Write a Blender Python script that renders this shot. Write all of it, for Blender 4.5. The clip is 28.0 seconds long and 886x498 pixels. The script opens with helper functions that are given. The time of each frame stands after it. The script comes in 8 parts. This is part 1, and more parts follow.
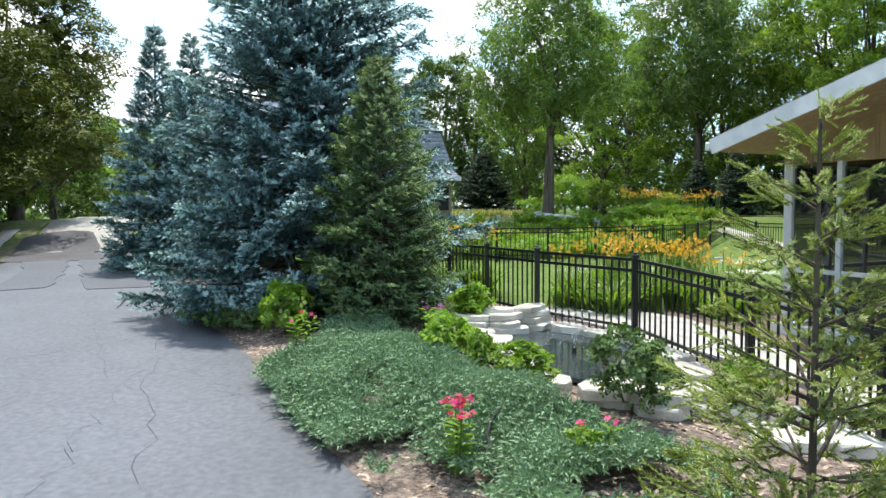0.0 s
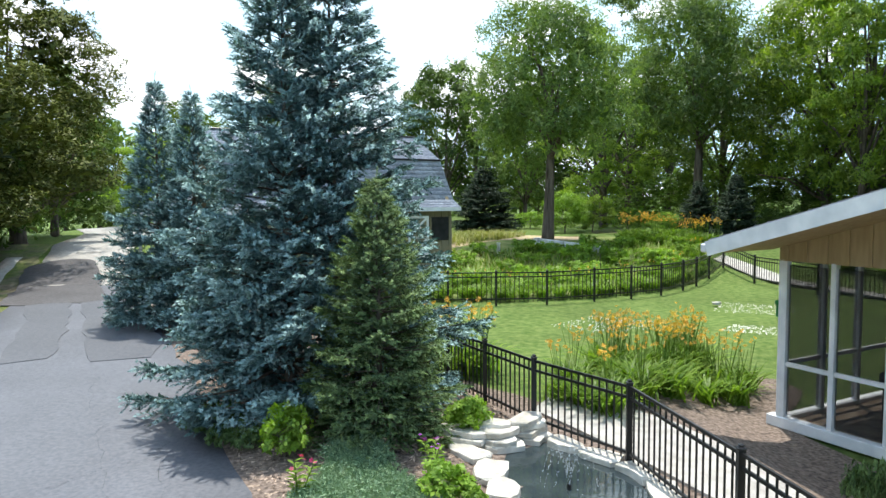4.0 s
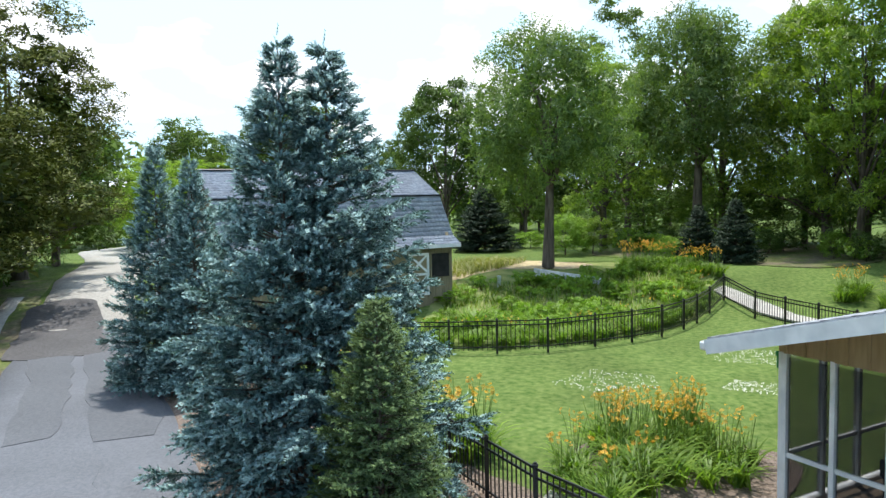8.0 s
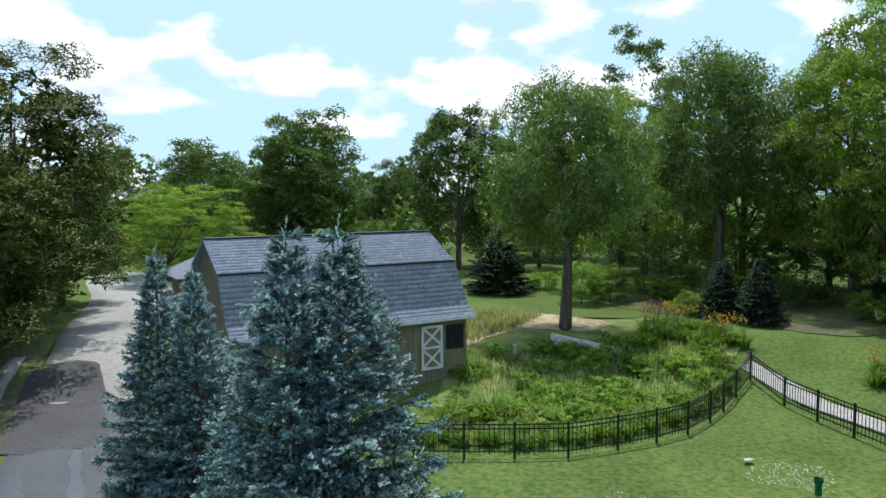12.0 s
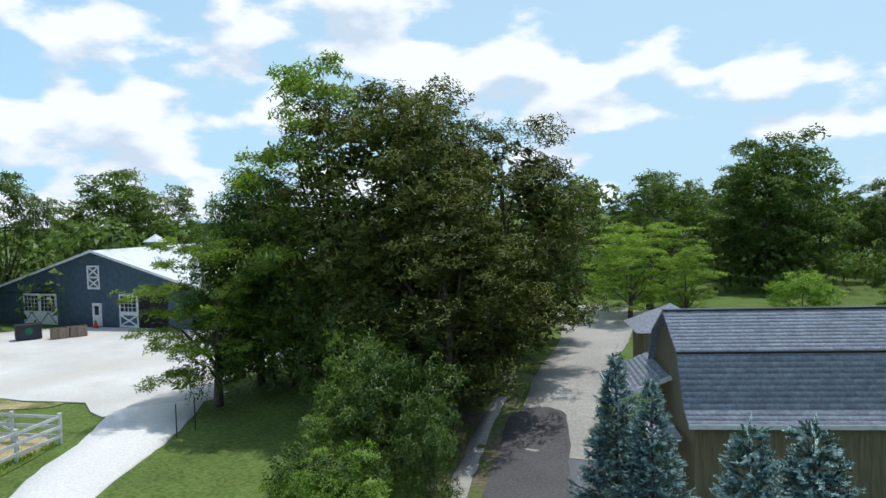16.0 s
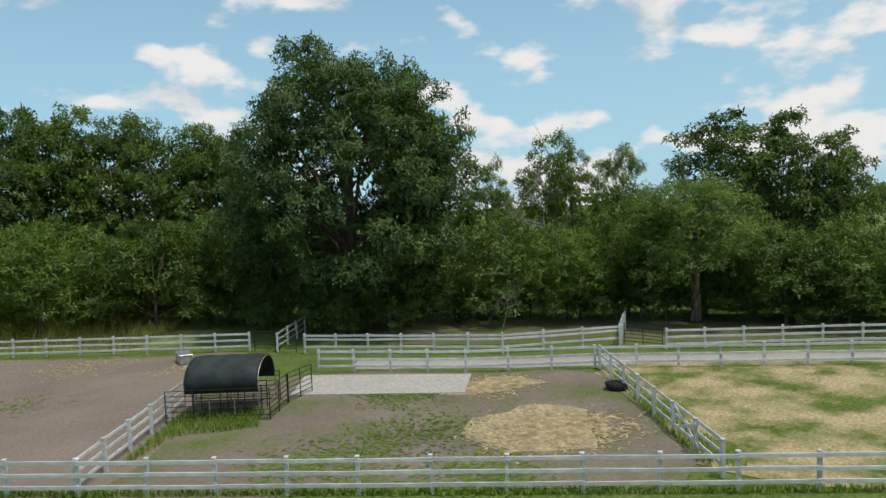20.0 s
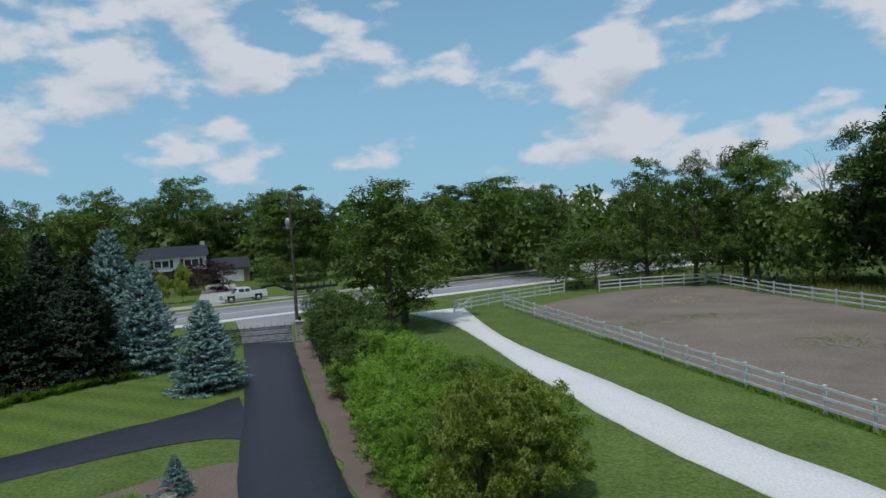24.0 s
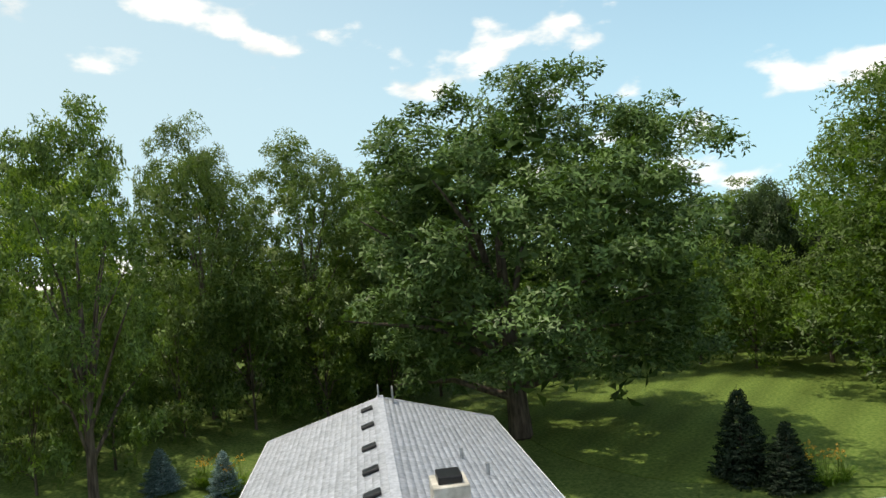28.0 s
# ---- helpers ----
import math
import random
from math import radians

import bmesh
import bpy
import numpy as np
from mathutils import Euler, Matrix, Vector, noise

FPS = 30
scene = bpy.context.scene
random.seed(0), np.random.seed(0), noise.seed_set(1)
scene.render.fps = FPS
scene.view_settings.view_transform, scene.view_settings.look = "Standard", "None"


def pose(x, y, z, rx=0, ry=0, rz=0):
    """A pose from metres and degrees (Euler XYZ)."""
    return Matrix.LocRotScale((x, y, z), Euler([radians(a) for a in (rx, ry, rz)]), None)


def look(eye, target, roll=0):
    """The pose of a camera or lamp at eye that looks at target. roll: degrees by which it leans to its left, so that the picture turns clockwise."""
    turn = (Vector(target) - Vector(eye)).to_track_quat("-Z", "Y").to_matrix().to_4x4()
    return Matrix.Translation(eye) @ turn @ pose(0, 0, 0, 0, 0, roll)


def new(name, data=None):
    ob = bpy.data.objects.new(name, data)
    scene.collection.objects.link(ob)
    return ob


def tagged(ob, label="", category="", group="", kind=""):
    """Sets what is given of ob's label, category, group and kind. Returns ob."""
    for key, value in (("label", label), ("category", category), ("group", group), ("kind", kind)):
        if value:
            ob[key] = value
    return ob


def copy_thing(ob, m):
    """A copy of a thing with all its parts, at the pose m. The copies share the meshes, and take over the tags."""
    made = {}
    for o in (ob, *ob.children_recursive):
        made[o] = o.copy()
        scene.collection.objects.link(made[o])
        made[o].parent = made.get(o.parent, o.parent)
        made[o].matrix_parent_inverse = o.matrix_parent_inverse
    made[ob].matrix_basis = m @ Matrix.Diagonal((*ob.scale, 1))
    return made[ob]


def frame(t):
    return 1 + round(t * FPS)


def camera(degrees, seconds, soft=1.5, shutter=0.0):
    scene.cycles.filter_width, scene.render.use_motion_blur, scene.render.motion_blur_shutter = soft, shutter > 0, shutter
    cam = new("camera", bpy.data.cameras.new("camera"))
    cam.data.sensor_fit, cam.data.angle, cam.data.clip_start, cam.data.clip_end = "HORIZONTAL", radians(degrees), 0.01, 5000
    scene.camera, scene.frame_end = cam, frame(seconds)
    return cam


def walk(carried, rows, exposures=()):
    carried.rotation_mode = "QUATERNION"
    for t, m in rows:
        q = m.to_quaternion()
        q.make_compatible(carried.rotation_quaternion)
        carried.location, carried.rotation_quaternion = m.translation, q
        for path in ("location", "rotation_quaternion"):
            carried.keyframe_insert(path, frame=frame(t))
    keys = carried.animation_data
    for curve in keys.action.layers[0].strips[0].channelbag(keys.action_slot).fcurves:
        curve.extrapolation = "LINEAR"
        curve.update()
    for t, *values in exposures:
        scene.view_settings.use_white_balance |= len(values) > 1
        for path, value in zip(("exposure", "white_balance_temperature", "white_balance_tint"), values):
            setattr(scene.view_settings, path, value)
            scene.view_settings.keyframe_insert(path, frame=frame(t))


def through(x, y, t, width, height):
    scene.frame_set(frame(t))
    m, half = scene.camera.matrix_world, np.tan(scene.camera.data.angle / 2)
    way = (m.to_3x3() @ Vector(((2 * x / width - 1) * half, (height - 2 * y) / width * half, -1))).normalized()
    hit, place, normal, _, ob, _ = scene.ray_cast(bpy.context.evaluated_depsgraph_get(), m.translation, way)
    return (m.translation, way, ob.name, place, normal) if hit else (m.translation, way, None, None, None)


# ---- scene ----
# camera and its path: rise above the drive, then a slow turn to the left
cam = camera(64.23, 28.0)
PATH = [
    (0.0, pose(0.00, -0.00, 1.86, 86.74, 0.39, -0.00)),
    (0.5, pose(0.00, -0.01, 1.98, 86.67, 0.35, -0.01)),
    (1.0, pose(0.00, -0.02, 2.12, 86.64, 0.32, 0.03)),
    (1.5, pose(0.01, -0.04, 2.28, 86.62, 0.35, 0.03)),
    (2.0, pose(0.01, -0.06, 2.48, 86.59, 0.37, 0.05)),
    (2.5, pose(0.01, -0.06, 2.70, 86.48, 0.30, 0.03)),
    (3.0, pose(0.02, -0.04, 2.93, 86.32, 0.26, 0.08)),
    (3.5, pose(0.04, -0.02, 3.16, 86.09, 0.32, 0.09)),
    (4.0, pose(0.05, -0.02, 3.39, 85.93, 0.41, 0.09)),
    (4.5, pose(0.06, -0.03, 3.62, 85.78, 0.47, 0.12)),
    (6.5, pose(0.11, -0.08, 4.37, 85.77, 0.91, 0.16)),
    (7.0, pose(0.12, -0.08, 4.50, 85.83, 1.01, 0.19)),
    (7.5, pose(0.12, -0.04, 4.64, 85.87, 1.14, 0.16)),
    (8.0, pose(0.09, 0.04, 4.81, 85.86, 1.23, 0.10)),
    (8.5, pose(0.05, 0.14, 5.02, 85.71, 1.17, 0.06)),
    (9.0, pose(0.00, 0.23, 5.27, 85.51, 1.07, -0.08)),
    (9.5, pose(-0.02, 0.32, 5.55, 85.40, 0.98, -0.04)),
    (10.0, pose(-0.01, 0.41, 5.85, 85.31, 0.85, 0.21)),
    (10.5, pose(-0.02, 0.55, 6.19, 85.26, 0.71, 0.28)),
    (11.0, pose(-0.04, 0.74, 6.57, 85.37, 0.54, 0.15)),
    (11.5, pose(-0.03, 0.98, 6.98, 85.60, 0.46, 0.47)),
    (13.5, pose(-0.36, 2.00, 8.78, 85.50, 0.34, 7.70)),
    (14.0, pose(-0.37, 2.05, 9.01, 85.75, 0.58, 12.84)),
    (14.5, pose(-0.37, 2.07, 9.21, 86.05, 0.91, 17.11)),
    (15.0, pose(-0.33, 2.02, 9.35, 86.41, 1.22, 22.54)),
    (15.5, pose(-0.24, 1.87, 9.45, 86.84, 1.43, 30.31)),
    (16.0, pose(-0.14, 1.68, 9.51, 87.20, 1.62, 37.14)),
    (16.5, pose(-0.08, 1.57, 9.52, 87.71, 1.72, 49.34)),
    (17.0, pose(-0.06, 1.54, 9.53, 87.85, 1.87, 62.84)),
    (17.5, pose(-0.06, 1.54, 9.53, 87.84, 1.92, 74.27)),
    (18.0, pose(-0.06, 1.54, 9.53, 87.55, 1.82, 83.16)),
    (18.5, pose(-0.06, 1.54, 9.52, 87.22, 1.70, 91.34)),
    (19.0, pose(-0.06, 1.54, 9.52, 86.94, 1.80, 100.07)),
    (19.5, pose(-0.06, 1.54, 9.52, 86.88, 2.12, 109.55)),
    (20.0, pose(-0.06, 1.54, 9.52, 86.71, 2.38, 119.91)),
    (20.5, pose(-0.06, 1.54, 9.52, 86.90, 2.43, 129.57)),
    (21.0, pose(-0.06, 1.54, 9.52, 87.25, 2.43, 137.98)),
    (21.5, pose(-0.06, 1.54, 9.52, 87.59, 2.53, 147.03)),
    (23.5, pose(-0.06, 1.54, 9.52, 87.60, 2.93, 182.35)),
    (24.0, pose(-0.06, 1.54, 9.52, 87.56, 3.21, 191.37)),
    (24.5, pose(-0.06, 1.54, 9.52, 87.64, 3.59, 202.60)),
    (25.0, pose(-0.06, 1.54, 9.52, 87.84, 3.95, 214.82)),
    (25.5, pose(-0.06, 1.54, 9.51, 88.16, 4.23, 227.01)),
    (26.0, pose(-0.06, 1.54, 9.51, 88.54, 4.40, 239.25)),
    (26.5, pose(-0.06, 1.54, 9.51, 88.89, 4.56, 251.17)),
    (27.0, pose(-0.06, 1.54, 9.52, 89.29, 4.86, 263.85)),
    (27.5, pose(-0.06, 1.54, 9.52, 89.70, 4.94, 276.94)),
    (28.0, pose(-0.06, 1.54, 9.52, 90.39, 4.90, 291.40)),
]
EXPOSURES = [(0.0, 0.88, 6400, 10), (8.0, 0.7, 6300, 10), (11.0, 0.3, 6100, 10), (14.0, -0.15, 6000, 10), (16.0, -0.15, 6100, 10), (18.0, -0.4, 6300, 10), (19.0, -0.65, 6300, 10), (20.0, -0.45, 6800, 10), (21.5, -0.3, 7200, 10), (23.5, -0.9, 6000, 10), (25.0, -0.62, 6100, 10), (26.0, -0.4, 6500, 10), (28.0, 0.02, 7300, 10)]
walk(cam, PATH, EXPOSURES)

# world: summer sky with fair-weather clouds, and the sun high in the north
SUN_AZ, SUN_EL = radians(6), radians(71)      # azimuth from +y towards +x
world = bpy.data.worlds.new("sky")
scene.world = world
world.use_nodes = True
wn, wl = world.node_tree.nodes, world.node_tree.links
wn.clear()


def wnode(kind, **values):
    n = wn.new(kind)
    for key, value in values.items():
        n.inputs[key].default_value = value
    return n


sky = wn.new("ShaderNodeTexSky")
sky.sky_type, sky.sun_disc = "NISHITA", False
sky.sun_elevation, sky.sun_rotation = SUN_EL, SUN_AZ
sky.air_density, sky.dust_density, sky.ozone_density = 1.0, 0.6, 1.5
way = wn.new("ShaderNodeTexCoord")
sep = wn.new("ShaderNodeSeparateXYZ")
wl.new(way.outputs["Generated"], sep.inputs[0])
lift = wn.new("ShaderNodeMath"); lift.operation = "MAXIMUM"; lift.inputs[1].default_value = 0.0
wl.new(sep.outputs["Z"], lift.inputs[0])


def cloud_noise(offset):
    """Height of the cloud at a direction, shifted a little for its lit and shaded sides."""
    at_ = wn.new("ShaderNodeMapping")
    at_.inputs["Location"].default_value, at_.inputs["Scale"].default_value = offset, (1.0, 1.0, 2.1)
    wl.new(way.outputs["Generated"], at_.inputs["Vector"])
    a = wnode("ShaderNodeTexNoise", Scale=11.0, Detail=10.0, Roughness=0.52, Distortion=0.0)
    wl.new(at_.outputs[0], a.inputs["Vector"])
    c = wnode("ShaderNodeTexNoise", Scale=4.4, Detail=2.0)
    wl.new(at_.outputs[0], c.inputs["Vector"])
    s_ = wn.new("ShaderNodeMath"); s_.operation = "MULTIPLY_ADD"; s_.inputs[1].default_value = 1.7
    wl.new(c.outputs["Fac"], s_.inputs[0]); wl.new(a.outputs["Fac"], s_.inputs[2])
    return s_.outputs[0]


here, above = cloud_noise((3.1, 0.7, 0.0)), cloud_noise((3.1, 0.72, 0.085))
cover = wn.new("ShaderNodeMapRange"); cover.interpolation_type = "SMOOTHSTEP"
cover.inputs["From Min"].default_value, cover.inputs["From Max"].default_value = 1.36, 1.545
more = wn.new("ShaderNodeMath"); more.operation = "MULTIPLY_ADD"; more.inputs[1].default_value = 0.05      # more cloud to the north
wl.new(sep.outputs["Y"], more.inputs[0]); wl.new(here, more.inputs[2])
west_ = wn.new("ShaderNodeVectorMath"); west_.operation = "DOT_PRODUCT"; west_.inputs[1].default_value = (-0.085, -0.07, 0.0)   # and to the south-west
wl.new(way.outputs["Generated"], west_.inputs[0])
sum_ = wn.new("ShaderNodeMath"); sum_.operation = "ADD"
wl.new(more.outputs[0], sum_.inputs[0]); wl.new(west_.outputs["Value"], sum_.inputs[1])
wl.new(sum_.outputs[0], cover.inputs[0])
diff = wn.new("ShaderNodeMath"); diff.operation = "SUBTRACT"
wl.new(here, diff.inputs[0]); wl.new(above, diff.inputs[1])
span = wn.new("ShaderNodeMapRange")
span.inputs["From Min"].default_value, span.inputs["From Max"].default_value = -0.22, 0.16
wl.new(diff.outputs[0], span.inputs["Value"])
shade = wn.new("ShaderNodeValToRGB")
shade.color_ramp.elements[0].position, shade.color_ramp.elements[0].color = 0.0, (5.6, 6.4, 7.2, 1)
shade.color_ramp.elements[1].position, shade.color_ramp.elements[1].color = 0.8, (8.5, 8.7, 8.9, 1)
wl.new(span.outputs[0], shade.inputs[0])
air = wn.new("ShaderNodeVectorMath"); air.operation = "MULTIPLY"; air.inputs[1].default_value = (0.80, 1.12, 1.18)
wl.new(sky.outputs[0], air.inputs[0])
low = wnode("ShaderNodeMapRange")
low.interpolation_type = "SMOOTHSTEP"
low.inputs["From Min"].default_value, low.inputs["From Max"].default_value = 0.0, 0.7
low.inputs["To Min"].default_value, low.inputs["To Max"].default_value = 0.8, 0.0
wl.new(lift.outputs[0], low.inputs["Value"])
hazy = wn.new("ShaderNodeMix"); hazy.data_type = "RGBA"
hazy.inputs["B"].default_value = (4.2, 7.0, 8.9, 1)       # summer haze over the horizon
wl.new(low.outputs[0], hazy.inputs["Factor"]); wl.new(air.outputs[0], hazy.inputs["A"])
mixed = wn.new("ShaderNodeMix"); mixed.data_type = "RGBA"
wl.new(cover.outputs[0], mixed.inputs["Factor"])
side = wn.new("ShaderNodeMapRange"); side.interpolation_type = "SMOOTHSTEP"
side.inputs["From Min"].default_value, side.inputs["From Max"].default_value = -0.35, 1.0
side.inputs["To Min"].default_value, side.inputs["To Max"].default_value = 0.0, 0.72
wl.new(sep.outputs["Y"], side.inputs["Value"])
bright = wn.new("ShaderNodeMix"); bright.data_type = "RGBA"
bright.inputs["B"].default_value = (5.0, 6.5, 7.4, 1)     # paler below the sun
wl.new(side.outputs[0], bright.inputs["Factor"]); wl.new(hazy.outputs["Result"], bright.inputs["A"])
wl.new(bright.outputs["Result"], mixed.inputs["A"])
wl.new(shade.outputs[0], mixed.inputs["B"])
back = wnode("ShaderNodeBackground", Strength=0.13)
wl.new(mixed.outputs["Result"], back.inputs["Color"])
out = wn.new("ShaderNodeOutputWorld")
wl.new(back.outputs[0], out.inputs[0])

sun = new("sun", bpy.data.lights.new("sun", "SUN"))
sun.data.energy, sun.data.angle, sun.data.color = 3.3, radians(0.53), (1.0, 0.95, 0.86)
sun_from = Vector((math.sin(SUN_AZ) * math.cos(SUN_EL), math.cos(SUN_AZ) * math.cos(SUN_EL), math.sin(SUN_EL)))
sun.matrix_world = look(sun_from * 100, (0, 0, 0))

# ---- materials ----


def mat(name, dark, light, scale=4.0, detail=6.0, rough=0.8, bump=0.3, fine=40.0, big=0.0, big_scale=0.15,
        metal=0.0, spec=0.3, rand=0.0, island=0.0, stretch=(1, 1, 1), lo=0.35, hi=0.65):
    """A noisy two-tone surface: grain, large stains (big), a random tone for each object or island, and fine relief."""
    m = bpy.data.materials.new(name)
    m.use_nodes = True
    n, l = m.node_tree.nodes, m.node_tree.links
    b = n["Principled BSDF"]
    b.inputs["Roughness"].default_value, b.inputs["Metallic"].default_value = rough, metal
    b.inputs["Specular IOR Level"].default_value = spec
    tc, mp = n.new("ShaderNodeTexCoord"), n.new("ShaderNodeMapping")
    mp.inputs["Scale"].default_value = stretch
    l.new(tc.outputs["Object"], mp.inputs["Vector"])
    a = n.new("ShaderNodeTexNoise")
    a.inputs["Scale"].default_value, a.inputs["Detail"].default_value = scale, detail
    l.new(mp.outputs[0], a.inputs["Vector"])
    r = n.new("ShaderNodeValToRGB")
    r.color_ramp.elements[0].position, r.color_ramp.elements[1].position = lo, hi
    r.color_ramp.elements[0].color, r.color_ramp.elements[1].color = (*dark, 1), (*light, 1)
    l.new(a.outputs["Fac"], r.inputs[0])
    colour = r.outputs[0]

    def times(c, source, low, high):
        mr = n.new("ShaderNodeMapRange")
        mr.inputs["To Min"].default_value, mr.inputs["To Max"].default_value = low, high
        l.new(source, mr.inputs["Value"])
        x = n.new("ShaderNodeVectorMath"); x.operation = "SCALE"
        l.new(c, x.inputs[0]); l.new(mr.outputs[0], x.inputs["Scale"])
        return x.outputs[0]

    if big:
        s = n.new("ShaderNodeTexNoise")
        s.inputs["Scale"].default_value, s.inputs["Detail"].default_value = big_scale, 4
        l.new(tc.outputs["Object"], s.inputs["Vector"])
        colour = times(colour, s.outputs["Fac"], 1 - 1.6 * big, 1 + 1.6 * big)
    if rand:
        colour = times(colour, n.new("ShaderNodeObjectInfo").outputs["Random"], 1 - rand, 1 + rand)
    if island:
        colour = times(colour, n.new("ShaderNodeNewGeometry").outputs["Random Per Island"], 1 - island, 1 + island)
    l.new(colour, b.inputs["Base Color"])
    if bump:
        f = n.new("ShaderNodeTexNoise")
        f.inputs["Scale"].default_value, f.inputs["Detail"].default_value = fine, 4
        l.new(mp.outputs[0], f.inputs["Vector"])
        u = n.new("ShaderNodeBump")
        u.inputs["Strength"].default_value, u.inputs["Distance"].default_value = bump, 0.02
        l.new(f.outputs["Fac"], u.inputs["Height"])
        l.new(u.outputs[0], b.inputs["Normal"])
    return m


def leaf_mat(name, dark, light, through=0.35, rough=0.45, rand=0.2, island=0.35, gloss=0.02, clump=0.55):
    """Leaves: a matt and a translucent share, tone by leaf, by clump and by tree, and a little gloss."""
    m = bpy.data.materials.new(name)
    m.use_nodes = True
    n, l = m.node_tree.nodes, m.node_tree.links
    n.clear()
    tc = n.new("ShaderNodeTexCoord")
    a = n.new("ShaderNodeTexNoise")
    a.inputs["Scale"].default_value, a.inputs["Detail"].default_value = clump, 3
    l.new(tc.outputs["Object"], a.inputs["Vector"])
    g, o = n.new("ShaderNodeNewGeometry"), n.new("ShaderNodeObjectInfo")
    mx = n.new("ShaderNodeMath"); mx.operation = "MULTIPLY_ADD"
    mx.inputs[1].default_value = island
    l.new(g.outputs["Random Per Island"], mx.inputs[0]); l.new(a.outputs["Fac"], mx.inputs[2])
    r = n.new("ShaderNodeValToRGB")
    r.color_ramp.elements[0].position, r.color_ramp.elements[1].position = 0.34, 0.62 + island
    r.color_ramp.elements[0].color, r.color_ramp.elements[1].color = (*dark, 1), (*light, 1)
    l.new(mx.outputs[0], r.inputs[0])
    mr = n.new("ShaderNodeMapRange")
    mr.inputs["To Min"].default_value, mr.inputs["To Max"].default_value = 1 - rand, 1 + rand
    l.new(o.outputs["Random"], mr.inputs["Value"])
    x = n.new("ShaderNodeVectorMath"); x.operation = "SCALE"
    l.new(r.outputs[0], x.inputs[0]); l.new(mr.outputs[0], x.inputs["Scale"])
    d, t, s = n.new("ShaderNodeBsdfDiffuse"), n.new("ShaderNodeBsdfTranslucent"), n.new("ShaderNodeBsdfGlossy")
    s.inputs["Roughness"].default_value = rough
    warm = n.new("ShaderNodeVectorMath"); warm.operation = "MULTIPLY"
    warm.inputs[1].default_value = (1.1, 1.3, 0.4)
    l.new(x.outputs[0], warm.inputs[0])
    l.new(x.outputs[0], d.inputs["Color"]); l.new(warm.outputs[0], t.inputs["Color"])
    m1, m2 = n.new("ShaderNodeMixShader"), n.new("ShaderNodeMixShader")
    m1.inputs[0].default_value, m2.inputs[0].default_value = through, gloss
    l.new(d.outputs[0], m1.inputs[1]); l.new(t.outputs[0], m1.inputs[2])
    l.new(m1.outputs[0], m2.inputs[1]); l.new(s.outputs[0], m2.inputs[2])
    e = n.new("ShaderNodeOutputMaterial")
    l.new(m2.outputs[0], e.inputs[0])
    return m


GRASS = mat("lawn grass", (0.07, 0.122, 0.025), (0.155, 0.205, 0.058), 6.5, 12, 0.9, 0.6, 70, 0.26, 0.42, spec=0.1)
MEADOW = mat("meadow", (0.11, 0.175, 0.045), (0.25, 0.26, 0.10), 1.3, 10, 0.95, 0.9, 30, 0.3, 0.25, spec=0.05)
ASPHALT = mat("asphalt", (0.106, 0.112, 0.128), (0.15, 0.156, 0.173), 20, 12, 0.7, 0.25, 220, 0.2, 0.5, spec=0.4)
# dark asphalt whose tone also holds the shade of the trees
SHADED_ASPHALT = mat("dark worn asphalt", (0.07, 0.066, 0.068), (0.115, 0.11, 0.112), 9, 8, 0.7, 0.3, 180, 0.25, 0.6, spec=0.3)
NEW_ASPHALT = mat("sealed asphalt", (0.022, 0.025, 0.036), (0.04, 0.044, 0.058), 9, 8, 0.6, 0.4, 180, 0.12, 0.3, spec=0.4)
PATCH = mat("asphalt patch", (0.10, 0.104, 0.115), (0.132, 0.137, 0.15), 14, 10, 0.75, 0.25, 220, 0.12, 0.4)
CONCRETE = mat("concrete", (0.36, 0.34, 0.31), (0.5, 0.48, 0.44), 5, 8, 0.85, 0.3, 90, 0.1, 0.5)
ROAD = mat("road surface", (0.26, 0.26, 0.27), (0.36, 0.36, 0.37), 4, 8, 0.85, 0.3, 60, 0.1, 0.2)
GRAVEL = mat("white limestone gravel", (0.66, 0.65, 0.625), (0.8, 0.79, 0.765), 9, 14, 0.95, 0.2, 45, 0.06, 0.14)
GREY_GRAVEL = mat("grey gravel", (0.33, 0.315, 0.285), (0.45, 0.43, 0.395), 8, 12, 0.95, 0.8, 45, 0.12, 0.3)
STRAW = mat("straw", (0.3, 0.23, 0.12), (0.58, 0.47, 0.27), 2.2, 12, 0.95, 0.9, 40, 0.25, 0.5)
MULCH = mat("bark mulch", (0.10, 0.075, 0.06), (0.29, 0.225, 0.182), 18, 10, 0.95, 1.0, 60, 0.15, 0.5)
BARK = mat("bark", (0.055, 0.042, 0.032), (0.16, 0.13, 0.10), 6, 10, 0.95, 0.9, 25, stretch=(1, 1, 0.2))
DEAD = mat("dead wood", (0.22, 0.19, 0.16), (0.42, 0.38, 0.34), 6, 10, 0.9, 0.5, 25)
OAK = leaf_mat("broad leaves", (0.022, 0.05, 0.012), (0.15, 0.22, 0.052), 0.34, island=0.6)
WALNUT = leaf_mat("light leaves", (0.07, 0.135, 0.022), (0.28, 0.37, 0.07), 0.55, island=0.6)
OLIVE = leaf_mat("seeding elm leaves", (0.012, 0.026, 0.006), (0.135, 0.155, 0.034), 0.12, island=0.7, clump=0.8)
WILLOW = leaf_mat("willow leaves", (0.045, 0.09, 0.026), (0.175, 0.245, 0.08), 0.45, island=0.6)
ASHLEAF = leaf_mat("ash leaves", (0.04, 0.085, 0.015), (0.16, 0.245, 0.05), 0.34)
MAPLE = leaf_mat("maple leaves", (0.024, 0.052, 0.016), (0.135, 0.215, 0.07), 0.18, island=0.6)
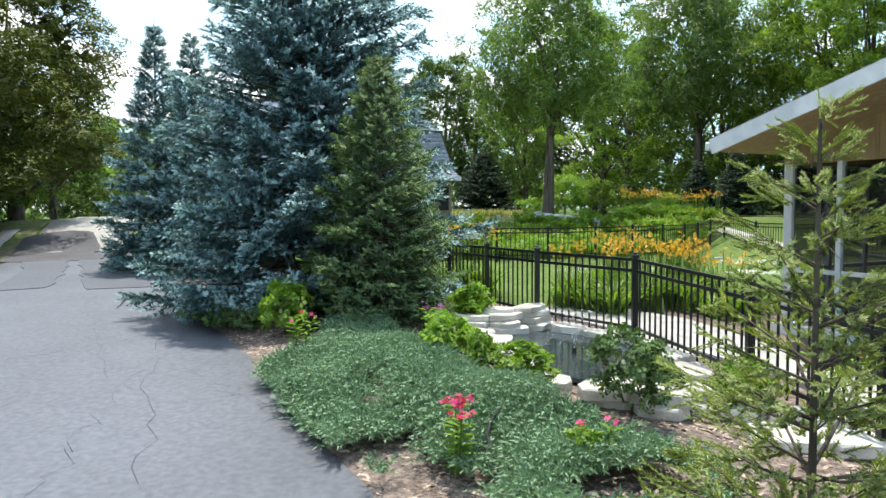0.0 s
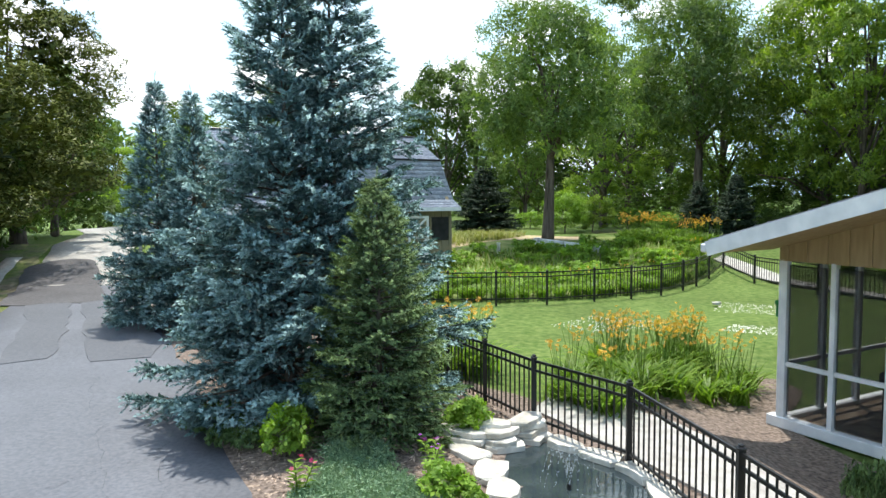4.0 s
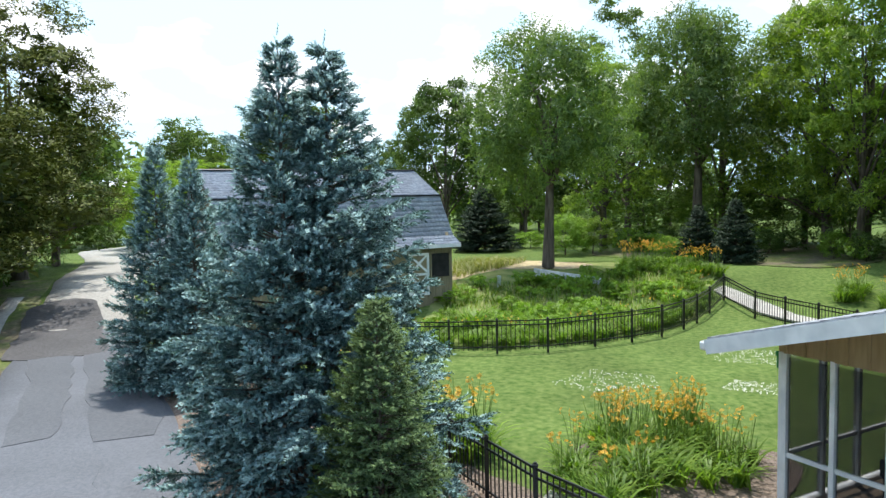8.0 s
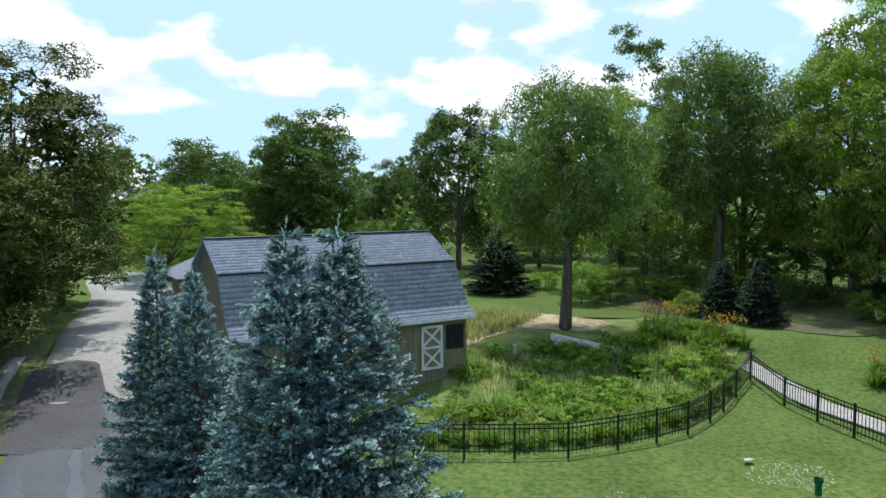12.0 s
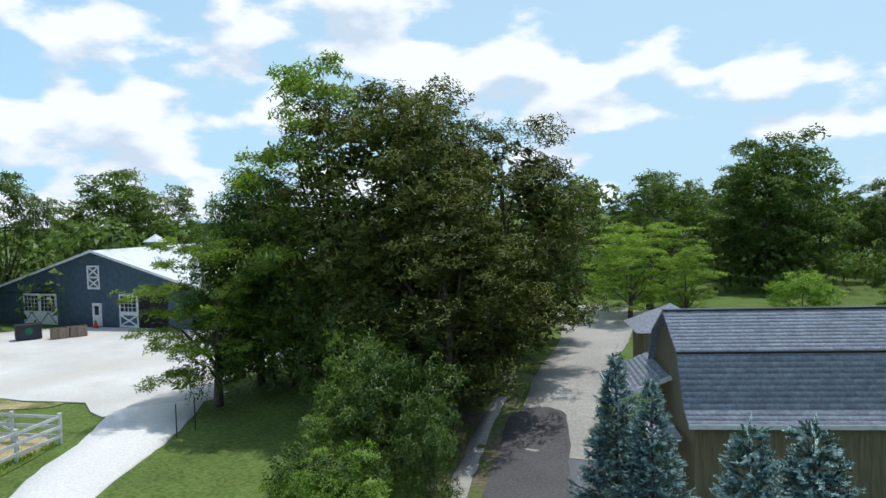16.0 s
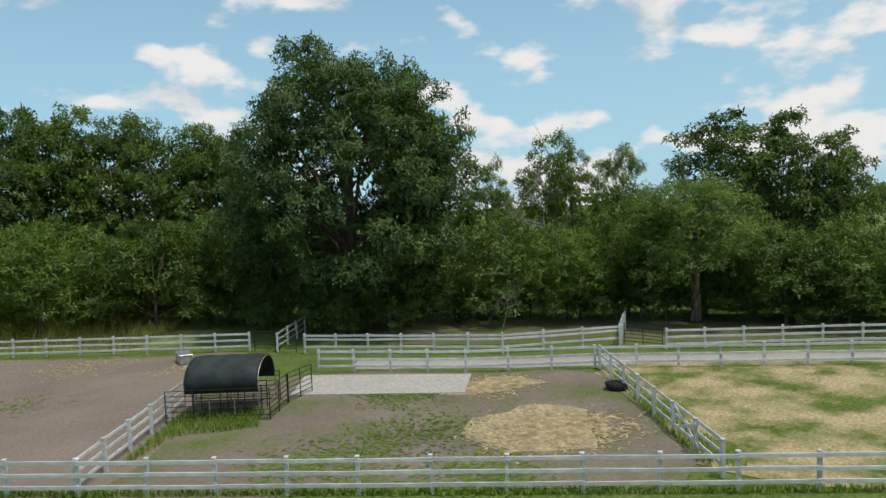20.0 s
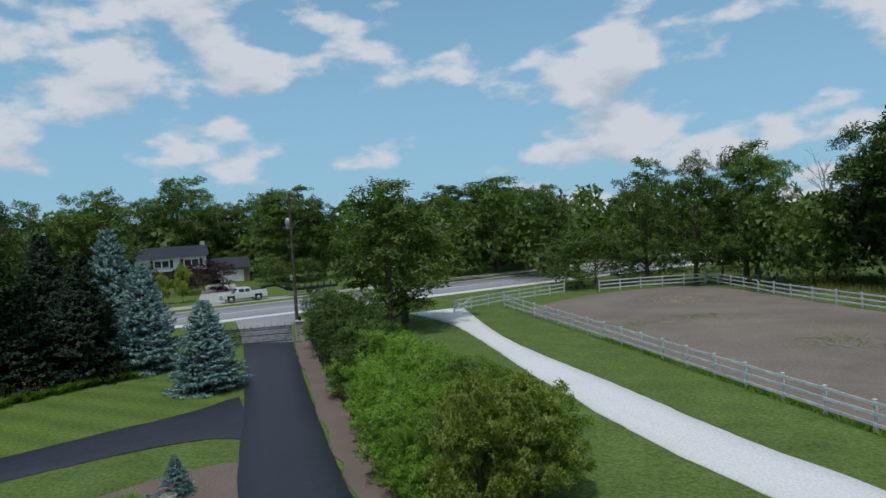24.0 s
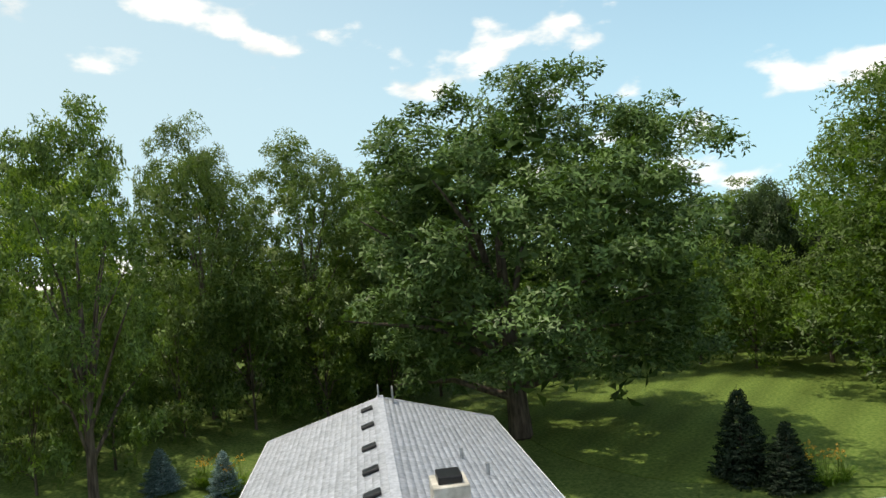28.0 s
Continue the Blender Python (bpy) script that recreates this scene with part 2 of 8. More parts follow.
SHADE = leaf_mat("shade tree leaves", (0.03, 0.066, 0.016), (0.165, 0.24, 0.064), 0.34, island=0.6)
PALE = leaf_mat("pale airy leaves", (0.06, 0.1, 0.03), (0.17, 0.23, 0.075), 0.32)
YELLOWISH = leaf_mat("yellow green leaves", (0.15, 0.21, 0.035), (0.38, 0.43, 0.09), 0.4, clump=1.5)
LIGHT = leaf_mat("light thicket leaves", (0.05, 0.105, 0.02), (0.19, 0.275, 0.06), 0.36)
SCRUB = leaf_mat("scrub leaves", (0.028, 0.062, 0.012), (0.135, 0.205, 0.047), 0.2)
BUSH = leaf_mat("bush leaves", (0.10, 0.20, 0.02), (0.30, 0.44, 0.07), 0.4, clump=1.5)
BLUE = leaf_mat("blue spruce needles", (0.05, 0.11, 0.11), (0.21, 0.34, 0.34), 0.05, 0.5, 0.08, 0.2, clump=3.5)
FROST = leaf_mat("frosted new spruce needles", (0.19, 0.32, 0.32), (0.42, 0.58, 0.57), 0.05, 0.5, 0.08, 0.2, clump=3.5)
SHOOT = leaf_mat("fresh green spruce needles", (0.10, 0.18, 0.06), (0.28, 0.38, 0.15), 0.12, 0.5, 0.1, 0.3, clump=5.0)
NEEDLE = leaf_mat("pale young needles", (0.12, 0.165, 0.05), (0.36, 0.41, 0.15), 0.25, 0.5, 0.1, 0.3, clump=5.0)
GREEN = leaf_mat("spruce needles", (0.05, 0.10, 0.045), (0.22, 0.31, 0.13), 0.12, 0.5, 0.1, 0.3, clump=5.0)
NORWAY = leaf_mat("dark maple leaves", (0.014, 0.032, 0.012), (0.07, 0.11, 0.038), 0.15)
DARKFIR = leaf_mat("dark fir needles", (0.012, 0.028, 0.016), (0.045, 0.075, 0.04), 0.1, 0.5, clump=2.0)
JUNIPER = leaf_mat("juniper sprays", (0.055, 0.125, 0.07), (0.24, 0.35, 0.2), 0.12, 0.6, 0.1, 0.8, clump=2.5)
BLADE = leaf_mat("daylily blades", (0.075, 0.16, 0.016), (0.25, 0.35, 0.06), 0.4)
PETAL = leaf_mat("orange petals", (0.72, 0.32, 0.03), (0.92, 0.55, 0.12), 0.3, island=0.2)
PINK = leaf_mat("pink petals", (0.6, 0.03, 0.14), (0.85, 0.12, 0.32), 0.3)
MAROON = leaf_mat("dark red leaves", (0.02, 0.008, 0.012), (0.07, 0.028, 0.035), 0.2)
PURPLE = leaf_mat("violet petals", (0.25, 0.05, 0.35), (0.5, 0.12, 0.6), 0.3)
CLOVER = mat("clover flowers", (0.5, 0.5, 0.42), (0.75, 0.75, 0.68), 8)
TALL = leaf_mat("tall grass blades", (0.12, 0.16, 0.04), (0.36, 0.34, 0.14), 0.4)
BLACK = mat("black enamel", (0.008, 0.008, 0.009), (0.016, 0.016, 0.017), 20, 3, 0.35, 0.05, 90, spec=0.5)
WHITE = mat("white paint", (0.62, 0.64, 0.66), (0.8, 0.81, 0.82), 3, 8, 0.55, 0.08, 60, rand=0.05)
FENCE = mat("weathered white paint", (0.52, 0.53, 0.54), (0.74, 0.75, 0.76), 5, 8, 0.7, 0.2, 60, rand=0.1)
TAN = mat("tan siding", (0.33, 0.235, 0.13), (0.42, 0.31, 0.18), 3, 8, 0.7, 0.1, 40, stretch=(4, 4, 0.6))
KHAKI = mat("olive tan barn boards", (0.19, 0.16, 0.10), (0.27, 0.23, 0.15), 3, 8, 0.75, 0.2, 40, stretch=(4, 4, 0.4))
BARN_BLUE = mat("slate blue metal siding", (0.055, 0.088, 0.122), (0.08, 0.12, 0.16), 2, 6, 0.5, 0.05, 40, 0.08, 0.2)
TIN = mat("white metal roof", (0.66, 0.68, 0.7), (0.8, 0.82, 0.83), 1.5, 6, 0.4, 0.05, 40, 0.05, 0.2)
SHINGLE = mat("grey asphalt shingles", (0.23, 0.255, 0.30), (0.34, 0.37, 0.425), 9, 8, 0.9, 0.6, 120, 0.06, 0.5, island=0.16)
PALE_SHINGLE = mat("pale grey shingles", (0.36, 0.385, 0.43), (0.52, 0.545, 0.59), 9, 8, 0.9, 0.6, 120, 0.06, 0.5, island=0.12)
STONE = mat("limestone slabs", (0.40, 0.375, 0.32), (0.68, 0.645, 0.57), 4, 10, 0.9, 0.5, 30, rand=0.12)
WATER = mat("pond water", (0.02, 0.03, 0.035), (0.045, 0.06, 0.06), 2, 4, 0.06, 0.15, 9, spec=0.5)
SPRAY = mat("water spray", (0.8, 0.85, 0.88), (0.9, 0.93, 0.95), 4, 2, 0.15, 0, spec=0.6)
DARK = mat("dark interior", (0.012, 0.012, 0.013), (0.03, 0.03, 0.03), 3, 3, 0.9, 0)
# shade of unlit rooms, put into one near-black colour
GLASS = mat("dark window glass", (0.02, 0.025, 0.03), (0.05, 0.06, 0.07), 2, 2, 0.08, 0, spec=0.6)
STEEL = mat("galvanised steel", (0.35, 0.36, 0.37), (0.55, 0.56, 0.57), 5, 6, 0.4, 0.1, 40, metal=0.7)
TARP = mat("dark green tarp", (0.018, 0.026, 0.026), (0.036, 0.046, 0.045), 2, 6, 0.6, 0.2, 8)
WOOD = mat("weathered wood", (0.16, 0.12, 0.09), (0.34, 0.27, 0.2), 4, 10, 0.85, 0.5, 30, stretch=(1, 1, 0.15), rand=0.15)
CAR_WHITE = mat("white car paint", (0.72, 0.73, 0.74), (0.8, 0.8, 0.81), 1, 2, 0.2, 0, spec=0.6)
RUBBER = mat("tyre rubber", (0.012, 0.012, 0.012), (0.025, 0.025, 0.025), 8, 3, 0.8, 0.1)
RED = mat("red plastic", (0.5, 0.03, 0.015), (0.65, 0.06, 0.02), 4, 2, 0.5, 0)
GREEN_PAINT = mat("green plastic", (0.01, 0.12, 0.05), (0.02, 0.18, 0.08), 4, 2, 0.4, 0)
WICKER = mat("dark wicker", (0.012, 0.01, 0.009), (0.03, 0.025, 0.022), 40, 4, 0.7, 0.4, 80)
SCREEN = bpy.data.materials.new("insect screen")
SCREEN.use_nodes = True
sn, sl = SCREEN.node_tree.nodes, SCREEN.node_tree.links
mesh_cloth, clear = sn.new("ShaderNodeBsdfDiffuse"), sn.new("ShaderNodeBsdfTransparent")
mesh_cloth.inputs[0].default_value = (0.03, 0.03, 0.033, 1)
weave = sn.new("ShaderNodeMixShader"); weave.inputs[0].default_value = 0.4
sl.new(clear.outputs[0], weave.inputs[1]); sl.new(mesh_cloth.outputs[0], weave.inputs[2])
sl.new(weave.outputs[0], sn["Material Output"].inputs[0])



def blend_mat(name, a_dark, a_light, b_dark, b_light, scale, cut, soft=0.06, seed=0.0, fine=5.0):
    """Two ground covers that break into one another in uneven patches."""
    m = mat(name, a_dark, a_light, fine, 12, 0.95, 0.3, 45, 0.2, 0.2, spec=0.1)
    n, l = m.node_tree.nodes, m.node_tree.links
    b = n["Principled BSDF"]
    first = b.inputs["Base Color"].links[0].from_socket
    tc = n.new("ShaderNodeTexCoord")
    mp = n.new("ShaderNodeMapping"); mp.inputs["Location"].default_value = (seed, seed * 2, 0)
    l.new(tc.outputs["Object"], mp.inputs["Vector"])
    g, p = n.new("ShaderNodeTexNoise"), n.new("ShaderNodeTexNoise")
    g.inputs["Scale"].default_value, g.inputs["Detail"].default_value = fine * 1.4, 12
    p.inputs["Scale"].default_value, p.inputs["Detail"].default_value, p.inputs["Roughness"].default_value = scale, 12, 0.62
    l.new(mp.outputs[0], g.inputs["Vector"]); l.new(mp.outputs[0], p.inputs["Vector"])
    r = n.new("ShaderNodeValToRGB")
    r.color_ramp.elements[0].position, r.color_ramp.elements[1].position = 0.35, 0.65
    r.color_ramp.elements[0].color, r.color_ramp.elements[1].color = (*b_dark, 1), (*b_light, 1)
    l.new(g.outputs["Fac"], r.inputs[0])
    k = n.new("ShaderNodeValToRGB")
    k.color_ramp.elements[0].position, k.color_ramp.elements[1].position = cut - soft, cut + soft
    l.new(p.outputs["Fac"], k.inputs[0])
    x = n.new("ShaderNodeMix"); x.data_type = "RGBA"
    l.new(k.outputs[0], x.inputs["Factor"]); l.new(first, x.inputs["A"]); l.new(r.outputs[0], x.inputs["B"])
    l.new(x.outputs["Result"], b.inputs["Base Color"])
    return m


GRASS_D, GRASS_L = (0.06, 0.105, 0.018), (0.15, 0.19, 0.045)
STRAW_D, STRAW_L = (0.3, 0.235, 0.125), (0.56, 0.46, 0.28)
DIRT_D, DIRT_L = (0.18, 0.146, 0.122), (0.24, 0.2, 0.166)
GRAZED = blend_mat("grazed grass and straw", GRASS_D, GRASS_L, STRAW_D, STRAW_L, 0.28, 0.5, 0.085, 3.0)
TRODDEN = blend_mat("trodden earth and weeds", DIRT_D, DIRT_L, GRASS_D, GRASS_L, 0.3, 0.57, 0.14, 1.0)
EARTH = blend_mat("bare earth", DIRT_D, DIRT_L, (0.2, 0.165, 0.13), (0.31, 0.262, 0.205), 0.12, 0.56, 0.1, 5.0)
VERGE = blend_mat("worn verge", GRASS_D, GRASS_L, STRAW_D, STRAW_L, 0.5, 0.5, 0.08, 8.0)
BEDSTRAW = blend_mat("thin straw on earth", STRAW_D, STRAW_L, DIRT_D, DIRT_L, 0.9, 0.58, 0.14, 2.0)
DAPPLED = blend_mat("limestone gravel and dust", (0.56, 0.55, 0.52), (0.66, 0.645, 0.62), (0.5, 0.46, 0.40), (0.6, 0.56, 0.5), 0.2, 0.58, 0.16, 4.0, 9.0)

# ---- helpers of this scene ----


def ease(a, b, v):
    u = min(1.0, max(0.0, (v - a) / (b - a)))
    return u * u * (3 - 2 * u)


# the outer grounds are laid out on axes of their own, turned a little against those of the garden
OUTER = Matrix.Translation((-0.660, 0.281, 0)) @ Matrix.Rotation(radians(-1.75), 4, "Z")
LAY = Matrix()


def plan(x, y):
    """The garden's plan drawn in towards the drive, where the ground rises from the house's foot to the barn."""
    d = math.hypot(x, y)
    r = float(np.interp(d, (0, 3, 5, 6.5, 8.5, 10, 16, 20, 24, 27, 29.5), (1, 0.97, 0.96, 0.96, 0.946, 0.943, 0.942, 0.942, 0.945, 0.965, 1)))
    r = 1 + (r - 1) * ease(0, 3, y) * ease(-19, -15, x)
    return (x * r, y * r)


def bed_z(x, y):
    """The low mound of the bed under the spruces, and the ridge under the juniper between drive and pond."""
    along, across = 0.51 * (x + 1.4) - 0.86 * (y - 7.9), 0.86 * (x + 1.4) + 0.51 * (y - 7.9)
    ridge = 0.16 * math.exp(-(across / 0.7) ** 2) * ease(-1.2, 2.2, along) * (1 - ease(5.6, 7.4, along))
    dx, dy = x + 1.66, y - 9.4
    u, w = -0.5 * dx + 0.87 * dy, 0.87 * dx + 0.5 * dy
    return max(ridge, 0.2 * math.exp(-(u / 2.4) ** 2 - (w / 1.0) ** 2))


def gz(x, y):
    """Height of the ground: it rises from the drive's near end to the lawn, and again to the north of it."""
    lawn = 0.4 * ease(-1, 9, y) * (1 - ease(3.0, 4.8, x) * (1 - ease(11, 15, y))) * (1 - ease(12, 18, x)) * ease(-20, -13, x)
    return max(lawn, 1.45 * ease(21, 32, y) * ease(-40, -24, x))


def mesh_of(name, verts, faces, material, smooth=False, normals=None):
    """A mesh from arrays: verts (n, 3) and faces (m, 3 or 4)."""
    verts, faces = np.asarray(verts, float).reshape(-1, 3), np.asarray(faces, int)
    me = bpy.data.meshes.new(name)
    me.vertices.add(len(verts)); me.vertices.foreach_set("co", verts.ravel())
    me.loops.add(faces.size); me.loops.foreach_set("vertex_index", faces.ravel())
    me.polygons.add(len(faces)); me.polygons.foreach_set("loop_start", np.arange(len(faces)) * faces.shape[1])
    me.update(calc_edges=True)
    me.validate()
    if smooth:
        me.polygons.foreach_set("use_smooth", np.ones(len(faces), bool))
    if normals is not None:
        # every leaf faces the way in which its bough bulges
        corner = verts[faces]
        away = (np.cross(corner[:, 1] - corner[:, 0], corner[:, 2] - corner[:, 0]) * normals[faces[:, 0]]).sum(1) < 0
        faces = np.where(away[:, None], faces[:, ::-1], faces)
        me.loops.foreach_set("vertex_index", faces.ravel())
        me.update(calc_edges=True)
        me.polygons.foreach_set("use_smooth", np.ones(len(faces), bool))
        me.normals_split_custom_set_from_vertices(normals / (np.linalg.norm(normals, axis=1, keepdims=True) + 1e-9))
    me.materials.append(material)
    return me


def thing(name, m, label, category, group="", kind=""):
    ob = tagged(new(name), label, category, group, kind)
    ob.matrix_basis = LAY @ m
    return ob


def put(name, me, parent=None, m=None, label=""):
    """Links a mesh as one object, under a thing or a part."""
    ob = new(name, me)
    ob.parent = parent
    if m is not None:
        ob.matrix_basis = m
    if parent is None:
        ob.matrix_basis = LAY @ ob.matrix_basis
    return tagged(ob, label)


def part(name, bm, material, parent=None, label="", m=None):
    me = bpy.data.meshes.new(name)
    bm.to_mesh(me)
    bm.free()
    me.materials.append(material)
    return put(name, me, parent, m, label)


def box(sx, sy, sz, x=0, y=0, z=0, bevel=0.0, bm=None, turn=None):
    """A block with its centre at x, y and its foot at z, with rounded edges where bevel is given."""
    own = bmesh.new()
    bmesh.ops.create_cube(own, size=1, matrix=Matrix.Translation((x, y, z + sz / 2)) @ Matrix.Diagonal((sx, sy, sz, 1)))
    if bevel:
        bmesh.ops.bevel(own, geom=own.edges[:], offset=bevel, segments=1, affect="EDGES")
    if turn is not None:
        bmesh.ops.transform(own, matrix=turn, verts=own.verts[:])
    if bm is None:
        return own
    me = bpy.data.meshes.new("joined")
    own.to_mesh(me); own.free()
    bm.from_mesh(me)
    bpy.data.meshes.remove(me)
    return bm


def beam(a, b, w, h, bm=None, bevel=0.0):
    """A bar of width w and height h from a to b."""
    a, b = Vector(a), Vector(b)
    d = b - a
    turn = d.to_track_quat("X", "Z").to_matrix().to_4x4()
    return box(d.length, w, h, 0, 0, -h / 2, bevel, bm, Matrix.Translation((a + b) / 2) @ turn)


def tube(points, radii, sides=7):
    """Verts and faces of a tapered tube along points."""
    points = [Vector(p) for p in points]
    v, f = [], []
    for i, p in enumerate(points):
        d = (points[min(i + 1, len(points) - 1)] - points[max(i - 1, 0)]).normalized()
        q = d.to_track_quat("Z", "Y")
        for k in range(sides):
            a = 2 * math.pi * k / sides
            v.append(p + q @ Vector((math.cos(a) * radii[i], math.sin(a) * radii[i], 0)))
    for i in range(len(points) - 1):
        for k in range(sides):
            j = (k + 1) % sides
            f.append((i * sides + k, i * sides + j, (i + 1) * sides + j, (i + 1) * sides + k))
    return [tuple(x) for x in v], f


def tubes(list_of):
    """One set of verts and faces from several tubes."""
    v, f = [], []
    for points, radii, sides in list_of:
        a, b = tube(points, radii, sides)
        f += [tuple(i + len(v) for i in q) for q in b]
        v += a
    return v, f


def scatter(template, spots, turns, sizes):
    """Copies of a template's verts (k, 3) at spots (n, 3), with turns (n, 3, 3) and sizes (n, 3): verts (n * k, 3)."""
    return (np.einsum("nij,kj->nki", turns * sizes[:, None, :], template) + spots[:, None, :]).reshape(-1, 3)


def frames_from(ahead, up):
    """Turn matrices (n, 3, 3) whose first column is ahead, and whose third leans to up."""
    x = ahead / (np.linalg.norm(ahead, axis=1, keepdims=True) + 1e-9)
    y = np.cross(up, x)
    y /= np.linalg.norm(y, axis=1, keepdims=True) + 1e-9
    return np.stack([x, y, np.cross(x, y)], 2)


def repeat_faces(faces, k, n):
    return (np.asarray(faces)[None] + (np.arange(n) * k)[:, None, None]).reshape(-1, len(faces[0]))

# ---- ground and paved surfaces ----


def smooth_line(points, step=0.8, closed=False, wobble=0.0, seed=1):
    """A rounded line through points, with a slightly uneven course."""
    pts = [Vector((*p, 0)) for p in points]
    n = len(pts)
    res = []
    rng = random.Random(seed)
    for i in range(n if closed else n - 1):
        p0, p1, p2, p3 = (pts[(i + k) % n] if closed else pts[min(max(i + k, 0), n - 1)] for k in (-1, 0, 1, 2))
        cuts = max(1, int((p2 - p1).length / step))
        for c in range(cuts):
            t = c / cuts
            q = 0.5 * (2 * p1 + (p2 - p0) * t + (2 * p0 - 5 * p1 + 4 * p2 - p3) * t * t + (3 * p1 - p0 - 3 * p2 + p3) * t ** 3)
            res.append((q.x + rng.uniform(-wobble, wobble), q.y + rng.uniform(-wobble, wobble)))
    if not closed:
        res.append(points[-1])
    return res


def patch(name, outline, z, material, label, category="ground", step=0.8, wobble=0.06, cuts=0, depth=0.05, lift=None, level=None):
    """A flat area with an uneven edge, lying z above the ground, with a low side all round."""
    line = smooth_line([plan(*p) for p in outline], step, True, wobble, len(name))
    bm = bmesh.new()
    top = [bm.verts.new((x, y, 0)) for x, y in line]
    low = [bm.verts.new((x, y, -depth)) for x, y in line]
    for i in range(len(top)):
        j = (i + 1) % len(top)
        bm.faces.new((top[i], low[i], low[j], top[j]))
    face = bm.faces.new(top)
    bmesh.ops.triangulate(bm, faces=[face])
    if cuts:
        bmesh.ops.subdivide_edges(bm, edges=[e for e in bm.edges if e.calc_length() > 1.5], cuts=cuts, use_grid_fill=True)
    elif max(y for x, y in line) > 3:
        bmesh.ops.subdivide_edges(bm, edges=[e for e in bm.edges if e.calc_length() > 1.5], cuts=3, use_grid_fill=True)
    for v in bm.verts:
        v.co.z += (gz(v.co.x, v.co.y) if level is None else level) + z + (lift(v.co.x, v.co.y) if lift else 0)
    bmesh.ops.recalc_face_normals(bm, faces=bm.faces[:])
    return tagged(part(name, bm, material), label, category, kind="structure")


def ribbon(name, left, right, z, material, label, category="road", rows=6, depth=0.06, wobble=0.05):
    """A way between its two edges, which have the same number of points."""
    n = 0
    seg = max(len(left), len(right)) - 1
    count = int(max(sum(math.dist(a, b) for a, b in zip(left, left[1:])), 1) / 0.7)
    def along(line, seed):
        fine = smooth_line(line, 0.25)
        rng = random.Random(seed)
        out_ = []
        total = [0.0]
        for a, b in zip(fine, fine[1:]):
            total.append(total[-1] + math.dist(a, b))
        for i in range(count + 1):
            s = total[-1] * i / count
            k = min(max(int(np.searchsorted(total, s)) - 1, 0), len(fine) - 2)
            t = (s - total[k]) / max(total[k + 1] - total[k], 1e-6)
            out_.append((fine[k][0] * (1 - t) + fine[k + 1][0] * t + rng.uniform(-wobble, wobble),
                         fine[k][1] * (1 - t) + fine[k + 1][1] * t + rng.uniform(-wobble, wobble)))
        return out_
    a, b = along([plan(*p) for p in left], 1), along([plan(*p) for p in right], 2)
    v, f = [], []
    for p, q in zip(a, b):
        for k in range(rows + 1):
            t = 0.008 if k == 1 else 0.992 if k == rows - 1 else k / rows
            x, y = p[0] * (1 - t) + q[0] * t, p[1] * (1 - t) + q[1] * t
            edge = -depth if k in (0, rows) else 0.0
            v.append((x, y, gz(x, y) + z + edge))
    w = rows + 1
    for i in range(count):
        for k in range(rows):
            f.append((i * w + k, i * w + k + 1, (i + 1) * w + k + 1, (i + 1) * w + k))
    return tagged(put(name, mesh_of(name, v, f, material, True)), label, category, kind="structure")


# the ground is one sheet: fine near the drive, coarse to the horizon
gx = np.unique(np.concatenate([np.linspace(-2500, -200, 12), np.arange(-200, -60, 12), np.arange(-60, 60, 1.5), np.arange(60, 200, 12), np.linspace(200, 2500, 12)]))
gy = np.unique(np.concatenate([np.linspace(-2500, -200, 12), np.arange(-200, -40, 10), np.arange(-40, 70, 1.5), np.arange(70, 200, 12), np.linspace(200, 2500, 12)]))
grid_v = [(x, y, gz(x, y) - 0.05 + (0.04 * noise.noise((x * 0.2, y * 0.2, 0)) if abs(x) < 60 and abs(y) < 70 else 0)) for y in gy for x in gx]
nx = len(gx)
grid_f = [(j * nx + i, j * nx + i + 1, (j + 1) * nx + i + 1, (j + 1) * nx + i) for j in range(len(gy) - 1) for i in range(nx - 1)]
tagged(put("ground", mesh_of("ground", grid_v, grid_f, GRASS, True)), "green mown lawn and rough grass over level land", "ground", kind="structure")

EAST = [(30.7, -52), (21, -34.5), (15.2, -23.5), (8, -10.5), (1.8, 0.5), (-0.6, 4.5), (-2.0, 7.3), (-3.9, 11.3), (-6.6, 16.5), (-9.2, 21.5), (-11.2, 25.5)]
WEST = [(26.4, -52.4), (16.4, -33.6), (10.3, -22.6), (3.5, -11), (-2.8, -0.5), (-6.4, 4.5), (-8.6, 8.5), (-10.2, 12.7), (-11.4, 17), (-13.0, 20.8), (-14.6, 24.5)]
ribbon("driveway", EAST[4:], WEST[4:], 0.03, ASPHALT, "worn grey asphalt driveway with cracks", "driveway", 8)
ribbon("gravel_drive", [(-11.2, 25.5), (-14, 32), (-17, 42), (-19, 50), (-16, 58)], [(-14.6, 24.5), (-17.6, 32), (-21.5, 42), (-26, 50), (-30, 58)], 0.028, GREY_GRAVEL, "pale gravel drive beside the barn", "driveway", 6)
patch("mulch_bed", [(-0.5, 2.4), (-0.78, 4.45), (-2.16, 7.2), (-4.0, 11.1), (-6.55, 16.1), (-9.1, 21.5), (-6.5, 22.5), (-3.5, 17.5), (-0.6, 13.4), (0.75, 11.7), (1.5, 10.9), (2.4, 8.8), (3.0, 7.0), (3.6, 4.4), (3.9, 1.5), (1.5, 0.6)], 0.0, MULCH, "shredded brown bark mulch bed beside the drive", "mulch bed", 0.5, 0.05, 5, 0.05, bed_z)
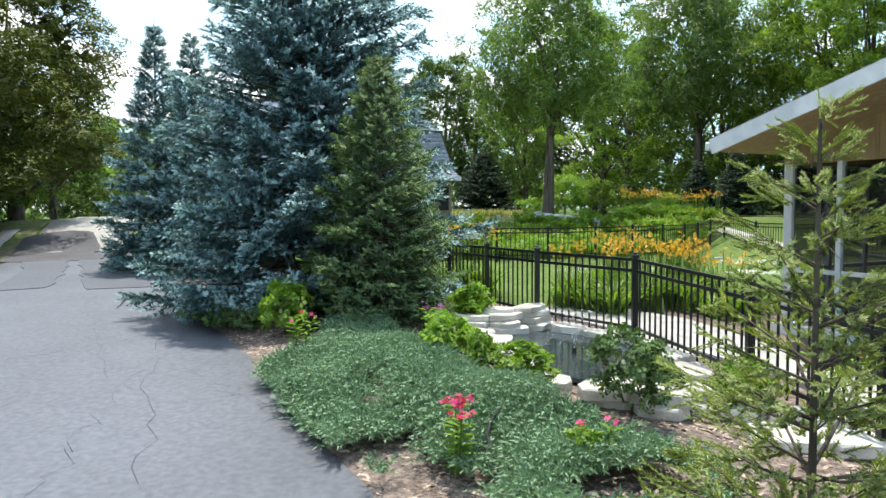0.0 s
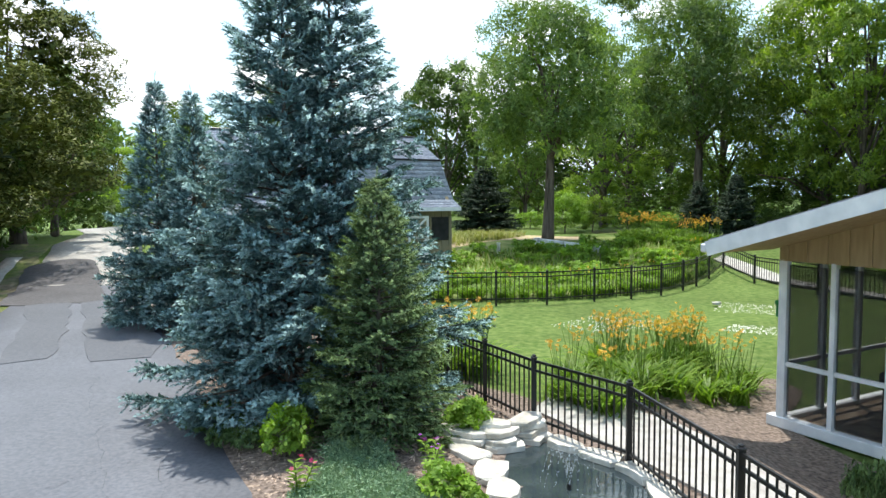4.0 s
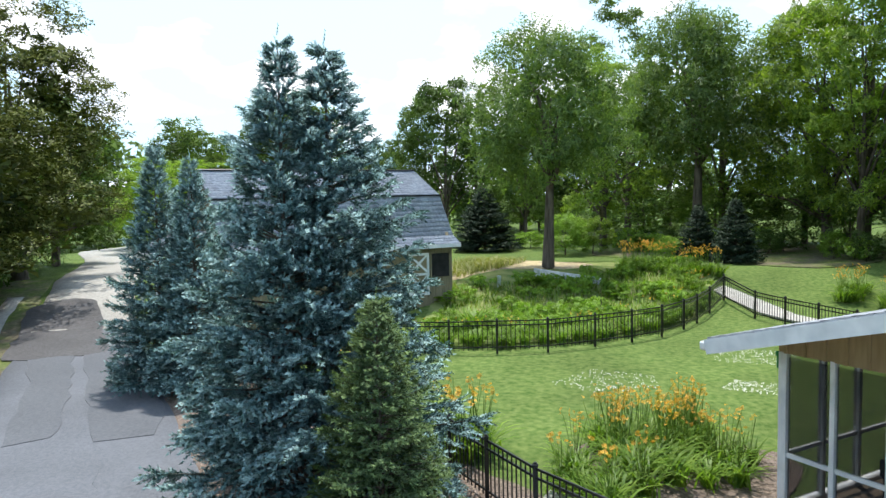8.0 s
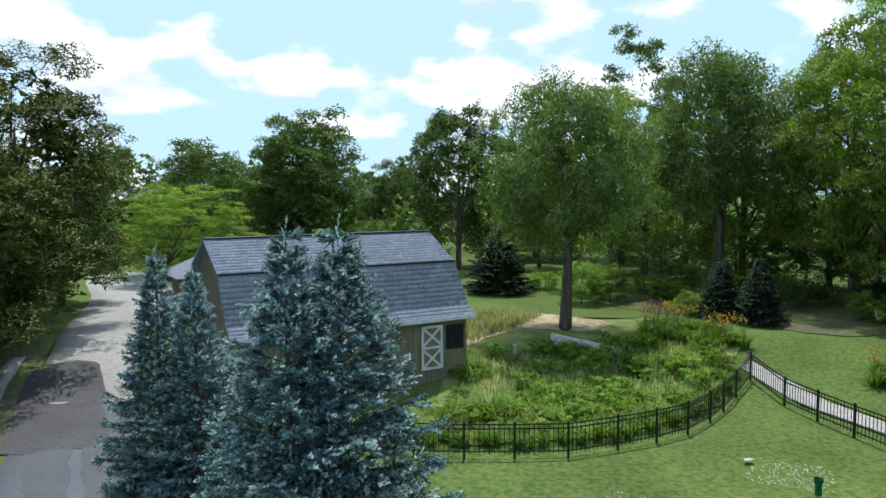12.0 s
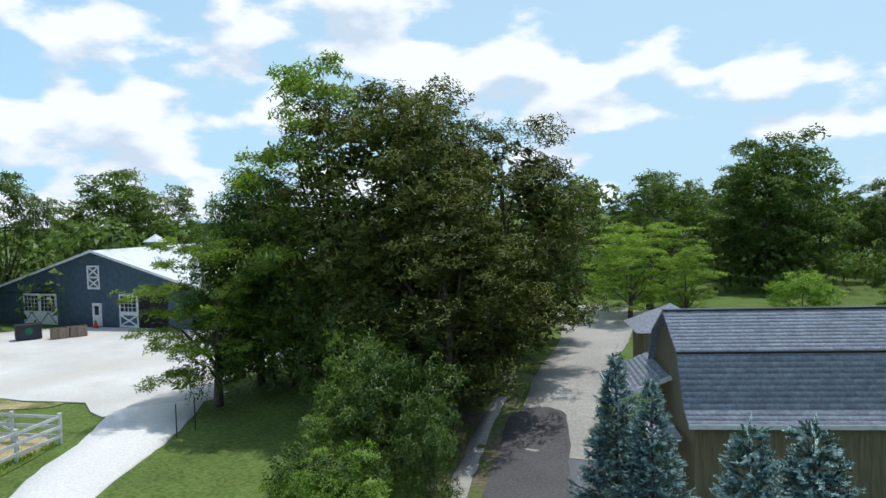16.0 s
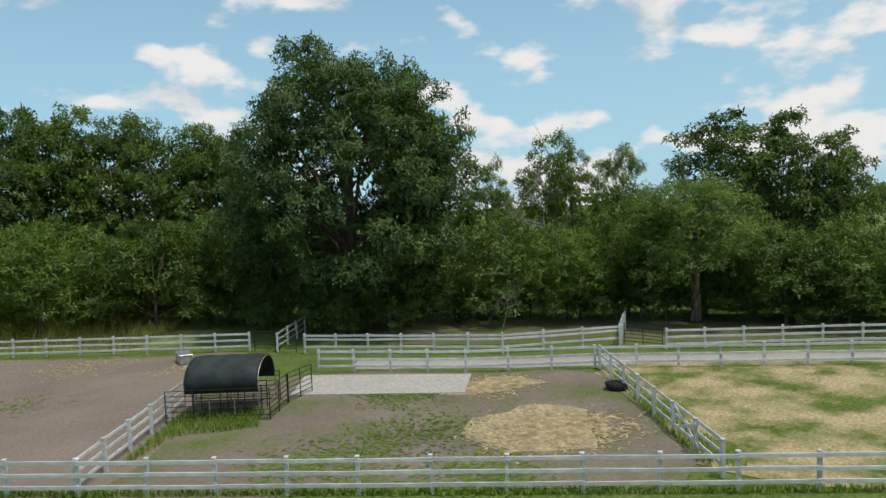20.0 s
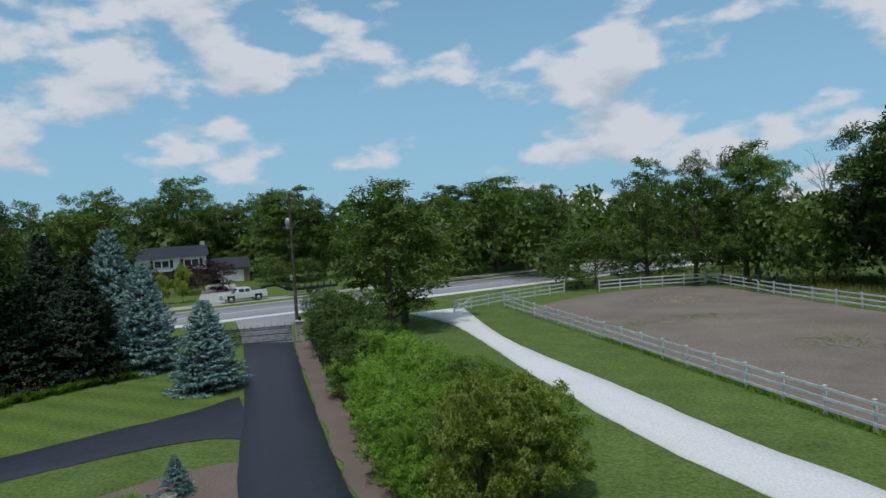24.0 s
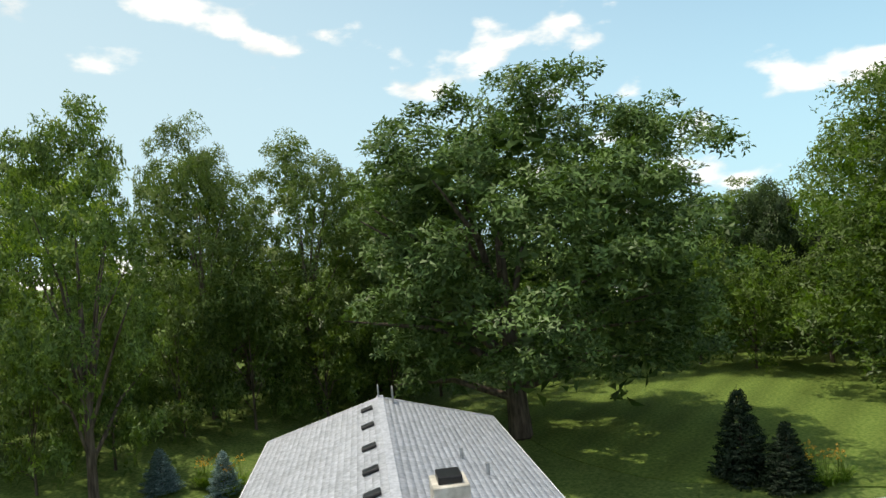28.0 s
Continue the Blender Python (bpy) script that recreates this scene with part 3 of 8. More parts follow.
patch("concrete_walk", [(1.95, 11.4), (1.35, 10.3), (1.9, 9.3), (2.45, 8.2), (3.0, 6.9), (3.5, 5.2), (4.0, 2.5), (5.2, 2.9), (4.7, 5.2), (4.25, 7.6), (3.3, 9.6)], 0.035, CONCRETE, "pale concrete walk behind the black fence", "walk", 0.8, 0.02)
patch("porch_bed", [(2.9, 10.2), (4.1, 8.3), (4.9, 6.0), (6.6, 6.4), (5.4, 10.6), (6.6, 12.6), (5.6, 13.6), (3.0, 13.4), (2.0, 11.8)], 0.0, MULCH, "mulch bed with daylilies beside the screened porch", "mulch bed", 0.6, 0.05)
patch("concrete_path", [(10.6, 27.6), (11.2, 28.2), (14.2, 22.4), (17.5, 15.5), (16.6, 15.1), (13.4, 21.8)], 0.03, CONCRETE, "pale concrete path outside the black fence", "walk", 1, 0.02)
patch("north_meadow", [(-0.8, 23.2), (4, 22.6), (7.8, 24.4), (10.4, 27.6), (11.8, 31), (9.6, 35), (4.6, 34.5), (2.2, 35.6), (0.8, 33)], 0.01, MEADOW, "meadow of tall green and dry grass with wild flowers", "meadow", 0.9, 0.25, 3)
LITTER = blend_mat("leaf litter and thin grass", (0.10, 0.085, 0.06), (0.2, 0.17, 0.12), GRASS_D, GRASS_L, 0.7, 0.52, 0.12, 6.0)
GARDEN = [(8.4, 39.2), (11.0, 45.0), (18.5, 45.5), (25.2, 41.0), (19.6, 32.4), (15.2, 31.6), (12.8, 35.2)]
# dark soil of the beds, which also stands in for tree shade on this lawn
patch("garden_bed", GARDEN, -0.03, LITTER, "garden bed with low plants, its dark soil also standing in for tree shade", "garden bed", 1.2, 0.2, 2)
# real dark asphalt, with the elms' shade put into its colour
patch("drive_patch", [(-16.0, 27.2), (-14.1, 28.1), (-12.2, 25.0), (-10.7, 22.0), (-12.0, 21.4), (-13.3, 21.0), (-14.8, 24.2)], 0.044, SHADED_ASPHALT, "dark new asphalt at the end of the paved drive, with tree shade in its colour", "driveway", 0.6, 0.05, 0, 0.02)
patch("drive_patch", [(-6.9, 13.6), (-8.0, 15.6), (-9.9, 19.2), (-11.3, 22.2), (-10.4, 22.8), (-8.4, 19.4), (-6.6, 16.2), (-5.9, 14.0)], 0.043, PATCH, "darker asphalt repair strip in the drive", "driveway", 0.6, 0.06, 0, 0.02)
patch("drive_patch", [(-8.6, 13.4), (-10.4, 17.2), (-12.5, 21.0), (-13.8, 23.4), (-12.9, 23.8), (-11.0, 20.6), (-9.2, 17.0), (-7.9, 13.9)], 0.043, PATCH, "darker asphalt repair strip in the drive", "driveway", 0.6, 0.06, 0, 0.02)
ribbon("drive_verge", [(-5.2, 4.5), (-6.8, 8.5), (-8.6, 12.7), (-10.4, 17), (-12.8, 20.8), (-14.8, 24.5), (-17.8, 32)], [(-6.2, 4.3), (-8.2, 8.3), (-10.4, 12.4), (-12.6, 16.6), (-15.4, 20.4), (-17.8, 24), (-20.8, 32)], 0.004, LITTER, "shaded verge of leaf litter and thin grass beside the drive", "verge", 4, 0.04, 0.12)
ribbon("drive_edging", [(-10.9, 15.6), (-12.3, 18.2), (-14.2, 21.4), (-15.9, 25.2), (-17.2, 28.6)], [(-11.5, 15.4), (-12.9, 18.0), (-14.9, 21.2), (-16.6, 25.0), (-17.8, 28.5)], 0.02, GREY_GRAVEL, "pale gravel edging along the drive", "driveway", 3, 0.05, 0.06)
CRACK = mat("crack filler", (0.055, 0.057, 0.062), (0.09, 0.092, 0.1), 20, 4, 0.9, 0)
crack_rng = random.Random(3)
for k, (a, b) in enumerate((((-1.9, 4.2), (-4.2, 10.8)), ((-2.4, 3.6), (-3.0, 7.0)), ((-3.2, 6.6), (-6.2, 12.2)), ((-1.3, 5.4), (-2.4, 6.8)), ((-4.6, 7.4), (-3.4, 8.6)), ((-4.1, 10.6), (-5.4, 11.4)))):
    pts = []
    for i in range(26):
        t = i / 25
        pts.append((a[0] + (b[0] - a[0]) * t + crack_rng.gauss(0, 0.06), a[1] + (b[1] - a[1]) * t + crack_rng.gauss(0, 0.06)))
    v, f = [], []
    for i, (x, y) in enumerate(pts):
        w_ = crack_rng.uniform(0.0008, 0.003)
        x, y = plan(x, y)
        v += [(x - w_, y, 0.034 + gz(x, y)), (x + w_, y, 0.034 + gz(x, y))]
        if i:
            f.append((2 * i - 2, 2 * i - 1, 2 * i + 1, 2 * i))
    tagged(put("crack", mesh_of("crack", v, f, CRACK)), "thin dark crack in the asphalt drive", "crack", kind="structure")


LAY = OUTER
ribbon("driveway_south", EAST[:5], WEST[:5], 0.034, NEW_ASPHALT, "freshly sealed black asphalt driveway to the gate", "driveway", 6)
ribbon("drive_apron", [(39.8, -66.6), (35, -59), (30.8, -52.1)], [(34.6, -71.8), (31, -62), (26.3, -52.5)], 0.026, ROAD, "grey asphalt apron between the gate and the main road", "driveway", 4)
ribbon("loop_drive", [(21.6, -35.0), (22.8, -31.4), (24.9, -28.2), (27.3, -24.2), (29.7, -20.6), (30.2, -12), (28, -4)], [(16.4, -27.4), (18.8, -27.6), (21.1, -26.1), (23.0, -23.8), (25.2, -20.6), (26.1, -15), (25, -8)], 0.03, NEW_ASPHALT, "sealed black asphalt loop driveway", "driveway", 5)
LANE_W = [(16, -72), (8.6, -52.7), (0.2, -37.2), (-4.4, -28.7), (-8.9, -21.7), (-13, -13), (-17, -4), (-20.5, 2.5), (-25, 8.8), (-28.7, 12.1), (-31.5, 15.2), (-35.2, 18.2)]
LANE_E = [(21, -68.5), (14, -59.3), (4.7, -39.1), (-1.0, -27.8), (-4.7, -21.9), (-9.5, -12.5), (-13.5, -4), (-17, 3), (-21.8, 9.8), (-25.3, 13.5), (-28.2, 17.4), (-33.2, 22.6)]
ribbon("gravel_lane", LANE_E, LANE_W, 0.024, GRAVEL, "white crushed limestone lane", "lane", 6, wobble=0.045)
patch("gravel_yard", [(-34.4, 17.4), (-38, 18.2), (-41.6, 16.3), (-48, 15.3), (-50.8, 10.6), (-54, 9), (-58, 12.5), (-62.3, 16.5), (-70.5, 25.5), (-66, 31), (-56, 36), (-46, 40), (-34.5, 31), (-32.4, 23)], 0.022, DAPPLED, "white limestone gravel yard in front of the blue barn", "yard", 1.5, 0.25)

# the main road beyond the gate runs from the south-west to the north-east
RD = Vector((0.715, 0.70, 0)).normalized()
RN = Vector((0.70, -0.715, 0)).normalized()
RO = Vector((46.5, -61.5, 0))


def road_strip(name, near, far, z, material, label, category="road"):
    a = [RO + RD * s + RN * near for s in np.linspace(-260, 300, 30)]
    b = [RO + RD * s + RN * far for s in np.linspace(-260, 300, 30)]
    v = [(p.x, p.y, z) for p in a] + [(p.x, p.y, z) for p in b] + [(p.x, p.y, -0.1) for p in a] + [(p.x, p.y, -0.1) for p in b]
    n = 30
    f = []
    for i in range(n - 1):
        f += [(i, i + 1, n + i + 1, n + i), (i, 2 * n + i, 2 * n + i + 1, i + 1), (n + i, n + i + 1, 3 * n + i + 1, 3 * n + i)]
    return tagged(put(name, mesh_of(name, v, f, material)), label, category, kind="structure")


road_strip("road", 0.0, 11.5, 0.02, ROAD, "grey main road with pale shoulders")
road_strip("road_shoulder", 11.5, 12.4, 0.05, CONCRETE, "pale concrete kerb along the main road", "kerb")
road_strip("road_edge", -1.6, 0.0, 0.03, GRAVEL, "pale gravel shoulder of the main road", "road")
road_strip("road_line", 5.6, 5.75, 0.025, WHITE, "white painted centre line on the main road", "road marking")
road_strip("far_road", 16.0, 19.5, 0.02, CONCRETE, "pale concrete side road beyond the verge")

# beds and paddocks
patch("loop_bed", [(15.3, -24.6), (17.4, -23.5), (19.1, -21.0), (20.6, -18.9), (22.9, -19.6), (25.0, -17.4), (25.0, -11), (20, -8.2), (13, -12), (9.8, -13.5), (12.4, -19.2)], 0.0, MULCH, "brown mulch bed inside the loop drive", "mulch bed", 0.8, 0.08)
patch("verge_mulch", [(26.3, -52.6), (16.3, -33.7), (10.2, -22.7), (4, -12), (2.6, -12.6), (9, -23.2), (14.6, -33.8), (25.2, -53.4)], 0.0, MULCH, "strip of brown mulch along the sealed drive", "mulch bed", 1.2, 0.12)
patch("paddock_dirt", [(-13.8, -22.6), (-9.5, -31), (-3, -45), (4, -58.5), (8.5, -68), (3, -80), (-8, -86), (-14.8, -77), (-19.5, -65), (-24.5, -53), (-30, -42), (-33.5, -36.5), (-24.2, -29.8)], -0.005, EARTH, "bare brown earth of the large paddock", "paddock", 2, 0.3)
patch("middle_paddock_dirt", [(-13.6, -21.8), (-17.6, -13.8), (-23.2, -4.4), (-25.5, -4.5), (-37, -12.4), (-35, -17.5), (-31, -26.5), (-24.6, -29.4)], -0.008, TRODDEN, "trodden earth of the middle paddock", "paddock", 2, 0.3)
for spots in ([(-25.6, -14.2), (-23.2, -11.2), (-25.6, -8.4), (-30, -10.6), (-29.4, -13.2)], [(-29.6, -18.6), (-33.6, -17.2), (-34.4, -14.2), (-31, -15.4)]):
    patch("straw_patch", spots, 0.005, BEDSTRAW, "scattered pale straw on the trodden earth", "straw", 0.8, 0.35)
def litter(name, x, y, r, count, size, material, label, category, seed, z=0.012):
    """Loose flat pieces strewn thinner towards the edge."""
    g = np.random.default_rng(seed)
    q, d = g.random(count) * 6.283, r * np.sqrt(-np.log(1 - 0.98 * g.random(count))) * 0.62
    s = np.stack([x + np.cos(q) * d, y + np.sin(q) * d * 0.85, z + 0.01 * g.random(count)], 1)
    a = g.random(count) * 6.283
    t = frames_from(np.stack([np.cos(a), np.sin(a), 0.06 * g.normal(size=count)], 1), np.tile((0.0, 0.0, 1.0), (count, 1)) + g.normal(size=(count, 3)) * 0.06)
    form = np.array([(-1, -0.1, 0), (-0.2, -0.34, 0), (0.9, -0.12, 0), (0.3, 0.3, 0)])
    v_ = scatter(form, s, t, np.repeat((size * (0.4 + g.random(count)))[:, None], 3, 1))
    return tagged(put(name, mesh_of(name, v_, repeat_faces([(0, 1, 2, 3)], 4, count), material)), label, category, kind="stuff")


for x, y, r, sd in ((-26.4, -11.2, 3.6, 71), (-32.4, -16.2, 2.6, 72), (-27.6, -9.4, 3.0, 73)):
    litter("loose_straw", x, y, r, 900, 0.16, STRAW, "loose pale straw strewn on the paddock", "straw", sd)
for x, y, r, sd in ((-21, -52, 4.5, 81), (-26, -44, 4, 82), (-6, -74, 5, 83), (-29, -36.5, 2.5, 84)):
    litter("loose_straw", x, y, r, 420, 0.15, STRAW, "thin dry straw strewn over the bare paddock", "straw", sd, 0.006)
for x, y, r, sd in ((-14, -50, 4, 85), (-7, -62, 4.5, 86), (-18, -38, 3.5, 87), (-1, -58, 4, 88)):
    litter("paddock_weeds", x, y, r, 360, 0.13, BLADE, "low green weeds on the bare paddock", "weeds", sd, 0.006)
for x, y, r, sd in ((-19, -17, 4, 74), (-23.5, -15.5, 4, 75), (-21, -11, 3, 76), (-29, -20, 3, 77)):
    litter("paddock_weeds", x, y, r, 700, 0.14, BLADE, "low green weeds on the trodden earth", "weeds", sd)
patch("grazed_paddock", [(-24.8, -3.4), (-31.6, 14.0), (-38.4, 10.9), (-46.4, 6.2), (-38.4, -12.0)], -0.012, GRAZED, "grazed grass worn to pale straw in the paddock", "paddock", 2, 0.1)
patch("slab_pad", [(-26.3, -25.2), (-30.3, -16.9), (-34.0, -18.6), (-30.0, -27.6)], 0.04, CONCRETE, "grey concrete feeding pad", "pavement", 6, 0.0)
ribbon("back_track", [(-54, 10.5), (-47.6, 5.6), (-44.0, -2.2), (-40.6, -9.6), (-36.8, -16.6), (-32.6, -26)], [(-52.4, 11.6), (-49.6, 5.6), (-46.4, -3), (-42.6, -11), (-39, -18), (-35, -27.6)], 0.012, GREY_GRAVEL, "pale gravel track between the paddock fences", "track", 3, 0.05, 0.1)
patch("yard_dirt", [(-51, 10), (-48.5, 15), (-41.8, 16), (-38.8, 17.8), (-39.5, 15.5), (-44, 12.5), (-47, 10)], -0.004, VERGE, "worn sandy verge beside the gravel yard", "straw", 1.0, 0.4)
patch("wood_edge_soil", [(-40.2, -27), (-45.5, -15), (-49.4, -4), (-53, 3), (-60, 3), (-58, -10), (-53, -24), (-46, -40), (-40, -38)], -0.02, LITTER, "bare shaded soil with leaf litter along the wood", "ground", 1.5, 0.3)
patch("west_meadow", [(-32, -45), (-22, -66), (-18, -84), (-28, -92), (-40, -70), (-44, -52)], -0.01, MEADOW, "tall yellowing grass behind the paddock fence", "meadow", 2, 0.5)

STRIPED = mat("mown lawn stripes", (0.076, 0.13, 0.024), (0.155, 0.21, 0.05), 5.5, 12, 0.9, 0.6, 70, 0.15, 0.18, spec=0.1)
sn_, sl_ = STRIPED.node_tree.nodes, STRIPED.node_tree.links
base_in = sn_["Principled BSDF"].inputs["Base Color"]
green_from = base_in.links[0].from_socket
stripe_at = sn_.new("ShaderNodeMapping"); stripe_at.inputs["Rotation"].default_value = (0, 0, radians(14))
sl_.new(sn_.new("ShaderNodeTexCoord").outputs["Object"], stripe_at.inputs["Vector"])
wave = sn_.new("ShaderNodeTexWave"); wave.bands_direction = "Y"
wave.inputs["Scale"].default_value, wave.inputs["Distortion"].default_value, wave.inputs["Detail"].default_value = 0.13, 0.5, 3
sl_.new(stripe_at.outputs[0], wave.inputs["Vector"])
stripe = sn_.new("ShaderNodeMapRange"); stripe.inputs["To Min"].default_value, stripe.inputs["To Max"].default_value = 0.87, 1.13
sl_.new(wave.outputs["Fac"], stripe.inputs["Value"])
striped_out = sn_.new("ShaderNodeVectorMath"); striped_out.operation = "SCALE"
sl_.new(green_from, striped_out.inputs[0]); sl_.new(stripe.outputs[0], striped_out.inputs["Scale"])
sl_.new(striped_out.outputs[0], base_in)
patch("striped_lawn", [(29.5, -20.2), (29.8, -6), (29.4, 6), (38, 14), (52, 16), (64, 4), (62, -8), (56, -16), (46, -22), (39, -26.5), (34, -36.5), (28, -38.5), (22.0, -34.4), (22.6, -31.2), (24.5, -27.9), (27.0, -24.0)], -0.008, STRIPED, "mown lawn with pale stripes", "lawn", 2, 0.1)
LAY = Matrix()

# ---- plants ----


def crown_mesh(name, seed, R, H, clear, boughs, per, leaf, material, droop=0.0, top=0.0, core=195, bough=0.41, flat=0.72, fold=True):
    """A crown of separate leaves in sprays over many rounded boughs, open between them. Returns the mesh and the boughs' centres."""
    rng = np.random.default_rng(seed)
    half = (H - clear) / 2
    k = np.arange(boughs) + 0.5
    polar, turn_ = np.arccos(1 - 2 * k / boughs), k * 2.39996 + rng.normal(size=boughs) * 0.35
    way = np.stack([np.cos(turn_) * np.sin(polar), np.sin(turn_) * np.sin(polar), np.cos(polar)], 1)
    low = np.clip(-way[:, 2], 0, 1)
    way[:, :2] *= ((1 - low ** 4) ** 0.25 / np.sqrt(np.maximum(1 - low ** 2, 1e-3)))[:, None]      # full to the foot
    reach = rng.uniform(0.55, 0.92, boughs)
    size = R * bough * 0.84 * rng.uniform(0.65, 1.25, boughs)
    spot = way * reach[:, None] * np.array([R, R, half])
    spot[:, 2] += clear + half
    if top:
        spot[:, :2] *= (1 - top * np.clip((spot[:, 2] - clear) / (H - clear), 0, 1))[:, None]
        size *= 1 - 0.4 * top * np.clip((spot[:, 2] - clear) / (H - clear), 0, 1)
    # each bough carries a dozen tufts, and each tuft its sprays of leaves
    near = rng.choice(boughs, boughs * per, p=size ** 2 / (size ** 2).sum())
    n = len(near)
    ways = rng.normal(size=(boughs, 12, 3)); ways[:, :, 2] = np.abs(ways[:, :, 2]) * 1.1 - 0.45
    ways /= np.linalg.norm(ways, axis=2, keepdims=True)
    swell = rng.uniform(0.62, 1.12, (boughs, 12))
    tuft = rng.integers(0, 12, n)
    big, far_ = ways[near, tuft], swell[near, tuft]
    fine_ = rng.normal(size=(n, 3)); fine_[:, 2] = np.abs(fine_[:, 2]) * 1.15 - 0.4
    fine_ /= np.linalg.norm(fine_, axis=1, keepdims=True)
    out_ = big * 0.55 + fine_ * 0.75
    out_ /= np.linalg.norm(out_, axis=1, keepdims=True)
    place = spot[near] + (big * (size[near] * far_ * 0.78)[:, None] + fine_ * (size[near] * 0.36 * (1 - 0.5 * rng.random(n) ** 2))[:, None]) * np.array([1, 1, flat])
    if droop:
        place[:, 2] -= droop * np.abs(rng.normal(size=n)) * (np.hypot(place[:, 0], place[:, 1]) / R)
    wide, high = np.quantile(np.hypot(place[:, 0], place[:, 1]), 0.985), np.quantile(place[:, 2], 0.99)
    place[:, :2] *= R / wide
    spot[:, :2] *= R / wide
    place[:, 2] = clear + (place[:, 2] - clear) * (H - clear) / (high - clear)
    place[:, 2] = np.maximum(place[:, 2], 0.12)
    spray, sf = [], []
    sr = random.Random(seed)
    arms = 5 if fold else 3
    for j in range(arms):
        q = j * 6.283 / arms + sr.uniform(-0.3, 0.3)
        c, s, z = math.cos(q), math.sin(q), sr.uniform(-0.12, 0.2)
        i = len(spray)
        spray += [(0.12 * c, 0.12 * s, 0), (0.55 * c - 0.3 * s, 0.55 * s + 0.3 * c, z), (0.95 * c, 0.95 * s, z - 0.1), (0.55 * c + 0.3 * s, 0.55 * s - 0.3 * c, z)]
        sf.append((i, i + 1, i + 2, i + 3))
    if not fold:
        spray, sf = [p for j in range(arms) for p in ((spray[4 * j][0] - 0.3 * spray[4 * j + 1][1], spray[4 * j][1] + 0.3 * spray[4 * j + 1][0], 0), spray[4 * j + 3], (spray[4 * j + 2][0] * 1.15, spray[4 * j + 2][1] * 1.15, spray[4 * j + 2][2]))], [(3 * j, 3 * j + 1, 3 * j + 2) for j in range(arms)]
    up = out_ * 0.75 + np.array([0, 0, 0.55]) + rng.normal(size=(n, 3)) * 0.42
    turn = frames_from(rng.normal(size=(n, 3)) + np.array([0, 0, -droop]), up)
    v = scatter(np.array(spray), place, turn, np.repeat((leaf * (0.65 + 0.7 * rng.random(n)))[:, None], 3, 1))
    soft = np.repeat(up + rng.normal(size=(n, 3)) * 0.15, len(spray), 0)
    if core:
        # larger leaves deep in each bough, which close the crown
        c = np.arange(core) % boughs
        place = spot[c] * np.array([0.8, 0.8, 0.97]) + rng.normal(size=(core, 3)) * size[c][:, None] * 0.24
        place[:, 2] = np.maximum(place[:, 2], 0.2)
        q = rng.normal(size=(core, 3))
        v = np.concatenate([v, scatter(np.array(spray), place, frames_from(rng.normal(size=(core, 3)), q), np.repeat((size[c] * 0.34)[:, None], 3, 1))])
        soft = np.concatenate([soft, np.repeat(q, len(spray), 0)])
        n += core
    return mesh_of(name, v, repeat_faces(sf, len(spray), n), material, normals=soft), spot


def trunk_mesh(name, seed, H, clear, spots, radius, limbs=10, lean=0.3, material=None):
    rng = random.Random(seed)
    top = Vector((rng.uniform(-lean, lean), rng.uniform(-lean, lean), H * 0.72))
    stem = [Vector((0, 0, -0.2)), Vector((0.02, 0, 0.15)), top * 0.25, top * 0.55, top * 0.8, top]
    rad = [radius * 1.5, radius * 1.1, radius * 0.85, radius * 0.6, radius * 0.35, radius * 0.12]
    parts_ = [(stem, rad, 8)]
    for k in range(limbs):
        end = Vector(spots[rng.randrange(len(spots))])
        h = min(max(clear + 0.35 * (end.z - clear), clear * 0.8), H * 0.62)
        root = top * (h / top.z)
        mid = root.lerp(end, 0.5) + Vector((rng.uniform(-.3, .3), rng.uniform(-.3, .3), 0.12 * (end - root).length))
        r0 = radius * rng.uniform(0.3, 0.5)
        parts_.append(([root, mid, end], [r0, r0 * 0.6, r0 * 0.15], 5))
    v, f = tubes(parts_)
    return mesh_of(name, v, f, material or BARK, True)


KINDS = {}


def leafy(kind, seed, R, H, clear, clumps, per, leaf, material, radius, label, category, limbs=12, **more):
    """A leafy prototype: a trunk with limbs, and a crown. Kept aside for the copies."""
    crown, spots = crown_mesh("crown", seed, R, H, clear, clumps, per, leaf, material, **more)
    KINDS.setdefault(kind, []).append((R, H, trunk_mesh("trunk", seed, H, max(clear, 0.3), spots, radius, limbs), crown, label, category))


leafy("oak", 1, 5, 15, 0.5, 34, 84, 0.36, OAK, 0.3, "tall dark green broadleaf tree in the wood", "tree", fold=False, core=200)
leafy("oak", 2, 5, 15, 0.3, 38, 76, 0.36, OAK, 0.3, "tall dark green broadleaf tree in the wood", "tree", top=0.3, fold=False, core=200)
leafy("oak", 3, 5, 15, 0.5, 28, 100, 0.36, SCRUB, 0.26, "broadleaf tree with a lumpy green crown", "tree", bough=0.42, fold=False, core=200)
leafy("walnut", 4, 5, 16, 0.8, 40, 150, 0.24, WALNUT, 0.28, "light green feathery broadleaf tree", "tree", top=0.3, bough=0.3, core=240, fold=False)
leafy("shade", 17, 5, 15, 0.6, 50, 150, 0.24, OAK, 0.3, "tall leafy shade tree with a full green crown", "tree", bough=0.36, core=330, fold=False)
leafy("shade", 18, 5, 15, 0.4, 46, 160, 0.24, SHADE, 0.3, "tall leafy shade tree with a full green crown", "tree", top=0.2, bough=0.36, core=330, fold=False)
leafy("poplar", 19, 5, 15, 1.0, 44, 170, 0.2, PALE, 0.24, "tall pale green tree with an airy crown", "tree", bough=0.36, core=200, fold=False)
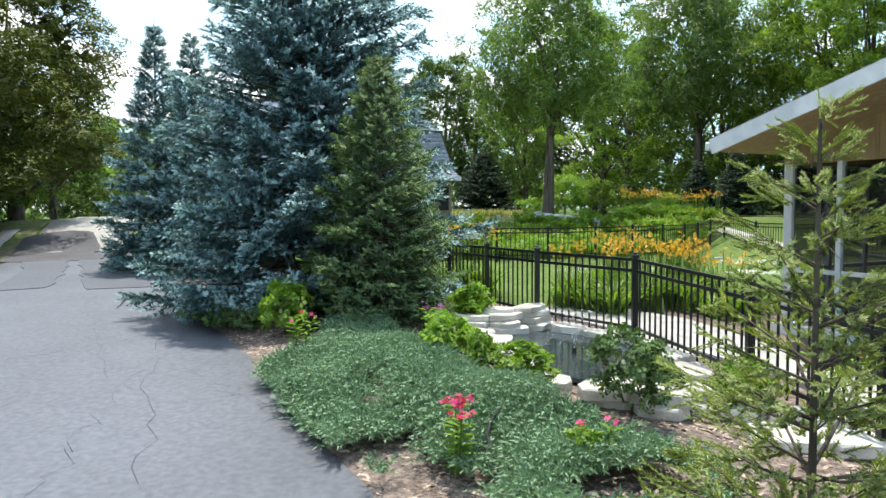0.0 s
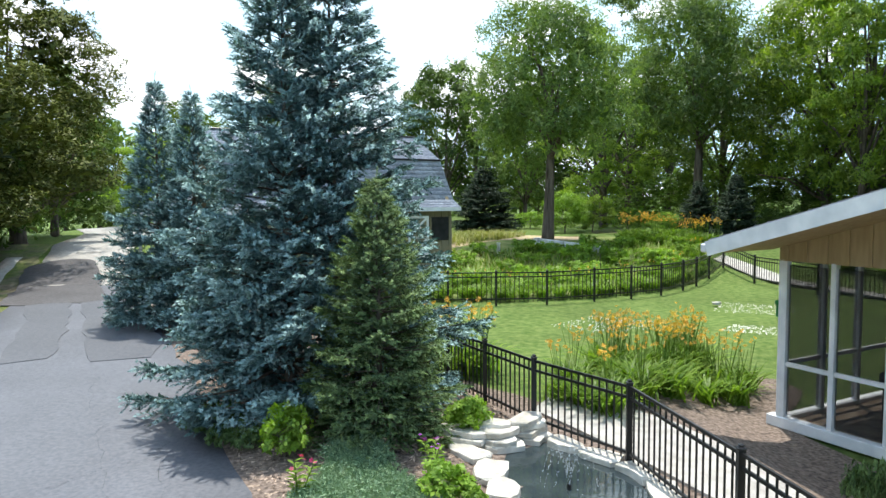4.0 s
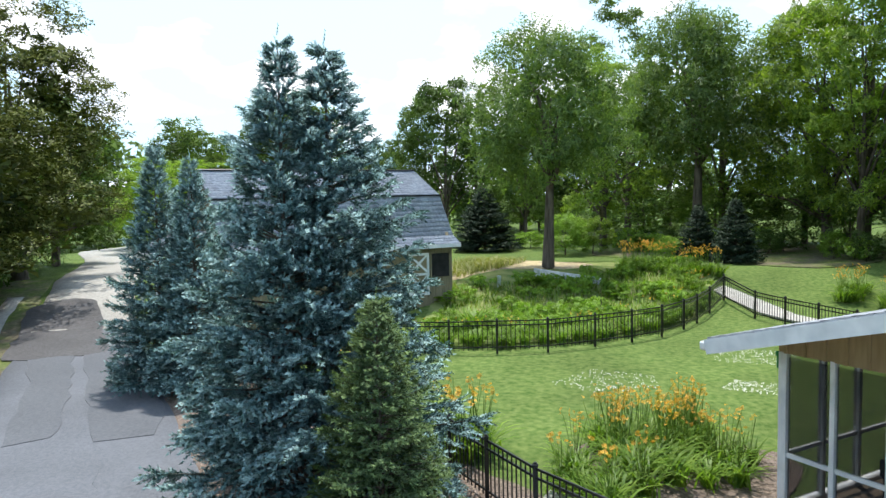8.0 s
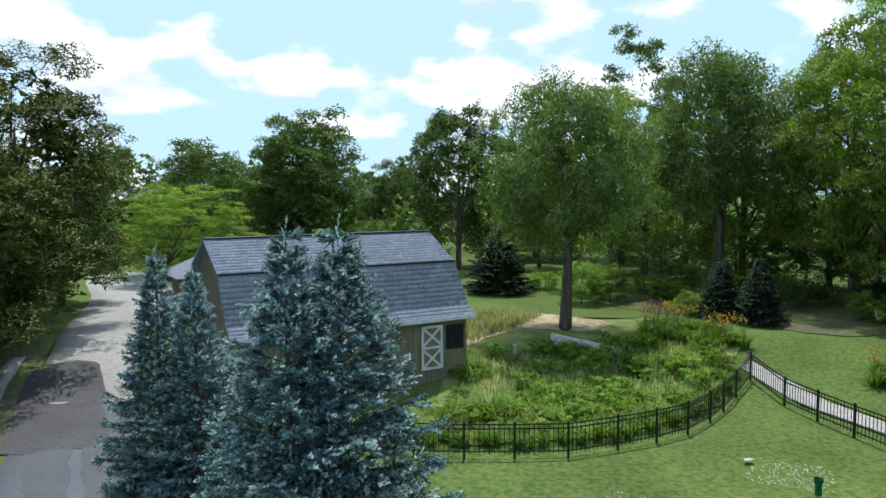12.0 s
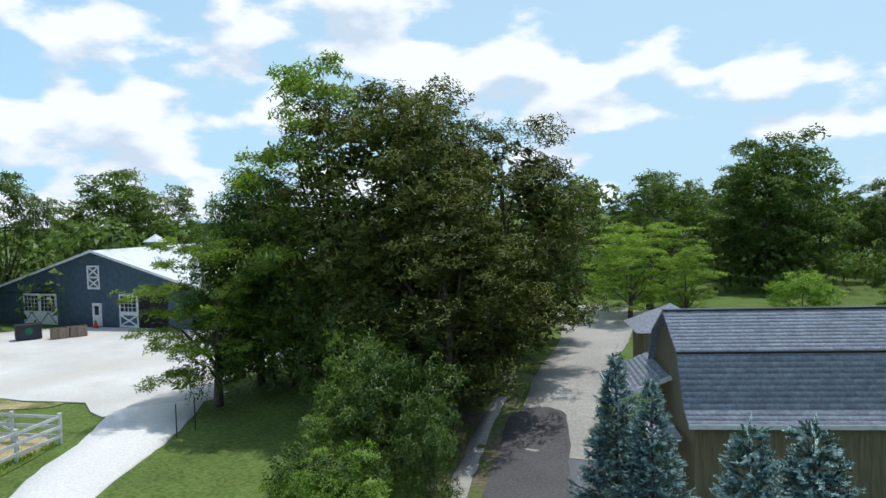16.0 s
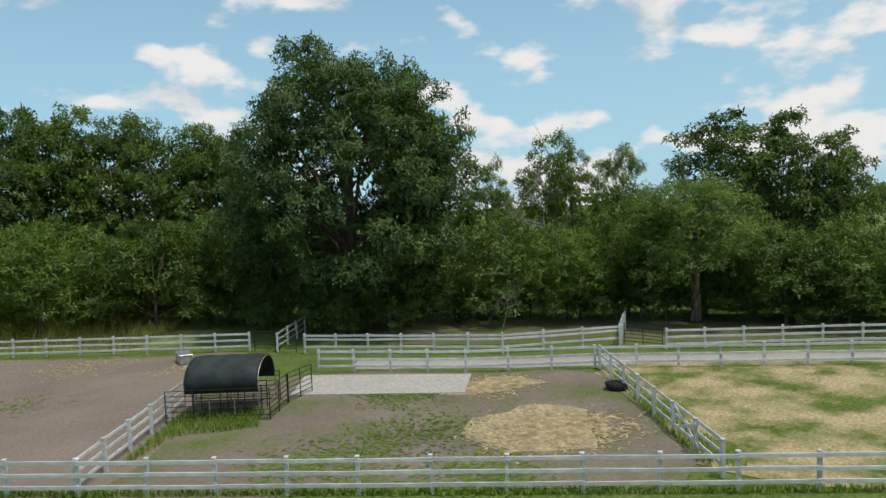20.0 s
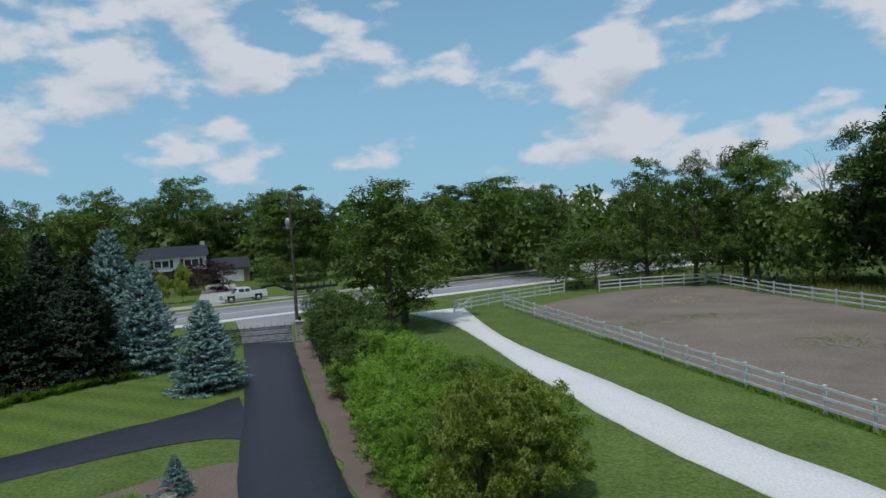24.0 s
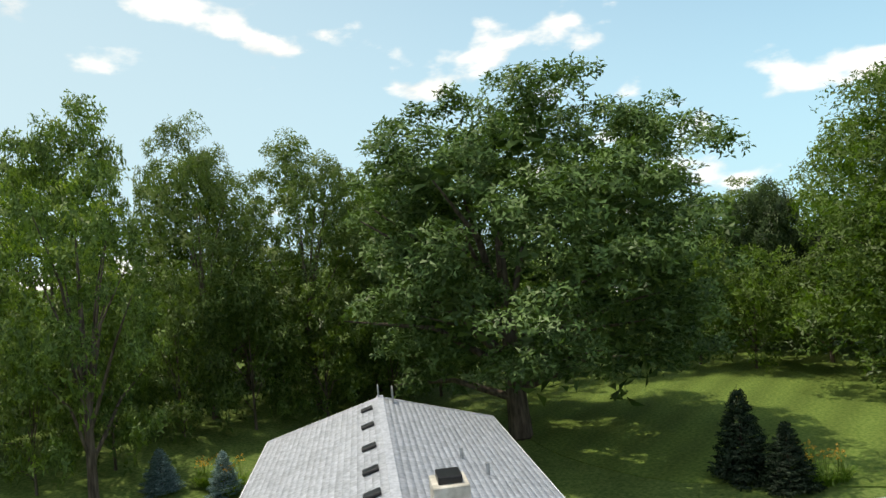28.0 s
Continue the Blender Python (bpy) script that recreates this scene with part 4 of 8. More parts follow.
leafy("elm", 5, 5, 15, 0.1, 56, 210, 0.19, OLIVE, 0.34, "broad elm with olive seed-laden leaves", "tree", bough=0.38, core=620, fold=False)
leafy("ash", 6, 5, 18, 1.0, 30, 150, 0.26, OAK, 0.28, "tall open tree with feathery leaf sprays", "tree", bough=0.28, core=90, flat=0.6, fold=False)
leafy("willow", 7, 4.6, 11, 3.2, 50, 230, 0.18, WILLOW, 0.3, "rounded grey green willow with a bare trunk", "tree", droop=0.5, bough=0.4, core=300, fold=False)
leafy("maple", 8, 9.4, 18.5, 1.6, 96, 330, 0.27, MAPLE, 0.5, "large spreading maple with a dense crown", "tree", 26, bough=0.27, core=1300, fold=False)
leafy("norway", 15, 8.5, 15.5, 0.3, 72, 230, 0.3, NORWAY, 0.4, "dense dark green maple with branches to the ground", "tree", 14, bough=0.34, core=1500, fold=False)
leafy("lawn_ash", 9, 8.2, 18.5, 0.5, 84, 260, 0.26, ASHLEAF, 0.4, "large lawn tree with drooping bright green leaves", "tree", 18, droop=1.0, top=0.5, bough=0.34, core=1500, fold=False)
leafy("scrub", 10, 5, 8, 0.1, 30, 96, 0.27, SCRUB, 0.12, "dense green thicket along the wood's edge", "thicket", 8, fold=False, core=190)
leafy("scrub", 35, 5, 8, 0.1, 32, 92, 0.26, SHADE, 0.12, "green thicket along the wood's edge", "thicket", 8, fold=False, core=190)
leafy("scrub", 36, 5, 8, 0.1, 32, 92, 0.26, LIGHT, 0.12, "light green thicket along the wood's edge", "thicket", 8, fold=False, core=190)
leafy("scrub", 11, 5, 8, 0.1, 34, 86, 0.27, OAK, 0.12, "dense dark thicket along the wood's edge", "thicket", 8, bough=0.3, fold=False, core=190)
leafy("bush", 12, 1.8, 3.2, 0.1, 34, 130, 0.105, BUSH, 0.05, "bright green leafy shrub", "shrub", 8, core=150, fold=False)
leafy("bush", 13, 1.8, 3.2, 0.1, 38, 120, 0.105, WALNUT, 0.05, "yellow green leafy shrub", "shrub", 8, bough=0.3, core=150, fold=False)
leafy("goldbush", 20, 1.8, 3.2, 0.1, 36, 150, 0.105, YELLOWISH, 0.05, "yellow green leafy shrub beside the drive", "shrub", 8, bough=0.32, core=120, fold=False)
leafy("redbush", 16, 1.8, 3.2, 0.1, 24, 60, 0.15, MAROON, 0.05, "dark red leaved ornamental tree in front of the house", "shrub", 6, bough=0.4, core=120, fold=False)
leafy("darkbush", 14, 1.8, 3.2, 0.1, 28, 100, 0.10, SCRUB, 0.05, "dense dark green hedge shrub", "shrub", 6, bough=0.4, core=120, fold=False)


def plant(kind, x, y, h, r, n=0, z=None, over=(0, 0), drawn=True):
    """A tree or shrub of a kind, h high and r in radius, on the ground at x, y."""
    R, H, trunk, crown, label, category = KINDS[kind][n % len(KINDS[kind])]
    rng = random.Random(int(x * 13 + y * 7))
    if category == "shrub" and drawn:
        x, y = plan(x, y)
    stretch = Matrix.Diagonal((r / R, r / R * rng.uniform(0.92, 1.08), h / H, 1))
    turn = rng.uniform(0, 6.28)
    m = Matrix.Translation((x, y, gz(x, y) - 0.05 if z is None else z)) @ Matrix.Rotation(turn, 4, "Z") @ stretch
    name = {"thicket": "thicket", "shrub": "shrub"}.get(category, "tree")
    ob = thing(name, m, label, category, group={"tree": "trees round the place", "thicket": "thickets at the wood's edge", "shrub": "shrubs"}[category])
    if category == "tree":
        put("trunk", trunk, ob)
    else:
        tagged(put("stem", trunk, ob), kind="stuff")
    aside = Matrix.Rotation(-turn, 3, "Z") @ Vector((*over, 0)) * (R / r)
    tagged(put("crown", crown, ob, Matrix.Translation(aside)), kind="stuff")
    return ob


def sprig(needles, wide, long, seed):
    """A twig with needles: triangles set round a short axis."""
    rng = random.Random(seed)
    v, f = [(0, 0.035, 0), (0, -0.035, 0), (1, 0, 0.02)], [(0, 1, 2)]
    for k in range(needles):
        s = (k + 0.5) / needles * 0.95
        a = k * 2.4 + rng.uniform(-0.4, 0.4)
        side = Vector((0, math.cos(a), math.sin(a) * 0.8 + 0.15))
        tip = Vector((s, 0, 0)) + (side + Vector((0.9, 0, 0))).normalized() * long
        b = Vector((0, -side.z, side.y)).normalized() * wide
        i = len(v)
        v += [(s, b.y, b.z), (s, -b.y, -b.z), tuple(tip)]
        f.append((i, i + 1, i + 2))
    return np.array(v), f


def spruce_meshes(name, seed, H, R, levels, per_level, twigs, size, material, tips, needles=9, wide=0.045, long=0.42, bare=0.3, power=0.9, ragged=0.3, girth=0.014, dead=0, rise=0.0):
    """A spruce: a straight trunk, boughs like flat hands with side branchlets, twigs with needles, and paler new growth at the ends.
    Returns the trunk, the older foliage and the new growth."""
    rng = np.random.default_rng(seed)
    spots, ahead, norm_, sizes, fresh = [], [], [], [], []
    wood = [([(0, 0, -0.1), (0, 0, H * 0.5), (0, 0, H * 0.97)], [H * girth, H * girth * 0.6, 0.006], 7)]
    for i in range(levels):
        u = (i + 0.5) / levels
        z = H * (0.03 + 0.93 * u ** 0.96)
        start = rng.random() * 6.283
        for k in range(per_level):
            az = start + 6.283 * k / per_level + rng.normal() * 0.22
            L = R * (1 - u) ** power * (1 - ragged + 1.5 * ragged * rng.random()) + 0.02 * R
            lift = -0.26 + rise + 0.85 * u + rng.normal() * 0.07
            out_ = np.array([math.cos(az), math.sin(az), 0.0])
            side = np.array([-out_[1], out_[0], 0])
            root, bend = np.array([0, 0, z + rng.normal() * H * 0.014]), 0.24 * (1 - u)
            if L > 0.12:
                pts = [root + out_ * L * s + np.array([0, 0, L * (lift * s + bend * s * s)]) for s in (0, 0.5, 0.95)]
                wood.append((pts, [0.012 * L + 0.003, 0.008 * L + 0.002, 0.002], 4))
            m = max(8, int(twigs * (0.22 + 0.78 * (L / R) ** 1.2)))
            combs = max(3, int(L / (0.55 * size)))
            comb = rng.integers(0, combs, m)
            s = np.clip(bare + (1 - bare) * (comb + 0.8) / combs, 0, 1)
            sgn = np.where((comb + k) % 2 == 0, 1.0, -1.0) * np.where(rng.random(m) < 0.2, -1, 1)
            reach = (0.46 * L * (1.04 - s) + 0.35 * size)
            f = rng.random(m) ** 0.75
            cut = rng.random(m) < 0.3            # twigs along the bough itself
            f = np.where(cut, 0.06 * rng.random(m), f)
            p = root + out_ * (L * s + 0.7 * reach * f)[:, None] + side * (sgn * 0.78 * reach * f)[:, None]
            p[:, 2] += L * (lift * s + bend * s * s) - 0.2 * reach * f + rng.normal(size=m) * 0.05 * size
            d = out_ * (0.75 + 0.35 * rng.random((m, 1))) + side * (sgn * np.where(cut, 0.15, 0.55 + 0.3 * rng.random(m)))[:, None]
            d[:, 2] += 0.05 + (lift + bend) * 0.7 + rng.normal(size=m) * 0.2
            hang = rng.random(m) < 0.16
            d[:, 2] -= np.where(hang, 0.9, 0.0)
            norm_.append(np.tile(out_ * 0.5 + np.array([0, 0, 0.85]), (m, 1)) + side * (sgn * 0.3)[:, None])
            spots.append(p); ahead.append(d); sizes.append(size * (1 - 0.4 * u) * (0.7 + 0.6 * rng.random(m)))
            fresh.append((f * 0.6 + s * 0.55 + 0.25 * rng.random(m) > 0.86) & ~hang)
            if dead and rng.random() < dead:
                e = root + out_ * L * rng.uniform(0.5, 0.9) + side * rng.normal() * 0.2 * L + np.array([0, 0, rng.normal() * 0.1 * L])
                wood.append(([root, (root + e) / 2 + np.array([0, 0, 0.04]), e], [0.004, 0.003, 0.0015], 4))
    spots.append(np.array([(0, 0, H * (0.90 + 0.022 * k)) for k in range(5)])); ahead.append(np.concatenate([rng.normal(size=(5, 2)) * 0.2, np.ones((5, 1))], 1)); sizes.append(np.full(5, size * 0.7)); norm_.append(np.tile((0.0, 0.0, 1.0), (5, 1))); fresh.append(np.ones(5, bool))
    spots, ahead, sizes, norm_, fresh = (np.concatenate(q) for q in (spots, ahead, sizes, norm_, fresh))
    t, tf = sprig(needles, wide, long, seed)

    def boughs_of(title, use, material_):
        n = int(use.sum())
        v = scatter(t, spots[use], frames_from(ahead[use], np.stack([rng.normal(size=n) * .3, rng.normal(size=n) * .3, np.ones(n)], 1)), np.repeat(sizes[use][:, None], 3, 1))
        return mesh_of(title, v, repeat_faces(tf, len(t), n), material_, normals=np.repeat(norm_[use], len(t), 0) + rng.normal(size=(n * len(t), 3)) * 0.45)

    wv, wf = tubes(wood)
    return mesh_of("trunk", wv, wf, BARK, True), boughs_of("foliage", ~fresh, material), boughs_of("new_growth", fresh, tips)


SPRUCES = {
    "big_blue": (8.2, 2.5, *spruce_meshes("big_blue", 21, 8.2, 2.5, 22, 10, 118, 0.28, BLUE, FROST, 13, 0.065, 0.24, 0.25, 0.95)),
    "big_blue_b": (8.0, 2.4, *spruce_meshes("big_blue_b", 22, 8.0, 2.4, 21, 10, 118, 0.28, BLUE, FROST, 13, 0.065, 0.24, 0.25, 0.95, 0.36)),
    "near_blue": (8.0, 2.2, *spruce_meshes("near_blue", 27, 8.0, 2.2, 21, 10, 90, 0.3, BLUE, FROST, 10, 0.075, 0.26, 0.22, 0.95)),
    "blue": (8.0, 2.2, *spruce_meshes("blue", 23, 8.0, 2.2, 22, 11, 72, 0.36, BLUE, FROST, 7, 0.09, 0.3, 0.2, 0.85)),
    "green": (3.4, 1.0, *spruce_meshes("green", 24, 3.4, 1.0, 22, 11, 76, 0.14, GREEN, SHOOT, 11, 0.06, 0.32, 0.15, 0.8)),
    "dark": (8.0, 2.2, *spruce_meshes("dark", 25, 8.0, 2.2, 20, 10, 60, 0.44, DARKFIR, DARKFIR, 5, 0.12, 0.36, 0.15)),
    "young": (2.45, 0.72, *spruce_meshes("young", 26, 2.45, 0.72, 11, 6, 62, 0.115, NEEDLE, NEEDLE, 30, 0.034, 0.2, 0.1, 0.7, 0.5, 0.009, 0.7, 0.2)),
}
SPRUCE_LABEL = {"near_blue": "blue spruce beside the asphalt drive", "big_blue": "tall blue spruce with frosted blue boughs", "big_blue_b": "tall blue spruce with frosted blue boughs", "blue": "blue spruce with dense layered boughs",
                "green": "slender green spruce in the mulch bed", "dark": "dark green fir at the wood's edge", "young": "young spruce with pale new shoots and sparse boughs"}


def conifer(kind, x, y, h, r):
    H, R, trunk, foliage, growth = SPRUCES[kind]
    m = Matrix.Translation((x, y, gz(x, y))) @ Matrix.Rotation(x * 3.1 + y, 4, "Z") @ Matrix.Diagonal((r / R, r / R, h / H, 1))
    ob = thing("spruce_tree", m, SPRUCE_LABEL[kind], "spruce", "spruces")
    put("trunk", trunk, ob)
    tagged(put("foliage", foliage, ob), kind="stuff")
    tagged(put("new_growth", growth, ob), kind="stuff")
    return ob


# the far woods all round, as one body of leaf sprays behind the nearer trees
def far_woods(rings, count, seed):
    r = np.random.default_rng(seed)
    spots_, sizes_, outs_ = [], [], []
    for (a0, a1, dist, high) in rings:
        trees = int((a1 - a0) * dist / 7)
        for k in range(trees):
            a = a0 + (a1 - a0) * (k + r.random()) / trees
            d, h, w = dist * r.uniform(0.96, 1.12), high * r.uniform(0.75, 1.1), r.uniform(3.5, 5.5)
            c = np.array([math.sin(a) * d, math.cos(a) * d, 0])
            for b_ in range(9):
                o = np.array([r.normal() * w * 0.4, r.normal() * w * 0.4, h * (0.12 + 0.78 * b_ / 8)])
                n_ = count
                q = r.normal(size=(n_, 3)); q[:, 2] = np.abs(q[:, 2]) - 0.35; q /= np.linalg.norm(q, axis=1, keepdims=True)
                spots_.append(c + o + q * w * 0.62 * np.array([1, 1, 0.8]) * (1 - 0.2 * r.random((n_, 1)))); outs_.append(q)
    p, q = np.concatenate(spots_), np.concatenate(outs_)
    n_ = len(p)
    p[:, 2] = np.maximum(p[:, 2], 0.1)
    tri = np.array([(-0.5, -0.4, 0), (0.5, -0.35, 0.1), (0.05, 0.6, -0.1)])
    v_ = scatter(tri, p, frames_from(r.normal(size=(n_, 3)), q + r.normal(size=(n_, 3)) * 0.45 + np.array([0, 0, 0.4])), np.repeat((np.hypot(p[:, 0], p[:, 1]) / 150 * (0.6 + 0.8 * r.random(n_)))[:, None], 3, 1))
    return mesh_of("far_woods", v_, repeat_faces([(0, 1, 2)], 3, n_), OAK, normals=np.repeat(q + np.array([0, 0, 0.4]), 3, 0))


tagged(put("far_woods", far_woods([(-3.4, -0.6, 105, 11), (-0.6, 1.7, 92, 13), (1.7, 2.4, 160, 15), (2.4, 3.3, 175, 15), (2.85, 3.5, 130, 10), (-2.95, -1.0, 82, 9), (-0.9, 0.9, 76, 7), (0.7, 1.6, 66, 8), (1.6, 2.5, 135, 10), (2.0, 3.3, 150, 10)], 48, 3)), "distant green woods all round the place", "woods", kind="stuff")


def dead_tree(x, y, h, seed, lean=0.15, label="bare grey dead tree among the green crowns"):
    """Leafless wood: a stem that forks four times."""
    rng = random.Random(seed)
    limbs = []

    def grow(a, d, length, r, depth):
        b = a + d * length
        limbs.append(([a, a.lerp(b, 0.5) + Vector((rng.gauss(0, .04), rng.gauss(0, .04), 0)) * length, b], [r, r * 0.8, r * 0.6], 5))
        if depth:
            for k in range(3 if depth > 1 else 4):
                e = (d + Vector((rng.gauss(0, 0.55), rng.gauss(0, 0.55), rng.gauss(0.1, 0.3)))).normalized()
                grow(a.lerp(b, rng.uniform(0.55, 1.0)), e, length * rng.uniform(0.5, 0.75), r * 0.5, depth - 1)

    grow(Vector((0, 0, -0.1)), Vector((rng.gauss(0, lean), rng.gauss(0, lean), 1)).normalized(), h * 0.45, h * 0.012, 4)
    v, f = tubes(limbs)
    ob = thing("dead_tree", Matrix.Translation((x, y, gz(x, y))), label, "tree", "dead trees")
    put("bare_wood", mesh_of("bare_wood", v, f, DEAD, True), ob)
    return ob
# trees and shrubs, area by area
plant("willow", 4.8, 32.3, 10.8, 3.9, 1)
plant("oak", 0.2, 58.7, 12.9, 4.3, 2)
plant("oak", -15.7, 77.1, 14.9, 7.1, 3)
plant("oak", -24.3, 68.5, 11.1, 6.0, 4)
plant("oak", -7.4, 92.4, 10.8, 4.0, 5)
plant("ash", 14.0, 53.8, 17.9, 4.4, 6)
plant("poplar", 19.3, 48.9, 13.8, 5.1, 7)
plant("poplar", 23.0, 45.0, 14.6, 4.3, 8)
plant("walnut", 20.6, 34.9, 14.3, 3.4, 9)
plant("oak", 7.8, 70.2, 11.9, 5.5, 10)
plant("oak", 14.4, 67.1, 12.8, 5.8, 11)
plant("oak", 19.5, 61.6, 13.3, 5.4, 12)
plant("scrub", 15.5, 54.5, 4.1, 5.2, 13)
plant("scrub", 19.0, 49.1, 4.5, 4.7, 14)
plant("scrub", 21.9, 45.6, 4.2, 4.3, 15)
plant("scrub", 22.2, 38.6, 3.7, 3.7, 16)
plant("scrub", 8.9, 66.1, 5.5, 4.6, 17)
plant("bush", 6.9, 40.1, 2.3, 1.6, 18)
plant("bush", 8.6, 40.7, 2.1, 1.4, 19)
plant("bush", 5.7, 46.3, 1.1, 1.2, 20)
plant("walnut", -26.9, 27.0, 16.6, 5.6, 21)
plant("elm", -21.1, 27.0, 14.4, 5.0, 22)
plant("elm", -19.8, 32.8, 12.7, 5.1, 23)
plant("lawn_ash", -31.6, 26.2, 11.5, 4.7, 24)
plant("elm", -18.1, 25.5, 10.2, 4.8, 25)
plant("oak", -21.9, 39.7, 9.6, 4.0, 26)
plant("walnut", -21.0, 56.3, 6.9, 5.6, 27)
plant("elm", -24.0, 29.3, 14.5, 6.6, 28)
plant("oak", -18.1, 84.2, 14.8, 6.7, 29)
plant("oak", -30.7, 88.9, 12.8, 7.2, 30)
plant("oak", -41.3, 84.5, 12.8, 3.9, 31)
plant("oak", -13.6, 111.3, 9.5, 4.8, 32)
plant("oak", -8.8, 106.7, 10.4, 4.1, 33)
plant("bush", -9.5, 53.3, 3.5, 2.7, 34)
plant("bush", -3.1, 58.0, 3.1, 2.4, 35)
plant("darkbush", -16.3, 20.0, 4.7, 2.4, 36)
plant("darkbush", -18.2, 22.2, 4.0, 2.5, 37)
plant("darkbush", -14.1, 19.1, 3.4, 1.3, 38)
plant("darkbush", -15.0, 15.5, 3.0, 2.0, 39)
plant("bush", -14.6, 15.2, 2.9, 1.9, 40)
plant("maple", -46.1, -33.5, 22.4, 10.2, 41)
plant("oak", -52.6, -31.4, 22.3, 5.5, 42)
plant("oak", -49.3, -76.2, 22.6, 6.5, 43)
plant("oak", -46.4, -82.5, 23.0, 5.8, 44)
plant("oak", -55.7, -69.2, 21.1, 5.9, 45)
plant("oak", -59.2, -63.6, 19.8, 5.9, 46)
plant("oak", -68.8, -25.9, 16.3, 3.9, 48)
plant("oak", -71.3, -9.2, 17.1, 5.9, 50)
plant("oak", -69.8, -3.9, 16.4, 3.9, 51)
plant("oak", -68.1, 0.9, 14.2, 3.6, 52)
plant("willow", -56.1, -8.7, 10.8, 6.1, 53)
plant("scrub", -34.9, -59.2, 9.7, 6.9, 54)
plant("scrub", -40.3, -50.8, 9.5, 7.0, 55)
plant("scrub", -44.6, -44.4, 10.2, 5.4, 56)
plant("scrub", -53.0, -24.4, 8.6, 5.7, 57)
plant("scrub", -54.5, -18.5, 7.7, 5.0, 58)
plant("scrub", -57.9, -14.4, 10.7, 4.1, 59)
plant("scrub", -56.9, -2.6, 6.4, 5.4, 60)
plant("scrub", -57.1, 1.4, 7.5, 5.2, 61)
plant("oak", -67.8, -4.7, 16.3, 5.4, 62)
plant("oak", -70.1, 0.4, 14.5, 4.3, 63)
plant("oak", -73.8, 7.4, 14.1, 5.2, 64)
plant("oak", -75.1, 13.5, 15.4, 4.9, 65)
plant("oak", -77.9, 20.1, 15.1, 4.8, 66)
plant("oak", -80.3, 26.4, 16.2, 5.6, 67)
plant("oak", -84.1, 33.9, 15.2, 5.1, 68)
plant("oak", -82.3, 38.1, 12.4, 4.3, 69)
plant("oak", -83.9, 46.3, 15.5, 8.0, 70)
plant("scrub", -60.1, 0.8, 7.1, 5.8, 71)
plant("scrub", -65.8, 7.1, 6.2, 5.2, 72)
plant("scrub", -71.3, 12.1, 5.8, 4.4, 73)
plant("scrub", -81.7, 21.4, 6.3, 6.4, 74)
plant("scrub", -83.4, 29.7, 5.3, 4.4, 75)
plant("oak", -81.0, 24.0, 15.8, 6.0, 76)
plant("oak", -80.7, 16.5, 14.8, 5.6, 77)
plant("oak", -88.5, 48.1, 15.9, 6.9, 78)
plant("oak", -84.7, 54.8, 14.0, 5.2, 79)
plant("oak", -33.2, -76.7, 18.2, 9.2, 80)
plant("oak", -7.7, -94.2, 15.8, 5.2, 81)
plant("oak", -18.7, -88.5, 16.3, 5.7, 82)
plant("oak", -50.0, -82.8, 22.8, 6.5, 83)
plant("oak", -55.1, -77.1, 22.0, 6.3, 84)
plant("oak", -59.7, -68.5, 20.6, 6.4, 85)
plant("oak", -63.1, -62.7, 19.5, 5.4, 86)
plant("scrub", -41.1, -64.8, 9.5, 7.6, 87)
plant("scrub", -45.4, -54.4, 9.4, 7.6, 88)
plant("scrub", -46.3, -45.6, 9.9, 5.1, 89)
plant("scrub", -25.1, -87.0, 9.2, 5.4, 90)
plant("oak", 17.2, -58.0, 12.8, 5.8, 91)
plant("oak", 52.0, -117.6, 16.6, 7.5, 92)
plant("oak", 88.7, -143.4, 21.3, 10.5, 93)
plant("oak", 15.9, -132.5, 16.3, 10.7, 94)
plant("oak", 28.2, -145.8, 16.4, 7.8, 95)
plant("scrub", -1.0, -90.5, 7.0, 7.3, 96)
plant("norway", 43.0, -31.4, 15.6, 9.4, 97)
plant("oak", 55.2, -53.5, 15.9, 3.7, 98)
plant("oak", 73.6, -93.2, 16.5, 7.4, 99)
plant("oak", 78.8, -126.1, 19.9, 7.9, 100)
plant("oak", 134.3, -65.2, 18.3, 15.1, 101)
plant("oak", 16.9, -62.2, 13.0, 6.6, 102)
plant("oak", 15.1, -117.5, 15.5, 9.4, 103)
plant("oak", 6.6, -108.3, 13.7, 6.6, 104)
plant("lawn_ash", 47.0, -12.2, 19.0, 9.7, 105)
plant("walnut", 42.7, -12.4, 8.9, 5.8, 106)
plant("oak", 133.2, -67.2, 19.1, 16.0, 107)
plant("oak", 149.8, -4.4, 19.1, 7.9, 108)
plant("scrub", 53.6, -4.9, 7.1, 5.7, 109)
plant("scrub", 51.9, -0.1, 8.0, 4.1, 110)
plant("maple", 34.2, 11.6, 17.2, 10.0, 111, over=(0.5, -1.3))
plant("oak", 61.3, -7.1, 16.8, 4.8, 112)
plant("scrub", 39.6, 32.0, 8.9, 6.8, 116)
plant("scrub", 29.5, 34.2, 6.3, 4.9, 117)
plant("scrub", 47.7, 26.8, 7.1, 5.7, 118)
plant("scrub", 63.8, -2.2, 8.6, 5.1, 119)
plant("walnut", 22.2, 37.2, 17.0, 4.7, 120)
